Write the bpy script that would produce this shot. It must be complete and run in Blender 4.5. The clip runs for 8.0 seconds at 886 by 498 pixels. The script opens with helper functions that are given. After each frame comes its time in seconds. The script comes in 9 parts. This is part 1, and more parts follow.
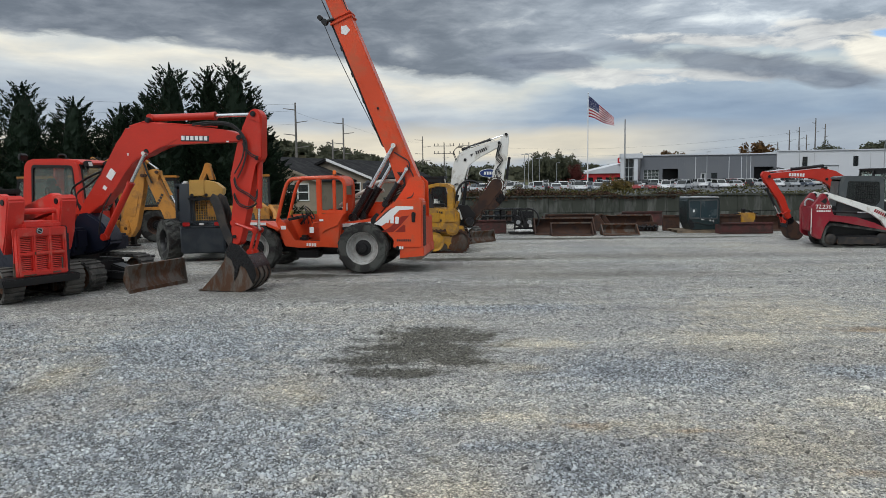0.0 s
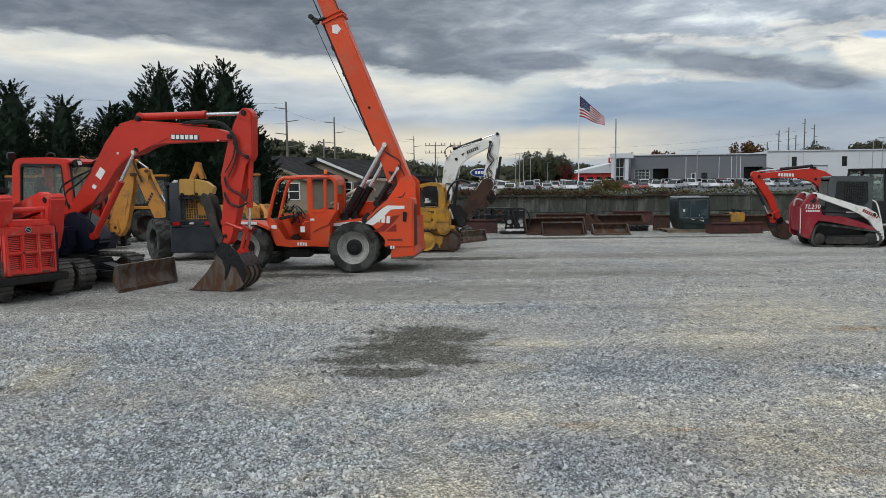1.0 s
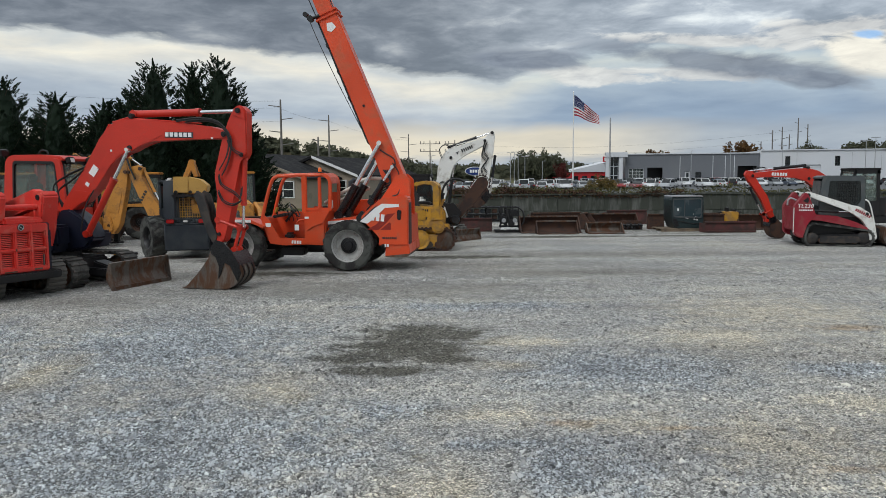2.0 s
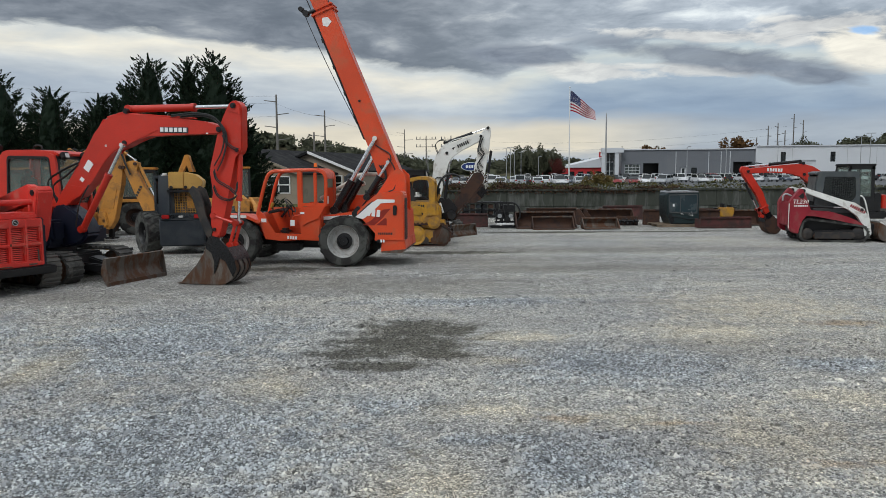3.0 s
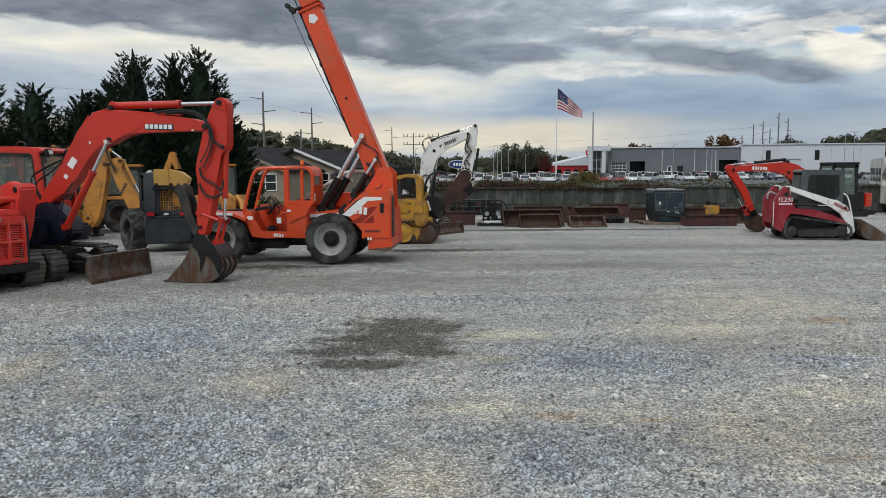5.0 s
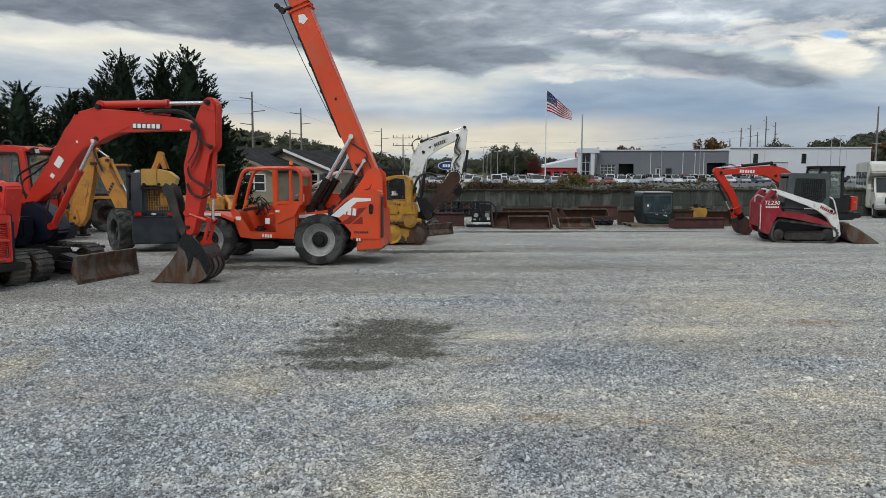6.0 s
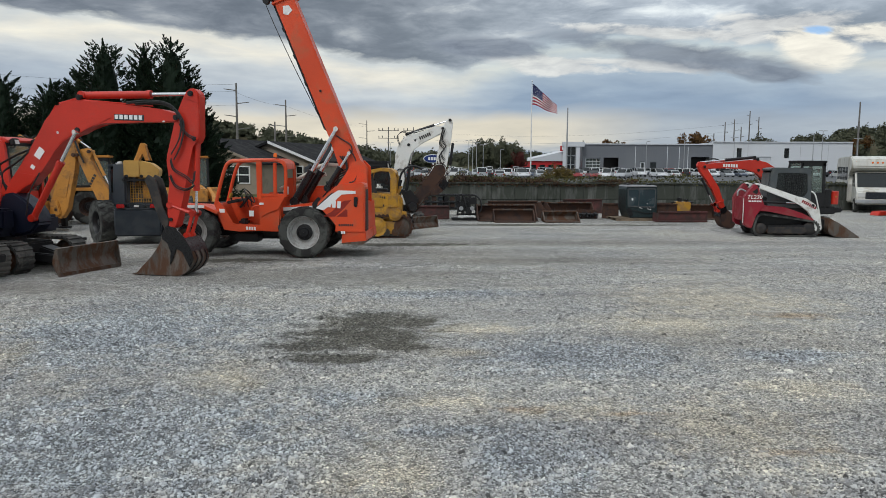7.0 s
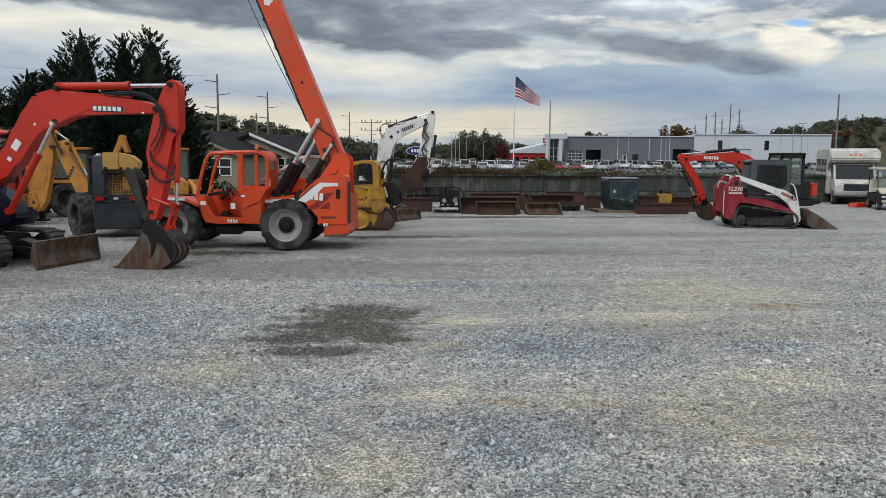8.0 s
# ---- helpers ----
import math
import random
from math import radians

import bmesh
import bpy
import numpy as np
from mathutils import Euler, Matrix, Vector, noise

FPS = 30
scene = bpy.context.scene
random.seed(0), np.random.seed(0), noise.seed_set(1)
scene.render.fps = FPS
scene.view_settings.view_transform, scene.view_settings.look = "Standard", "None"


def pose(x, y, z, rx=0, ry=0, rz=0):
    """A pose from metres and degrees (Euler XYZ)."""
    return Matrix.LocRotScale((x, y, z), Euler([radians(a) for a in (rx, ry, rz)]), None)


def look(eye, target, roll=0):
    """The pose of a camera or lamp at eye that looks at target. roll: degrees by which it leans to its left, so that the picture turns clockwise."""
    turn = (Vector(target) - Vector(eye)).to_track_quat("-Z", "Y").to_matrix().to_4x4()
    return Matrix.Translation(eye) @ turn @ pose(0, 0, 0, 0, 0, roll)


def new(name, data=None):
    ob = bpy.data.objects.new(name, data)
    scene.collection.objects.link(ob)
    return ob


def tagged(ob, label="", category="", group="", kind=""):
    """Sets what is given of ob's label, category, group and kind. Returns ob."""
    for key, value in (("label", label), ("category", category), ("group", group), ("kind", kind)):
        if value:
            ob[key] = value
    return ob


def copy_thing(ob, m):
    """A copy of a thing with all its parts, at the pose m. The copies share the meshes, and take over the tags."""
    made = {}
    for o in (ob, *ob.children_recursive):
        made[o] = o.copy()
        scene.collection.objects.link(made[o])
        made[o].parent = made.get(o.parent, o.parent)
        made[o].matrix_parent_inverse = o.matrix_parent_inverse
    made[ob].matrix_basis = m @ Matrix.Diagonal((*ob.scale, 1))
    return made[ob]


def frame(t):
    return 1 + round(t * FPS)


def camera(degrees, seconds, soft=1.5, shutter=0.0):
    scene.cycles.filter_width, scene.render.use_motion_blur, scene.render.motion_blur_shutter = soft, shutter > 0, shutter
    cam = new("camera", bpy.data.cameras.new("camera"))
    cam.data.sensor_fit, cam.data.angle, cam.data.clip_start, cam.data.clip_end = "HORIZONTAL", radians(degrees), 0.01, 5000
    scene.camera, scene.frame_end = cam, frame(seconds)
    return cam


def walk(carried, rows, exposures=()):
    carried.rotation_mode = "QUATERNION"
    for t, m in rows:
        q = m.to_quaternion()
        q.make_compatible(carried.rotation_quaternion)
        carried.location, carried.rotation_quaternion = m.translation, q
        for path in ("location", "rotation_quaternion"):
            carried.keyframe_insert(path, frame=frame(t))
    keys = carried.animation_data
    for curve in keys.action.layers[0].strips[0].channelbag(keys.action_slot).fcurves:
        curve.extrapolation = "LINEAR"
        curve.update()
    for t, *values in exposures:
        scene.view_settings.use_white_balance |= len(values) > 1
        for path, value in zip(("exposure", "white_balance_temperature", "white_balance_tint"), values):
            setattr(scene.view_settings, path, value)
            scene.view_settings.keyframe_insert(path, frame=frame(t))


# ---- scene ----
cam = camera(61.4, 8.0, soft=0.45)
PATH = [
    (0.0, pose(0.000, 0, 2.30, 84.68, 0.65, -0.06)),
    (0.5, pose(0.000, 0, 2.30, 84.64, 0.59, -0.42)),
    (1.0, pose(0.000, 0, 2.30, 84.63, 0.56, -0.73)),
    (1.5, pose(0.000, 0, 2.30, 84.61, 0.49, -0.97)),
    (3.0, pose(0.009, 0, 2.30, 84.16, 0.36, -1.44)),
    (3.5, pose(0.012, 0, 2.30, 84.01, 0.43, -1.62)),
    (4.0, pose(0.015, 0, 2.30, 83.94, 0.45, -1.81)),
    (4.5, pose(0.016, 0, 2.30, 83.94, 0.38, -2.08)),
    (6.0, pose(0.020, 0, 2.30, 84.08, -0.07, -3.21)),
    (6.5, pose(0.026, 0, 2.30, 83.89, -0.25, -3.72)),
    (7.0, pose(0.033, 0, 2.30, 83.55, -0.32, -4.31)),
    (7.5, pose(0.039, 0, 2.30, 83.18, -0.36, -4.96)),
    (8.0, pose(0.045, 0, 2.30, 82.96, -0.33, -5.60)),
]
walk(cam, PATH, [(0.0, 0.0), (8.0, 0.0)])

# ---- sky and sun: a broken overcast deck, brighter gaps low over the hills ----
SUN_ELEVATION, SUN_TURN = radians(48), radians(215)
world = bpy.data.worlds.new("sky")
scene.world = world
world.use_nodes = True


def node(nt, kind, *links):
    """A node of that kind; links are (input, value or output socket)."""
    n = nt.nodes.new(kind)
    for key, value in links:
        if hasattr(value, "links"):
            nt.links.new(value, n.inputs[key])
        else:
            n.inputs[key].default_value = value
    return n


def maths(nt, op, a, b=0.0, clamp=False):
    n = node(nt, "ShaderNodeMath", (0, a), (1, b))
    n.operation, n.use_clamp = op, clamp
    return n.outputs[0]


def ramp(nt, fac, stops, mode="LINEAR"):
    n = node(nt, "ShaderNodeValToRGB", (0, fac))
    n.color_ramp.interpolation = mode
    e = n.color_ramp.elements
    while len(e) < len(stops):
        e.new(0.5)
    for el, (p, c) in zip(e, stops):
        el.position, el.color = p, (*c, 1) if len(c) == 3 else c
    return n.outputs[0]


def blend(nt, mode, fac, a, b):
    n = nt.nodes.new("ShaderNodeMix")
    n.data_type, n.blend_type = "RGBA", mode
    for key, value in ((0, fac), (6, a), (7, b)):
        if hasattr(value, "links"):
            nt.links.new(value, n.inputs[key])
        else:
            n.inputs[key].default_value = (*value, 1) if isinstance(value, tuple) else value
    return n.outputs[2]


def noise_tex(nt, vector, scale, detail=4.0, rough=0.55, distort=0.0):
    return node(nt, "ShaderNodeTexNoise", ("Vector", vector), ("Scale", scale), ("Detail", detail), ("Roughness", rough), ("Distortion", distort)).outputs[0]


def build_sky(nt):
    """A grey cloud deck with a ragged slanting lower edge, lit gaps and a pale band low over the hills."""
    nt.nodes.clear()
    way = node(nt, "ShaderNodeTexCoord").outputs["Generated"]
    clear = nt.nodes.new("ShaderNodeTexSky")
    clear.sky_type, clear.sun_disc = "NISHITA", False
    clear.sun_elevation, clear.sun_rotation = SUN_ELEVATION, SUN_TURN
    blue = blend(nt, "MULTIPLY", 1.0, clear.outputs[0], (0.10, 0.10, 0.10))
    split = node(nt, "ShaderNodeSeparateXYZ", ("Vector", way))
    height = split.outputs["Z"]
    turn = maths(nt, "ARCTAN2", split.outputs["X"], split.outputs["Y"])
    flat = node(nt, "ShaderNodeCombineXYZ", (0, turn), (1, height)).outputs[0]

    def field(sx, sy, where, detail, rough, distort, slope=0.0):
        m = node(nt, "ShaderNodeMapping", ("Vector", flat), ("Rotation", (0, 0, slope)), ("Scale", (sx, sy, 1)), ("Location", where))
        return noise_tex(nt, m.outputs[0], 1.0, detail, rough, distort)

    def away(n, size):
        return maths(nt, "MULTIPLY", maths(nt, "SUBTRACT", n, 0.5), size)

    wide = field(4.5, 17.0, (3.1, 0.4, 1.7), 4.0, 0.55, 0.5, 0.10)
    streak = field(9.0, 50.0, (0.3, 5.1, 0.0), 6.0, 0.55, 0.25, 0.10)
    puffy = field(8.0, 28.0, (6.3, 2.2, 0.0), 8.0, 0.60, 0.30, 0.06)
    lump = field(19.0, 62.0, (1.3, 7.2, 0.0), 7.0, 0.60, 0.5, 0.05)

    def step(value, a, b):
        return ramp(nt, value, [(a, (0, 0, 0)), (b, (1, 1, 1))])

    def oval(x, z, wx, wz, slope, edge=0.9, rough=1.6):
        """Soft ragged oval of cloud at a bearing and height."""
        m = node(nt, "ShaderNodeMapping", ("Vector", flat), ("Location", (-x, -z, 0)))
        m2 = node(nt, "ShaderNodeMapping", ("Vector", m.outputs[0]), ("Rotation", (0, 0, slope)))
        m3 = node(nt, "ShaderNodeMapping", ("Vector", m2.outputs[0]), ("Scale", (1 / wx, 1 / wz, 1)))
        far = node(nt, "ShaderNodeVectorMath", (0, m3.outputs[0]))
        far.operation = "LENGTH"
        v = maths(nt, "SUBTRACT", maths(nt, "ADD", edge, maths(nt, "ADD", away(puffy, rough), away(lump, rough * 0.8))), far.outputs["Value"])
        return step(maths(nt, "ADD", maths(nt, "MULTIPLY", v, 0.5), 0.5), 0.45, 0.68)

    # lower edge of the deck, by bearing (0.5 is straight ahead, 1 radian either side)
    bearing = maths(nt, "ADD", maths(nt, "MULTIPLY", turn, 0.5), 0.5, True)
    edge = ramp(nt, bearing, [(0.0, (0.20,) * 3), (0.238, (0.172,) * 3), (0.33, (0.170,) * 3), (0.40, (0.156,) * 3), (0.434, (0.154,) * 3), (0.492, (0.133,) * 3), (0.55, (0.121,) * 3), (0.56, (0.128,) * 3), (0.60, (0.156,) * 3), (0.66, (0.160,) * 3), (0.72, (0.150,) * 3), (0.80, (0.13,) * 3), (1.0, (0.16,) * 3)])
    over = maths(nt, "SUBTRACT", height, edge)
    over = maths(nt, "ADD", over, maths(nt, "ADD", away(wide, 0.012), maths(nt, "ADD", away(puffy, 0.026), away(lump, 0.020))))
    deck = step(maths(nt, "ADD", maths(nt, "MULTIPLY", over, 10.0), 0.5), 0.47, 0.56)

    # the open sky under the deck: pale near its edge, blue-grey below, cream low down
    under = maths(nt, "ADD", maths(nt, "MULTIPLY", over, -5.0), away(wide, 0.30), True)
    sheet = ramp(nt, under, [(0.0, (0.66, 0.70, 0.70)), (0.08, (0.84, 0.82, 0.73)), (0.19, (0.60, 0.65, 0.68)), (0.32, (0.43, 0.50, 0.58)), (0.75, (0.40, 0.47, 0.55))])
    shade = ramp(nt, bearing, [(0.50, (1.0, 1.0, 1.0)), (0.59, (0.70, 0.79, 0.89)), (0.75, (0.70, 0.79, 0.89)), (0.90, (1, 1, 1))])
    sheet = blend(nt, "MULTIPLY", 1.0, sheet, shade)
    low = maths(nt, "ADD", height, maths(nt, "ADD", away(wide, 0.030), away(streak, 0.028)))
    cream = ramp(nt, low, [(0.014, (0, 0, 0)), (0.032, (1, 1, 1)), (0.052, (0.95, 0.95, 0.95)), (0.074, (0, 0, 0))])
    cream = maths(nt, "MULTIPLY", cream, ramp(nt, bearing, [(0.0, (1, 1, 1)), (0.60, (1, 1, 1)), (0.68, (0.25, 0.25, 0.25)), (0.80, (0.2, 0.2, 0.2)), (1.0, (1, 1, 1))]))
    sheet = blend(nt, "MIX", cream, sheet, (0.77, 0.715, 0.585))
    sheet = blend(nt, "MULTIPLY", 0.8, sheet, ramp(nt, streak, [(0.30, (0.83, 0.85, 0.88)), (0.52, (1.0, 1.0, 1.0)), (0.70, (1.15, 1.14, 1.10))]))

    # the deck itself: dark rolls with paler breaks, lighter far to the side
    roll = maths(nt, "ADD", maths(nt, "MULTIPLY", wide, 0.36), maths(nt, "ADD", maths(nt, "MULTIPLY", puffy, 0.40), maths(nt, "MULTIPLY", lump, 0.24)))
    grey = ramp(nt, roll, [(0.38, (0.150, 0.182, 0.222)), (0.48, (0.198, 0.234, 0.280)), (0.56, (0.285, 0.325, 0.375)), (0.64, (0.46, 0.50, 0.53)), (0.74, (0.68, 0.70, 0.69))])
    lift = ramp(nt, bearing, [(0.40, (0.90, 0.90, 0.91)), (0.50, (1.0, 1.0, 1.0)), (0.60, (1.5, 1.5, 1.48)), (0.70, (1.75, 1.75, 1.72)), (1.0, (1.4, 1.4, 1.4))])
    grey = blend(nt, "MULTIPLY", 1.0, grey, lift)
    grey = blend(nt, "MULTIPLY", 0.35, grey, ramp(nt, streak, [(0.32, (0.82, 0.83, 0.85)), (0.68, (1.18, 1.17, 1.15))]))
    top = ramp(nt, height, [(0.25, (0, 0, 0)), (0.42, (1, 1, 1))])
    grey = blend(nt, "MIX", top, grey, ramp(nt, height, [(0.25, (0.50, 0.55, 0.60)), (1.0, (0.88, 0.95, 1.02))]))
    cloud = blend(nt, "MIX", deck, sheet, grey)
    rolls = ramp(nt, lump, [(0.34, (0.80, 0.80, 0.83)), (0.66, (1.22, 1.21, 1.19))])
    bright = maths(nt, "MAXIMUM", oval(0.225, 0.128, 0.12, 0.013, 0.04, 0.9, 2.4), maths(nt, "MAXIMUM", oval(0.36, 0.162, 0.15, 0.011, 0.10, 0.9, 2.6), oval(0.50, 0.168, 0.09, 0.013, 0.0, 0.9, 2.4)))
    bright = maths(nt, "MAXIMUM", bright, oval(0.33, 0.126, 0.13, 0.009, 0.08, 0.9, 2.2))
    cloud = blend(nt, "MIX", maths(nt, "MULTIPLY", bright, 0.75), cloud, blend(nt, "MULTIPLY", 1.0, (0.70, 0.71, 0.69), rolls))
    lit = maths(nt, "MAXIMUM", oval(0.527, 0.136, 0.050, 0.025, 0.30, 0.95, 1.3), oval(0.60, 0.150, 0.07, 0.012, 0.1, 0.9, 2.0))
    cloud = blend(nt, "MIX", lit, cloud, blend(nt, "MULTIPLY", 0.6, (0.86, 0.84, 0.75), rolls))
    gap = maths(nt, "MULTIPLY", oval(0.530, 0.158, 0.022, 0.0055, 0.12, 0.75, 2.6), 0.8)
    cloud = blend(nt, "MIX", gap, cloud, blend(nt, "MULTIPLY", 1.0, blue, (0.85, 1.1, 1.4)))
    bank = maths(nt, "MAXIMUM", oval(0.37, 0.138, 0.17, 0.018, 0.17, 0.95, 1.4), maths(nt, "MAXIMUM", oval(0.475, 0.113, 0.066, 0.013, 0.20, 0.95, 1.1), oval(0.13, 0.150, 0.09, 0.014, 0.05, 0.9, 1.6)))
    cloud = blend(nt, "MIX", maths(nt, "MULTIPLY", bank, 0.88), cloud, blend(nt, "MULTIPLY", 1.0, (0.215, 0.255, 0.315), rolls))
    back = node(nt, "ShaderNodeBackground", (0, cloud), (1, 1.0))
    nt.links.new(back.outputs[0], nt.nodes.new("ShaderNodeOutputWorld").inputs[0])


build_sky(world.node_tree)
sun = new("sun", bpy.data.lights.new("sun", "SUN"))
sun.data.energy, sun.data.angle, sun.data.color = 1.25, radians(25), (0.97, 0.985, 1.0)
sun.matrix_basis = look((0, 0, 60), (60 * math.sin(SUN_TURN + math.pi) / math.tan(SUN_ELEVATION), 60 * math.cos(SUN_TURN + math.pi) / math.tan(SUN_ELEVATION), 0))


# ---- materials ----
def blank(name):
    m = bpy.data.materials.new(name)
    m.use_nodes = True
    return m, m.node_tree, m.node_tree.nodes["Principled BSDF"]


def surface(name, base, rough=0.5, metal=0.0, worn=None, amount=0.3, size=2.0, grain=45.0, vary=0.1, bump=0.1, coat=0.0, streak=1.0):
    """Base colour with a slow fade, a worn or dirty second colour in patches, and fine grain."""
    m, nt, b = blank(name)
    place = node(nt, "ShaderNodeTexCoord").outputs["Object"]
    luck = node(nt, "ShaderNodeObjectInfo").outputs["Random"]
    shift = node(nt, "ShaderNodeCombineXYZ", (0, maths(nt, "MULTIPLY", luck, 17.0)), (1, 0.0), (2, maths(nt, "MULTIPLY", luck, 5.0)))
    at = node(nt, "ShaderNodeVectorMath", (0, place), (1, shift.outputs[0])).outputs[0]
    if streak != 1.0:
        at = node(nt, "ShaderNodeMapping", ("Vector", at), ("Scale", (1, 1, streak))).outputs[0]
    slow = noise_tex(nt, at, size * 0.45, 3.0)
    grainy = noise_tex(nt, at, grain, 4.0, 0.65)
    col = blend(nt, "MULTIPLY", 1.0, (*base,), ramp(nt, slow, [(0.3, (1 - vary,) * 3), (0.7, (1 + vary,) * 3)]))
    col = blend(nt, "MULTIPLY", 0.8, col, ramp(nt, grainy, [(0.3, (1 - vary,) * 3), (0.7, (1 + vary,) * 3)]))
    spec = ramp(nt, grainy, [(0.3, (max(rough - 0.08, 0.03),) * 3), (0.7, (min(rough + 0.1, 1.0),) * 3)])
    if worn:
        patch = noise_tex(nt, at, size, 7.0, 0.65, 0.3)
        edge = 0.70 - 0.35 * amount
        fac = ramp(nt, patch, [(edge - 0.05, (0, 0, 0)), (edge + 0.07, (0.85, 0.85, 0.85))])
        col = blend(nt, "MIX", fac, col, (*worn,))
        spec = blend(nt, "MIX", fac, spec, (0.8, 0.8, 0.8))
    nt.links.new(col, b.inputs["Base Color"])
    nt.links.new(spec, b.inputs["Roughness"])
    b.inputs["Metallic"].default_value = metal
    b.inputs["Coat Weight"].default_value = coat
    b.inputs["Specular IOR Level"].default_value = 0.12 if rough >= 0.85 else 0.45
    if bump:
        bp = node(nt, "ShaderNodeBump", ("Strength", bump), ("Distance", 0.01), ("Height", grainy))
        nt.links.new(bp.outputs[0], b.inputs["Normal"])
    return m


def glass(name, tint=(0.74, 0.82, 0.80), alpha=0.25, sheen_col=(0.02, 0.025, 0.025)):
    """Thin tinted pane: part clear, part glossy, over a base colour that can stand in for reflected sky."""
    m, nt, b = blank(name)
    b.inputs["Base Color"].default_value = (*sheen_col, 1)
    b.inputs["Roughness"].default_value = 0.06
    b.inputs["Specular IOR Level"].default_value = 0.6
    see = node(nt, "ShaderNodeBsdfTransparent", (0, (*tint, 1)))
    mix = node(nt, "ShaderNodeMixShader", (0, alpha), (1, see.outputs[0]), (2, b.outputs[0]))
    nt.links.new(mix.outputs[0], nt.nodes["Material Output"].inputs[0])
    return m


def foliage(name, dark, light, rough=0.65, soft=0.3):
    """Leaf clumps of mixed tones; soft turns their shading towards the open sky, as in a deep crown."""
    m, nt, b = blank(name)
    face = node(nt, "ShaderNodeNewGeometry").outputs["Normal"]
    lean = node(nt, "ShaderNodeMix", (0, soft), (4, face), (5, (0.0, -0.35, 0.95)))
    lean.data_type = "VECTOR"
    nt.links.new(lean.outputs[1], b.inputs["Normal"])
    luck = node(nt, "ShaderNodeNewGeometry").outputs["Random Per Island"]
    at = node(nt, "ShaderNodeTexCoord").outputs["Object"]
    mixed = maths(nt, "ADD", maths(nt, "MULTIPLY", luck, 0.6), maths(nt, "MULTIPLY", noise_tex(nt, at, 0.7, 3.0), 0.5))
    nt.links.new(ramp(nt, mixed, [(0.2, dark), (0.9, light)]), b.inputs["Base Color"])
    b.inputs["Roughness"].default_value = rough
    b.inputs["Specular IOR Level"].default_value = 0.12
    return m


# where clean blue-grey stone, tan fines, packed dirt and oil lie on the yard: (x, y, half width, half depth, turn)
CLEAN = ((-2.3, 6.2, 2.1, 1.7, 0.0), (-3.6, 10.2, 2.2, 2.3, 0.0), (2.25, 8.7, 1.6, 1.0, 0.05), (1.15, 5.6, 0.62, 0.85, 0.35), (0.55, 6.25, 0.55, 0.16, 0.0), (4.95, 8.6, 0.8, 0.4, 0.0), (-0.3, 7.2, 0.7, 0.35, 0.1), (-7.5, 10.5, 2.0, 1.6, 0.0), (1.0, 13.2, 2.4, 0.5, 0.0), (-5.5, 7.5, 1.6, 1.5, 0.0))
TAN = ((0.65, 7.05, 0.85, 0.42, 0.0), (1.95, 6.70, 0.85, 0.36, 0.05), (0.05, 5.35, 0.62, 0.62, 0.0), (3.1, 6.1, 1.0, 1.2, 0.0), (1.3, 10.2, 0.9, 0.5, 0.3), (-1.62, 8.05, 0.55, 0.75, 0.0), (-4.6, 8.8, 0.42, 1.2, 0.0), (5.8, 12.1, 2.2, 2.2, 0.0), (4.2, 10.4, 1.2, 0.9, -0.3), (4.4, 7.2, 0.8, 0.5, 0.1), (0.9, 8.9, 0.5, 0.3, 0.0))
PACKED = ((6.0, 31.2, 9.0, 1.5, 0.0), (10.5, 29.6, 3.5, 0.5, 0.0), (-2.0, 15.4, 6.0, 1.7, 0.05), (-6.7, 14.0, 2.4, 1.1, 0.1), (5.0, 22.0, 6.0, 1.2, 0.0), (-6.0, 17.5, 4.5, 1.2, 0.0), (3.5, 17.8, 5.0, 1.0, 0.05), (0.5, 19.4, 5.0, 1.1, 0.0))
OIL = ((-0.12, 10.8, 0.95, 0.80, 0.0), (-0.95, 9.35, 0.62, 0.34, 0.2), (0.12, 9.35, 0.50, 0.40, -0.2), (-0.35, 9.9, 1.0, 0.6, 0.0), (-0.6, 8.75, 0.6, 0.28, 0.1), (-3.6, 18.0, 1.5, 0.40, 0.0), (5.0, 28.3, 3.2, 0.45, 0.0), (0.6, 21.4, 2.0, 0.4, 0.0), (-5.5, 21.0, 1.2, 0.5, 0.0), (9.5, 28.4, 2.5, 0.3, 0.0))


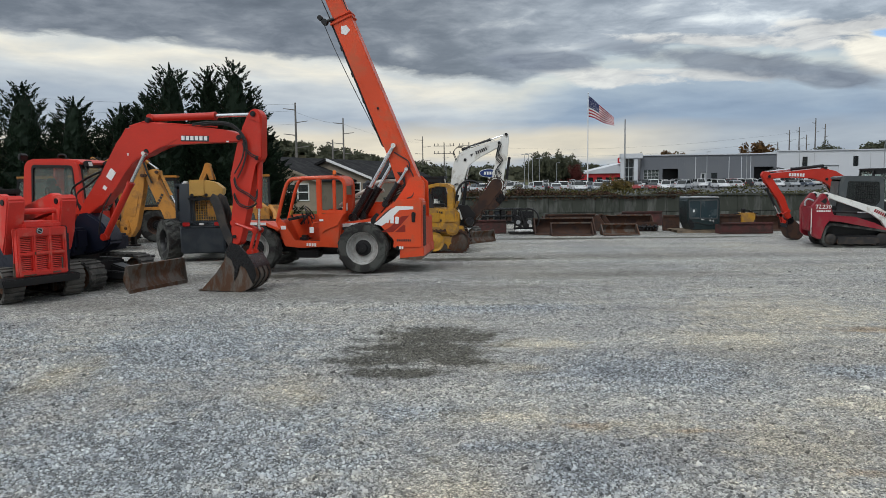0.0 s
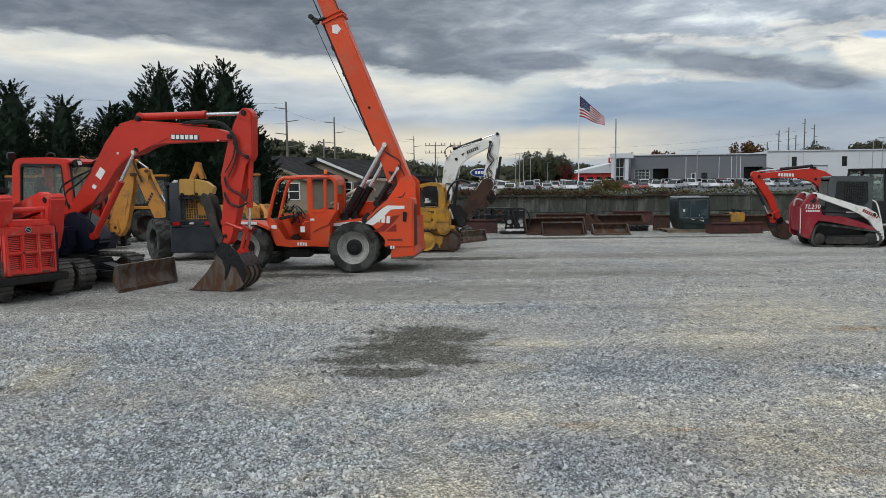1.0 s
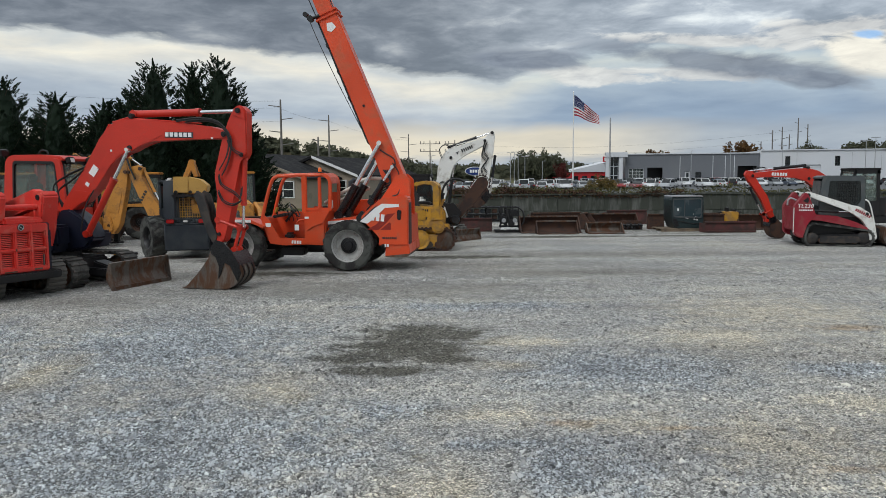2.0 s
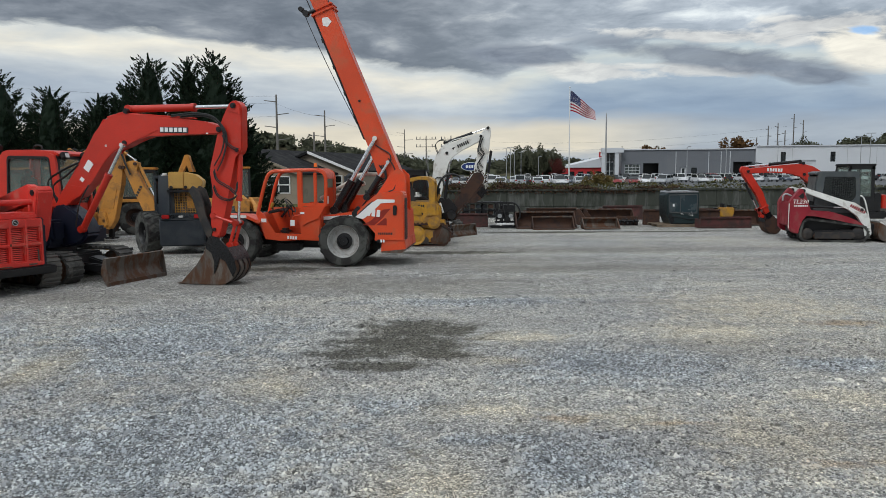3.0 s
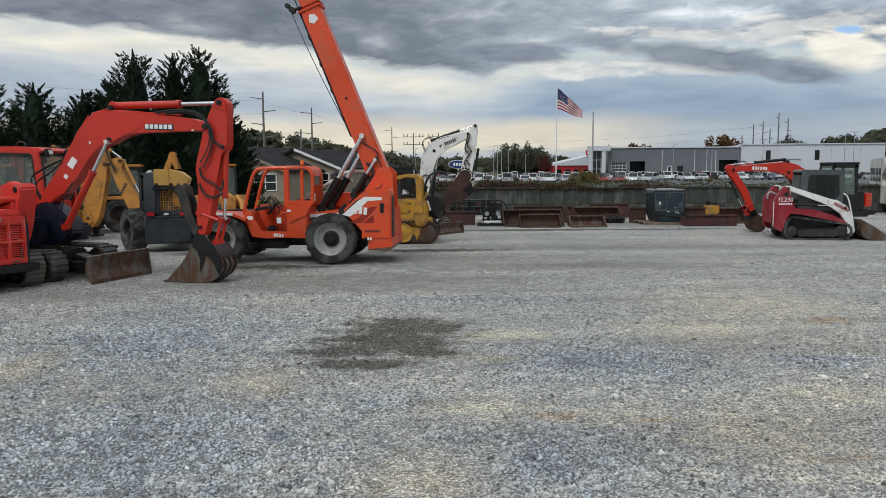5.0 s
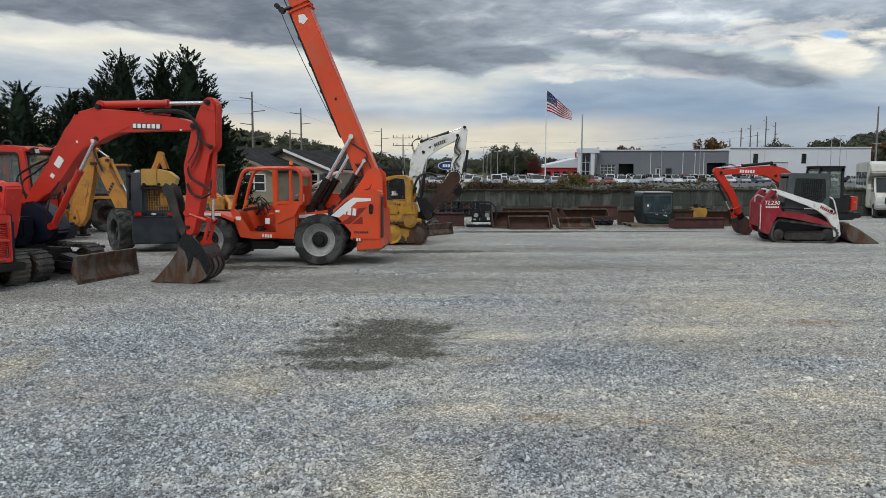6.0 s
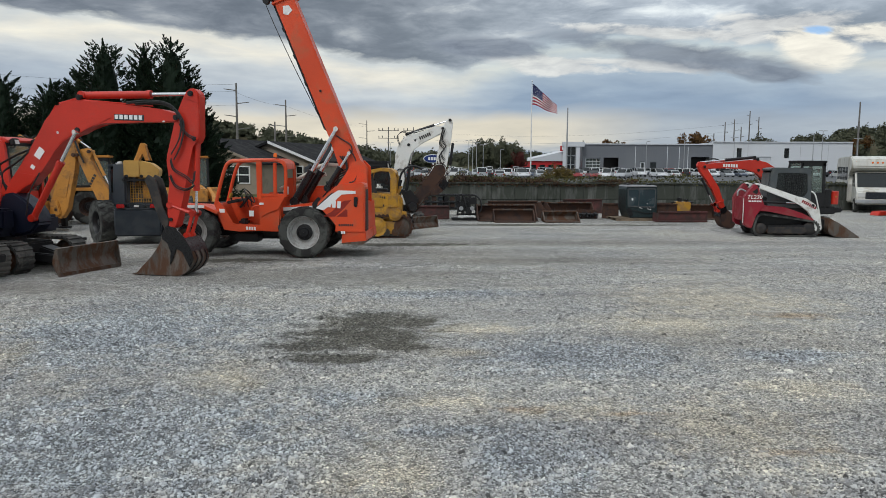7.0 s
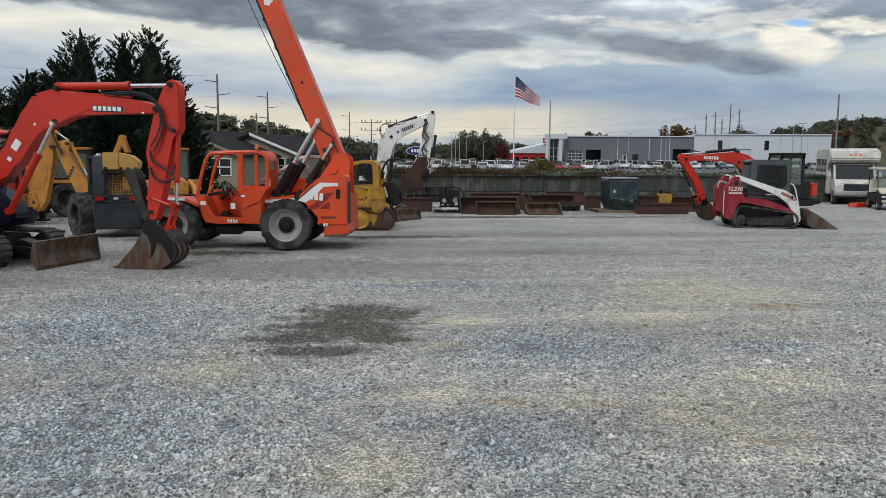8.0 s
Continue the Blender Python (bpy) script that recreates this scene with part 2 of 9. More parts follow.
def yard_colour(nt, oily):
    """Clean grey stone, tan fines in patches, oil-dark damp stains; shared by the ground sheet and the loose stones."""
    where = node(nt, "ShaderNodeNewGeometry").outputs["Position"]
    flat = node(nt, "ShaderNodeMapping", ("Vector", where), ("Scale", (1.0, 1.0, 0.0))).outputs[0]
    wide = noise_tex(nt, flat, 0.32, 5.0, 0.6, 0.6)
    mid = noise_tex(nt, flat, 1.7, 5.0, 0.65)
    ragged = noise_tex(nt, flat, 2.6, 8.0, 0.78, 0.3)
    patch = maths(nt, "ADD", maths(nt, "MULTIPLY", wide, 0.6), maths(nt, "MULTIPLY", mid, 0.4))

    def spots(places, edge, rough):
        """Mask of ragged oval patches (x, y, half width, half depth, turn)."""
        mask = None
        for (x, y, wx, wy, turn) in places:
            m = node(nt, "ShaderNodeMapping", ("Vector", where), ("Location", (-x, -y, 0)))
            m2 = node(nt, "ShaderNodeMapping", ("Vector", m.outputs[0]), ("Rotation", (0, 0, turn)), ("Scale", (1 / wx, 1 / wy, 0)))
            far = node(nt, "ShaderNodeVectorMath", (0, m2.outputs[0]))
            far.operation = "LENGTH"
            v = maths(nt, "SUBTRACT", maths(nt, "ADD", edge, maths(nt, "MULTIPLY", maths(nt, "SUBTRACT", ragged, 0.5), rough)), far.outputs["Value"], True)
            mask = v if mask is None else maths(nt, "MAXIMUM", mask, v)
        return mask

    fines = ramp(nt, patch, [(0.36, (0.370, 0.374, 0.368)), (0.50, (0.425, 0.418, 0.395)), (0.64, (0.475, 0.452, 0.398))])
    stone = ramp(nt, mid, [(0.34, (0.350, 0.374, 0.392)), (0.66, (0.455, 0.474, 0.484))])
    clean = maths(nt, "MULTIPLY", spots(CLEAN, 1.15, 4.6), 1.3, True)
    base = blend(nt, "MIX", clean, fines, stone)
    tan = spots(TAN, 1.05, 4.2)
    base = blend(nt, "MIX", maths(nt, "MULTIPLY", tan, 0.90), base, (0.590, 0.538, 0.436))
    rusty = spots(((1.3, 6.75, 0.36, 0.14, 0.0), (2.3, 6.6, 0.45, 0.10, 0.0), (3.3, 5.6, 0.5, 0.12, 0.0), (6.3, 10.9, 0.7, 0.3, 0.0)), 1.0, 3.0)
    base = blend(nt, "MIX", maths(nt, "MULTIPLY", rusty, 0.7), base, (0.42, 0.31, 0.20))
    tracks = noise_tex(nt, node(nt, "ShaderNodeMapping", ("Vector", where), ("Scale", (0.12, 0.9, 0.0)), ("Rotation", (0, 0, 0.10))).outputs[0], 1.0, 6.0, 0.65, 0.3)
    base = blend(nt, "MULTIPLY", 1.0, base, ramp(nt, tracks, [(0.34, (0.82, 0.82, 0.83)), (0.50, (1.0, 1.0, 1.0)), (0.66, (1.15, 1.15, 1.13))]))
    clumps = noise_tex(nt, flat, 5.5, 5.0, 0.72)
    base = blend(nt, "MULTIPLY", 1.0, base, ramp(nt, clumps, [(0.33, (0.76, 0.76, 0.77)), (0.50, (1.02, 1.02, 1.02)), (0.67, (1.24, 1.24, 1.22))]))
    packed = spots(PACKED, 1.2, 3.4)
    base = blend(nt, "MIX", maths(nt, "MULTIPLY", packed, 0.74), base, (0.230, 0.222, 0.200))
    stain = maths(nt, "MULTIPLY", spots(OIL, 1.25, 3.6), 1.7, True)
    base = blend(nt, "MIX", maths(nt, "MULTIPLY", stain, oily), base, (0.085, 0.080, 0.062))
    return base, flat, clean


def gravel_sheet():
    m, nt, b = blank("compacted_gravel")
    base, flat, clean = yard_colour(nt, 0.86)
    cells = node(nt, "ShaderNodeTexVoronoi", ("Vector", flat), ("Scale", 48.0))
    small = node(nt, "ShaderNodeTexVoronoi", ("Vector", flat), ("Scale", 115.0))
    tone = node(nt, "ShaderNodeSeparateColor", (0, cells.outputs["Color"])).outputs[0]
    tone2 = node(nt, "ShaderNodeSeparateColor", (0, small.outputs["Color"])).outputs[1]
    lit = maths(nt, "ADD", maths(nt, "MULTIPLY", tone, 0.5), maths(nt, "MULTIPLY", tone2, 0.5))
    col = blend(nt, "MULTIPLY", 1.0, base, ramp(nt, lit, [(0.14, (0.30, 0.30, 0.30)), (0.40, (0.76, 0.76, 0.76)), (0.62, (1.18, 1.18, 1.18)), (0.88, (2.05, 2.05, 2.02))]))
    col = blend(nt, "MULTIPLY", clean, col, (0.60, 0.59, 0.57))  # shade in the gaps of the clean stone, put into the colour
    # shade between pebbles, painted as a darker ring round each cell
    gap_shade = ramp(nt, cells.outputs["Distance"], [(0.30, (1, 1, 1)), (0.80, (0.42, 0.41, 0.39))])
    col = blend(nt, "MULTIPLY", 0.75, col, gap_shade)
    # beyond the yard the sheet is rough grass
    split = node(nt, "ShaderNodeSeparateXYZ", ("Vector", node(nt, "ShaderNodeNewGeometry").outputs["Position"]))
    grass = ramp(nt, noise_tex(nt, flat, 0.5, 6.0), [(0.3, (0.05, 0.06, 0.02)), (0.7, (0.14, 0.13, 0.06))])
    out = maths(nt, "GREATER_THAN", maths(nt, "ADD", split.outputs["Y"], maths(nt, "MULTIPLY", noise_tex(nt, flat, 0.6), 3.0)), 47.0)
    col = blend(nt, "MIX", out, col, grass)
    nt.links.new(col, b.inputs["Base Color"])
    b.inputs["Roughness"].default_value = 0.95
    b.inputs["Specular IOR Level"].default_value = 0.1
    high = maths(nt, "SUBTRACT", 1.0, cells.outputs["Distance"])
    high = maths(nt, "ADD", high, maths(nt, "MULTIPLY", noise_tex(nt, flat, 120.0, 3.0), 0.5))
    bp = node(nt, "ShaderNodeBump", ("Strength", 1.0), ("Distance", 0.014), ("Height", high))
    nt.links.new(bp.outputs[0], b.inputs["Normal"])
    return m


def gravel_stone():
    m, nt, b = blank("loose_gravel")
    base, flat, clean = yard_colour(nt, 0.74)
    luck = node(nt, "ShaderNodeNewGeometry").outputs["Random Per Island"]
    col = blend(nt, "MULTIPLY", 1.0, base, ramp(nt, luck, [(0.0, (0.22, 0.22, 0.22)), (0.25, (0.62, 0.625, 0.63)), (0.6, (1.10, 1.10, 1.11)), (0.92, (1.42, 1.42, 1.41)), (1.0, (1.80, 1.78, 1.72))]))
    nt.links.new(col, b.inputs["Base Color"])
    b.inputs["Roughness"].default_value = 0.85
    b.inputs["Specular IOR Level"].default_value = 0.25
    return m


def car_paint():
    m, nt, b = blank("car_paint")
    luck = node(nt, "ShaderNodeObjectInfo").outputs["Random"]
    col = ramp(nt, luck, [(0.0, (0.75, 0.76, 0.77)), (0.42, (0.42, 0.44, 0.46)), (0.6, (0.03, 0.03, 0.035)), (0.75, (0.07, 0.09, 0.13)), (0.84, (0.30, 0.03, 0.03)), (0.9, (0.6, 0.6, 0.58))], "CONSTANT")
    nt.links.new(col, b.inputs["Base Color"])
    b.inputs["Roughness"].default_value, b.inputs["Coat Weight"].default_value = 0.3, 0.6
    return m


M_GROUND, M_STONE, M_CARS = gravel_sheet(), gravel_stone(), car_paint()
M_RED = surface("red_orange_paint", (0.52, 0.027, 0.012), 0.42, worn=(0.46, 0.06, 0.04), amount=0.12, size=2.2, vary=0.12, bump=0.03, coat=0.08)
M_FADEDRED = surface("faded_red_paint", (0.66, 0.040, 0.028), 0.5, worn=(0.60, 0.13, 0.095), amount=0.35, size=3.0, vary=0.12, bump=0.04)
M_ORANGE = surface("orange_paint", (0.66, 0.066, 0.013), 0.42, worn=(0.52, 0.10, 0.04), amount=0.35, size=1.8, vary=0.10, bump=0.03, coat=0.2)
M_YELLOW = surface("yellow_paint", (0.50, 0.26, 0.025), 0.48, worn=(0.30, 0.17, 0.06), amount=0.55, size=3.0, vary=0.16, bump=0.06)
M_TAN_YELLOW = surface("faded_yellow_paint", (0.50, 0.30, 0.075), 0.5, worn=(0.36, 0.21, 0.06), amount=0.2, size=2.6, vary=0.15, bump=0.06)
M_AMBER = surface("orange_yellow_paint", (0.50, 0.215, 0.035), 0.5, worn=(0.24, 0.12, 0.045), amount=0.42, size=2.6, vary=0.15, bump=0.06)
M_GLOSSBLACK = surface("gloss_black_paint", (0.007, 0.007, 0.008), 0.28, vary=0.2, bump=0.02)
M_PALEPIPE = surface("pale_pipe_paint", (0.58, 0.54, 0.47), 0.5, vary=0.1)
M_WHITE = surface("white_paint", (0.74, 0.74, 0.70), 0.4, worn=(0.45, 0.42, 0.36), amount=0.4, size=2.4, vary=0.07, bump=0.03, coat=0.2)
M_MAROON = surface("maroon_paint", (0.26, 0.010, 0.022), 0.42, worn=(0.24, 0.05, 0.05), amount=0.45, size=2.6, vary=0.12, bump=0.03)
M_NAVY = surface("dark_blue_paint", (0.006, 0.009, 0.022), 0.42, worn=(0.018, 0.020, 0.028), amount=0.35, size=3.0, vary=0.2, bump=0.05)
M_SLATE = surface("slate_grey_paint", (0.019, 0.026, 0.034), 0.5, worn=(0.040, 0.047, 0.052), amount=0.5, size=2.2, vary=0.15, bump=0.05)
M_CABGREY = surface("cab_grey_paint", (0.062, 0.072, 0.076), 0.4, worn=(0.10, 0.105, 0.10), amount=0.4, size=2.4, vary=0.12, bump=0.04)
M_BLACK = surface("black_steel", (0.007, 0.007, 0.008), 0.45, worn=(0.026, 0.024, 0.022), amount=0.3, size=4.0, vary=0.2, bump=0.06)
M_RUBBER = surface("dusty_rubber", (0.034, 0.033, 0.032), 0.85, worn=(0.090, 0.093, 0.085), amount=0.6, size=3.0, vary=0.25, bump=0.25)
M_TRACK = surface("dusty_track", (0.075, 0.073, 0.069), 0.9, worn=(0.14, 0.133, 0.12), amount=0.6, size=3.0, vary=0.25, bump=0.25)
M_HOSE = surface("black_hose", (0.02, 0.02, 0.02), 0.5, vary=0.2, bump=0.1)
M_RIM = surface("grey_wheel_paint", (0.40, 0.397, 0.38), 0.5, worn=(0.26, 0.245, 0.22), amount=0.5, size=5.0, vary=0.15)
M_RUST = surface("rusty_steel", (0.042, 0.026, 0.022), 0.7, metal=0.25, worn=(0.080, 0.040, 0.025), amount=0.7, size=3.0, grain=70, vary=0.3, bump=0.35)
M_WORNSTEEL = surface("worn_steel", (0.125, 0.108, 0.092), 0.5, metal=0.4, worn=(0.11, 0.047, 0.022), amount=0.6, size=4.0, grain=60, vary=0.3, bump=0.25, streak=0.4)
M_REDRUST = surface("red_primer_rust", (0.090, 0.030, 0.027), 0.75, worn=(0.048, 0.030, 0.026), amount=0.6, size=2.2, vary=0.25, bump=0.2)
M_THUMB = surface("worn_black_steel", (0.020, 0.019, 0.019), 0.6, worn=(0.060, 0.047, 0.038), amount=0.6, size=3.5, grain=60, vary=0.25, bump=0.2)
M_DEEPRED = surface("deep_red_decal", (0.26, 0.018, 0.008), 0.5, worn=(0.40, 0.035, 0.012), amount=0.3, size=5.0, vary=0.1)
M_CHROME = surface("chrome_rod", (0.75, 0.75, 0.76), 0.14, metal=1.0, vary=0.05, bump=0.0)
M_STEEL = surface("galvanised_steel", (0.42, 0.43, 0.44), 0.45, metal=0.6, vary=0.12, bump=0.05)
# cab panes: reflected sky is painted in as a pale grey-green base
M_GLASS = glass("cab_glass", (0.86, 0.91, 0.89), 0.18, (0.30, 0.34, 0.31))
M_DARKGLASS = glass("dark_glass", (0.25, 0.3, 0.3), 0.75)
M_LENS_RED = surface("red_lamp_lens", (0.35, 0.01, 0.01), 0.2, vary=0.05, bump=0.0)
M_LENS_CLEAR = surface("clear_lamp_lens", (0.6, 0.6, 0.58), 0.15, vary=0.05, bump=0.0)
M_LENS_AMBER = surface("amber_lamp_lens", (0.75, 0.16, 0.02), 0.2, vary=0.05, bump=0.0)
M_DECAL = surface("white_decal", (0.80, 0.80, 0.78), 0.4, vary=0.04, bump=0.0)
M_DECAL_BLACK = surface("black_decal", (0.03, 0.03, 0.03), 0.4, vary=0.05, bump=0.0)
M_SEAT = surface("black_vinyl", (0.03, 0.03, 0.03), 0.6, vary=0.2, bump=0.1)
M_CONCRETE = surface("weathered_concrete", (0.115, 0.120, 0.108), 0.9, worn=(0.045, 0.050, 0.040), amount=0.75, size=2.2, grain=18, vary=0.25, bump=0.3, streak=0.18)
M_ASPHALT = surface("asphalt", (0.11, 0.115, 0.12), 0.9, worn=(0.16, 0.16, 0.155), amount=0.4, size=0.3, vary=0.2, bump=0.2)
M_SHINGLE = surface("dark_shingles", (0.016, 0.016, 0.017), 0.9, worn=(0.03, 0.029, 0.028), amount=0.5, size=1.5, grain=9, vary=0.3, bump=0.4)
M_SIDING = surface("tan_siding", (0.27, 0.225, 0.17), 0.7, worn=(0.21, 0.175, 0.13), amount=0.3, size=0.8, vary=0.08)
M_TRIM = surface("white_trim", (0.74, 0.74, 0.72), 0.5, vary=0.05)
M_CLADDING = surface("grey_metal_cladding", (0.15, 0.16, 0.175), 0.45, worn=(0.17, 0.18, 0.19), amount=0.3, size=0.15, vary=0.05)
M_WHITEWALL = surface("white_wall_panels", (0.60, 0.62, 0.64), 0.5, worn=(0.6, 0.61, 0.62), amount=0.3, size=0.1, vary=0.05)
M_REDWALL = surface("red_cladding", (0.50, 0.025, 0.03), 0.45, vary=0.06)
M_POLE = surface("weathered_pole", (0.16, 0.15, 0.14), 0.8, vary=0.2)
M_WOOD = surface("pallet_wood", (0.22, 0.17, 0.12), 0.85, worn=(0.12, 0.10, 0.08), amount=0.5, size=3.0, vary=0.25, bump=0.3)
M_BARK = surface("bark", (0.07, 0.055, 0.04), 0.95, vary=0.3, bump=0.5)
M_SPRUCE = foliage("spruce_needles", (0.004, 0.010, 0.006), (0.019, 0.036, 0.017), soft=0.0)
M_WINDOW = surface("tinted_window", (0.034, 0.056, 0.064), 0.12, worn=(0.055, 0.075, 0.080), amount=0.4, size=1.6, vary=0.12, bump=0.0)
M_TINT = surface("tinted_panel", (0.020, 0.034, 0.036), 0.3, vary=0.1, bump=0.0)
M_BUSWHITE = surface("bus_white", (0.62, 0.61, 0.56), 0.5, worn=(0.40, 0.37, 0.30), amount=0.45, size=1.6, vary=0.10, bump=0.0, streak=0.35)
# haze is put into the far slope and woods colours: paler, bluer greens
M_HILL = surface("wooded_slope", (0.058, 0.066, 0.040), 0.95, worn=(0.085, 0.072, 0.042), amount=0.6, size=0.05, grain=0.6, vary=0.3, bump=0.0)
M_WOODS = foliage("mixed_woods", (0.058, 0.066, 0.042), (0.094, 0.096, 0.056), soft=0.85)
M_AUTUMN = foliage("autumn_leaves", (0.055, 0.032, 0.012), (0.15, 0.075, 0.026), soft=0.7)
M_REDTREE = foliage("red_leaves", (0.05, 0.012, 0.010), (0.11, 0.026, 0.020), soft=0.7)
M_SCRUB = foliage("dry_scrub", (0.022, 0.015, 0.010), (0.085, 0.045, 0.028))
M_SHRUB = foliage("shrub_leaves", (0.018, 0.024, 0.010), (0.10, 0.09, 0.03))
M_BUSH = foliage("yellowing_leaves", (0.04, 0.034, 0.012), (0.16, 0.11, 0.03), soft=0.5)
M_CREAM = surface("cream_vinyl", (0.60, 0.56, 0.46), 0.55, worn=(0.48, 0.43, 0.34), amount=0.3, size=3.0, vary=0.08)
# haze over the far ridge is put into this blue base colour
M_MOUNTAIN = surface("haze_blue_mountain", (0.17, 0.22, 0.29), 1.0, worn=(0.20, 0.25, 0.31), amount=0.5, size=0.004, vary=0.05, bump=0.0)
M_BLUE = surface("blue_sign", (0.012, 0.035, 0.16), 0.3, vary=0.03, bump=0.0)
M_FLAGRED = surface("flag_red", (0.33, 0.02, 0.035), 0.8, vary=0.08, bump=0.0)
M_FLAGWHITE = surface("flag_white", (0.62, 0.62, 0.62), 0.8, vary=0.05, bump=0.0)
M_FLAGBLUE = surface("flag_blue", (0.02, 0.028, 0.09), 0.8, worn=(0.45, 0.45, 0.5), amount=0.35, size=9.0, vary=0.1, bump=0.0)


# ---- modelling helpers ----
def finish(bm, name, smooth=35):
    bmesh.ops.recalc_face_normals(bm, faces=bm.faces)
    me = bpy.data.meshes.new(name)
    bm.to_mesh(me)
    bm.free()
    if smooth:
        me.polygons.foreach_set("use_smooth", [True] * len(me.polygons))
        me.set_sharp_from_angle(angle=radians(smooth))
    return me


def part(name, bm, material, parent, label="", smooth=35):
    ob = new(name, finish(bm, name, smooth))
    for m in material if isinstance(material, (list, tuple)) else [material]:
        ob.data.materials.append(m)
    ob.parent = parent
    return tagged(ob, label)


def thing(name, m, label, category, group=""):
    ob = new(name)
    ob.empty_display_size = 0.3
    ob.matrix_basis = m
    return tagged(ob, label, category, group)


def lone(name, bm, material, m, label, category, group="", kind="", smooth=35):
    ob = part(name, bm, material, None, label, smooth)
    ob.matrix_basis = m
    return tagged(ob, "", category, group, kind)


def soften(bm, verts, b, seg=2):
    if b > 0:
        edges = {e for v in verts for e in v.link_edges}
        bmesh.ops.bevel(bm, geom=list(edges), offset=b, segments=seg, affect="EDGES", clamp_overlap=True)


def box(bm, c, s, b=0.0, turn=(0, 0, 0)):
    m = pose(*c, *turn) @ Matrix.Diagonal((*s, 1))
    made = bmesh.ops.create_cube(bm, size=1.0, matrix=m)
    soften(bm, made["verts"], b)
    return bm


def prism(bm, pts, y0, y1, b=0.0, inset=None):
    """Side profile of (x, z) points, drawn out from y0 to y1."""
    lo = [bm.verts.new((x, y0, z)) for x, z in pts]
    hi = [bm.verts.new((x, y1, z)) for x, z in pts]
    bm.faces.new(lo)
    bm.faces.new(hi[::-1])
    for i in range(len(pts)):
        j = (i + 1) % len(pts)
        bm.faces.new((lo[i], hi[i], hi[j], lo[j]))
    soften(bm, lo + hi, b)
    return bm


def rod(bm, p0, p1, r, r2=None, n=14):
    p0, p1 = Vector(p0), Vector(p1)
    d = p1 - p0
    m = Matrix.Translation((p0 + p1) / 2) @ d.to_track_quat("Z", "Y").to_matrix().to_4x4()
    bmesh.ops.create_cone(bm, cap_ends=True, segments=n, radius1=r, radius2=r if r2 is None else r2, depth=d.length, matrix=m)
    return bm


def pipe(bm, pts, r, n=8, steps=5, closed=False):
    """A smooth round tube through the points."""
    p = [Vector(q) for q in pts]
    line = []
    for i in range(len(p) - 1):
        a, b, c, d = p[max(i - 1, 0)], p[i], p[i + 1], p[min(i + 2, len(p) - 1)]
        for k in range(steps):
            t = k / steps
            line.append(0.5 * ((2 * b) + (c - a) * t + (2 * a - 5 * b + 4 * c - d) * t * t + (3 * b - a - 3 * c + d) * t ** 3))
    line.append(p[-1])
    rings = []
    side = None
    for i, q in enumerate(line):
        d = (line[min(i + 1, len(line) - 1)] - line[max(i - 1, 0)]).normalized()
        if side is None:
            side = d.orthogonal().normalized()
        side = (side - d * side.dot(d)).normalized()
        up = d.cross(side)
        rings.append([bm.verts.new(q + r * (side * math.cos(2 * math.pi * k / n) + up * math.sin(2 * math.pi * k / n))) for k in range(n)])
    for a, b in zip(rings, rings[1:]):
        for k in range(n):
            bm.faces.new((a[k], a[(k + 1) % n], b[(k + 1) % n], b[k]))
    bm.faces.new(rings[0][::-1])
    bm.faces.new(rings[-1])
    return bm


def bars(bm, pts, r):
    """Straight square-cut tubes with ball joints from point to point."""
    for a, b in zip(pts, pts[1:]):
        rod(bm, a, b, r, n=10)
    return bm


def lathe(bm, c, profile, n=36):
    """Turn a profile of (radius, y) about the y axis through c."""
    rings = [[bm.verts.new((c[0] + r * math.cos(2 * math.pi * k / n), c[1] + y, c[2] + r * math.sin(2 * math.pi * k / n))) for k in range(n)] for r, y in profile]
    for a, b in zip(rings, rings[1:]):
        for k in range(n):
            bm.faces.new((a[k], a[(k + 1) % n], b[(k + 1) % n], b[k]))
    return bm


def B():
    return bmesh.new()


def lettering(body, size, depth, material, parent, m, name="lettering"):
    cu = bpy.data.curves.new(name, "FONT")
    cu.body, cu.size, cu.extrude, cu.align_x = body, size, depth, "CENTER"
    cu.resolution_u = 2
    tmp = bpy.data.objects.new(name, cu)
    scene.collection.objects.link(tmp)
    me = bpy.data.meshes.new_from_object(tmp.evaluated_get(bpy.context.evaluated_depsgraph_get()))
    bpy.data.objects.remove(tmp)
    bpy.data.curves.remove(cu)
    me.transform(m)
    me.materials.clear()
    me.materials.append(material)
    ob = new(name, me)
    ob.parent = parent
    return ob


def name_bars(n, length, height, material, parent, m, name="name_marking"):
    """A row of n plain upright blocks along local x, in the xz plane, where a name or number stands."""
    bm = B()
    w = length / n
    for i in range(n):
        box(bm, (-length / 2 + (i + 0.5) * w, 0, 0), (0.7 * w, 0.008, height))
    bm.transform(m)
    return part(name, bm, material, parent)

# ---- ground ----
def swell(x, y):
    """Height of the yard: a few centimetres of unevenness."""
    fade = max(0.0, min(1.0, (46 - abs(y)) / 12)) * max(0.0, min(1.0, (60 - abs(x)) / 15))
    return fade * (0.022 * noise.noise((x * 0.23, y * 0.23, 3.1)) + 0.010 * noise.noise((x * 0.9, y * 0.9, 7.7)))


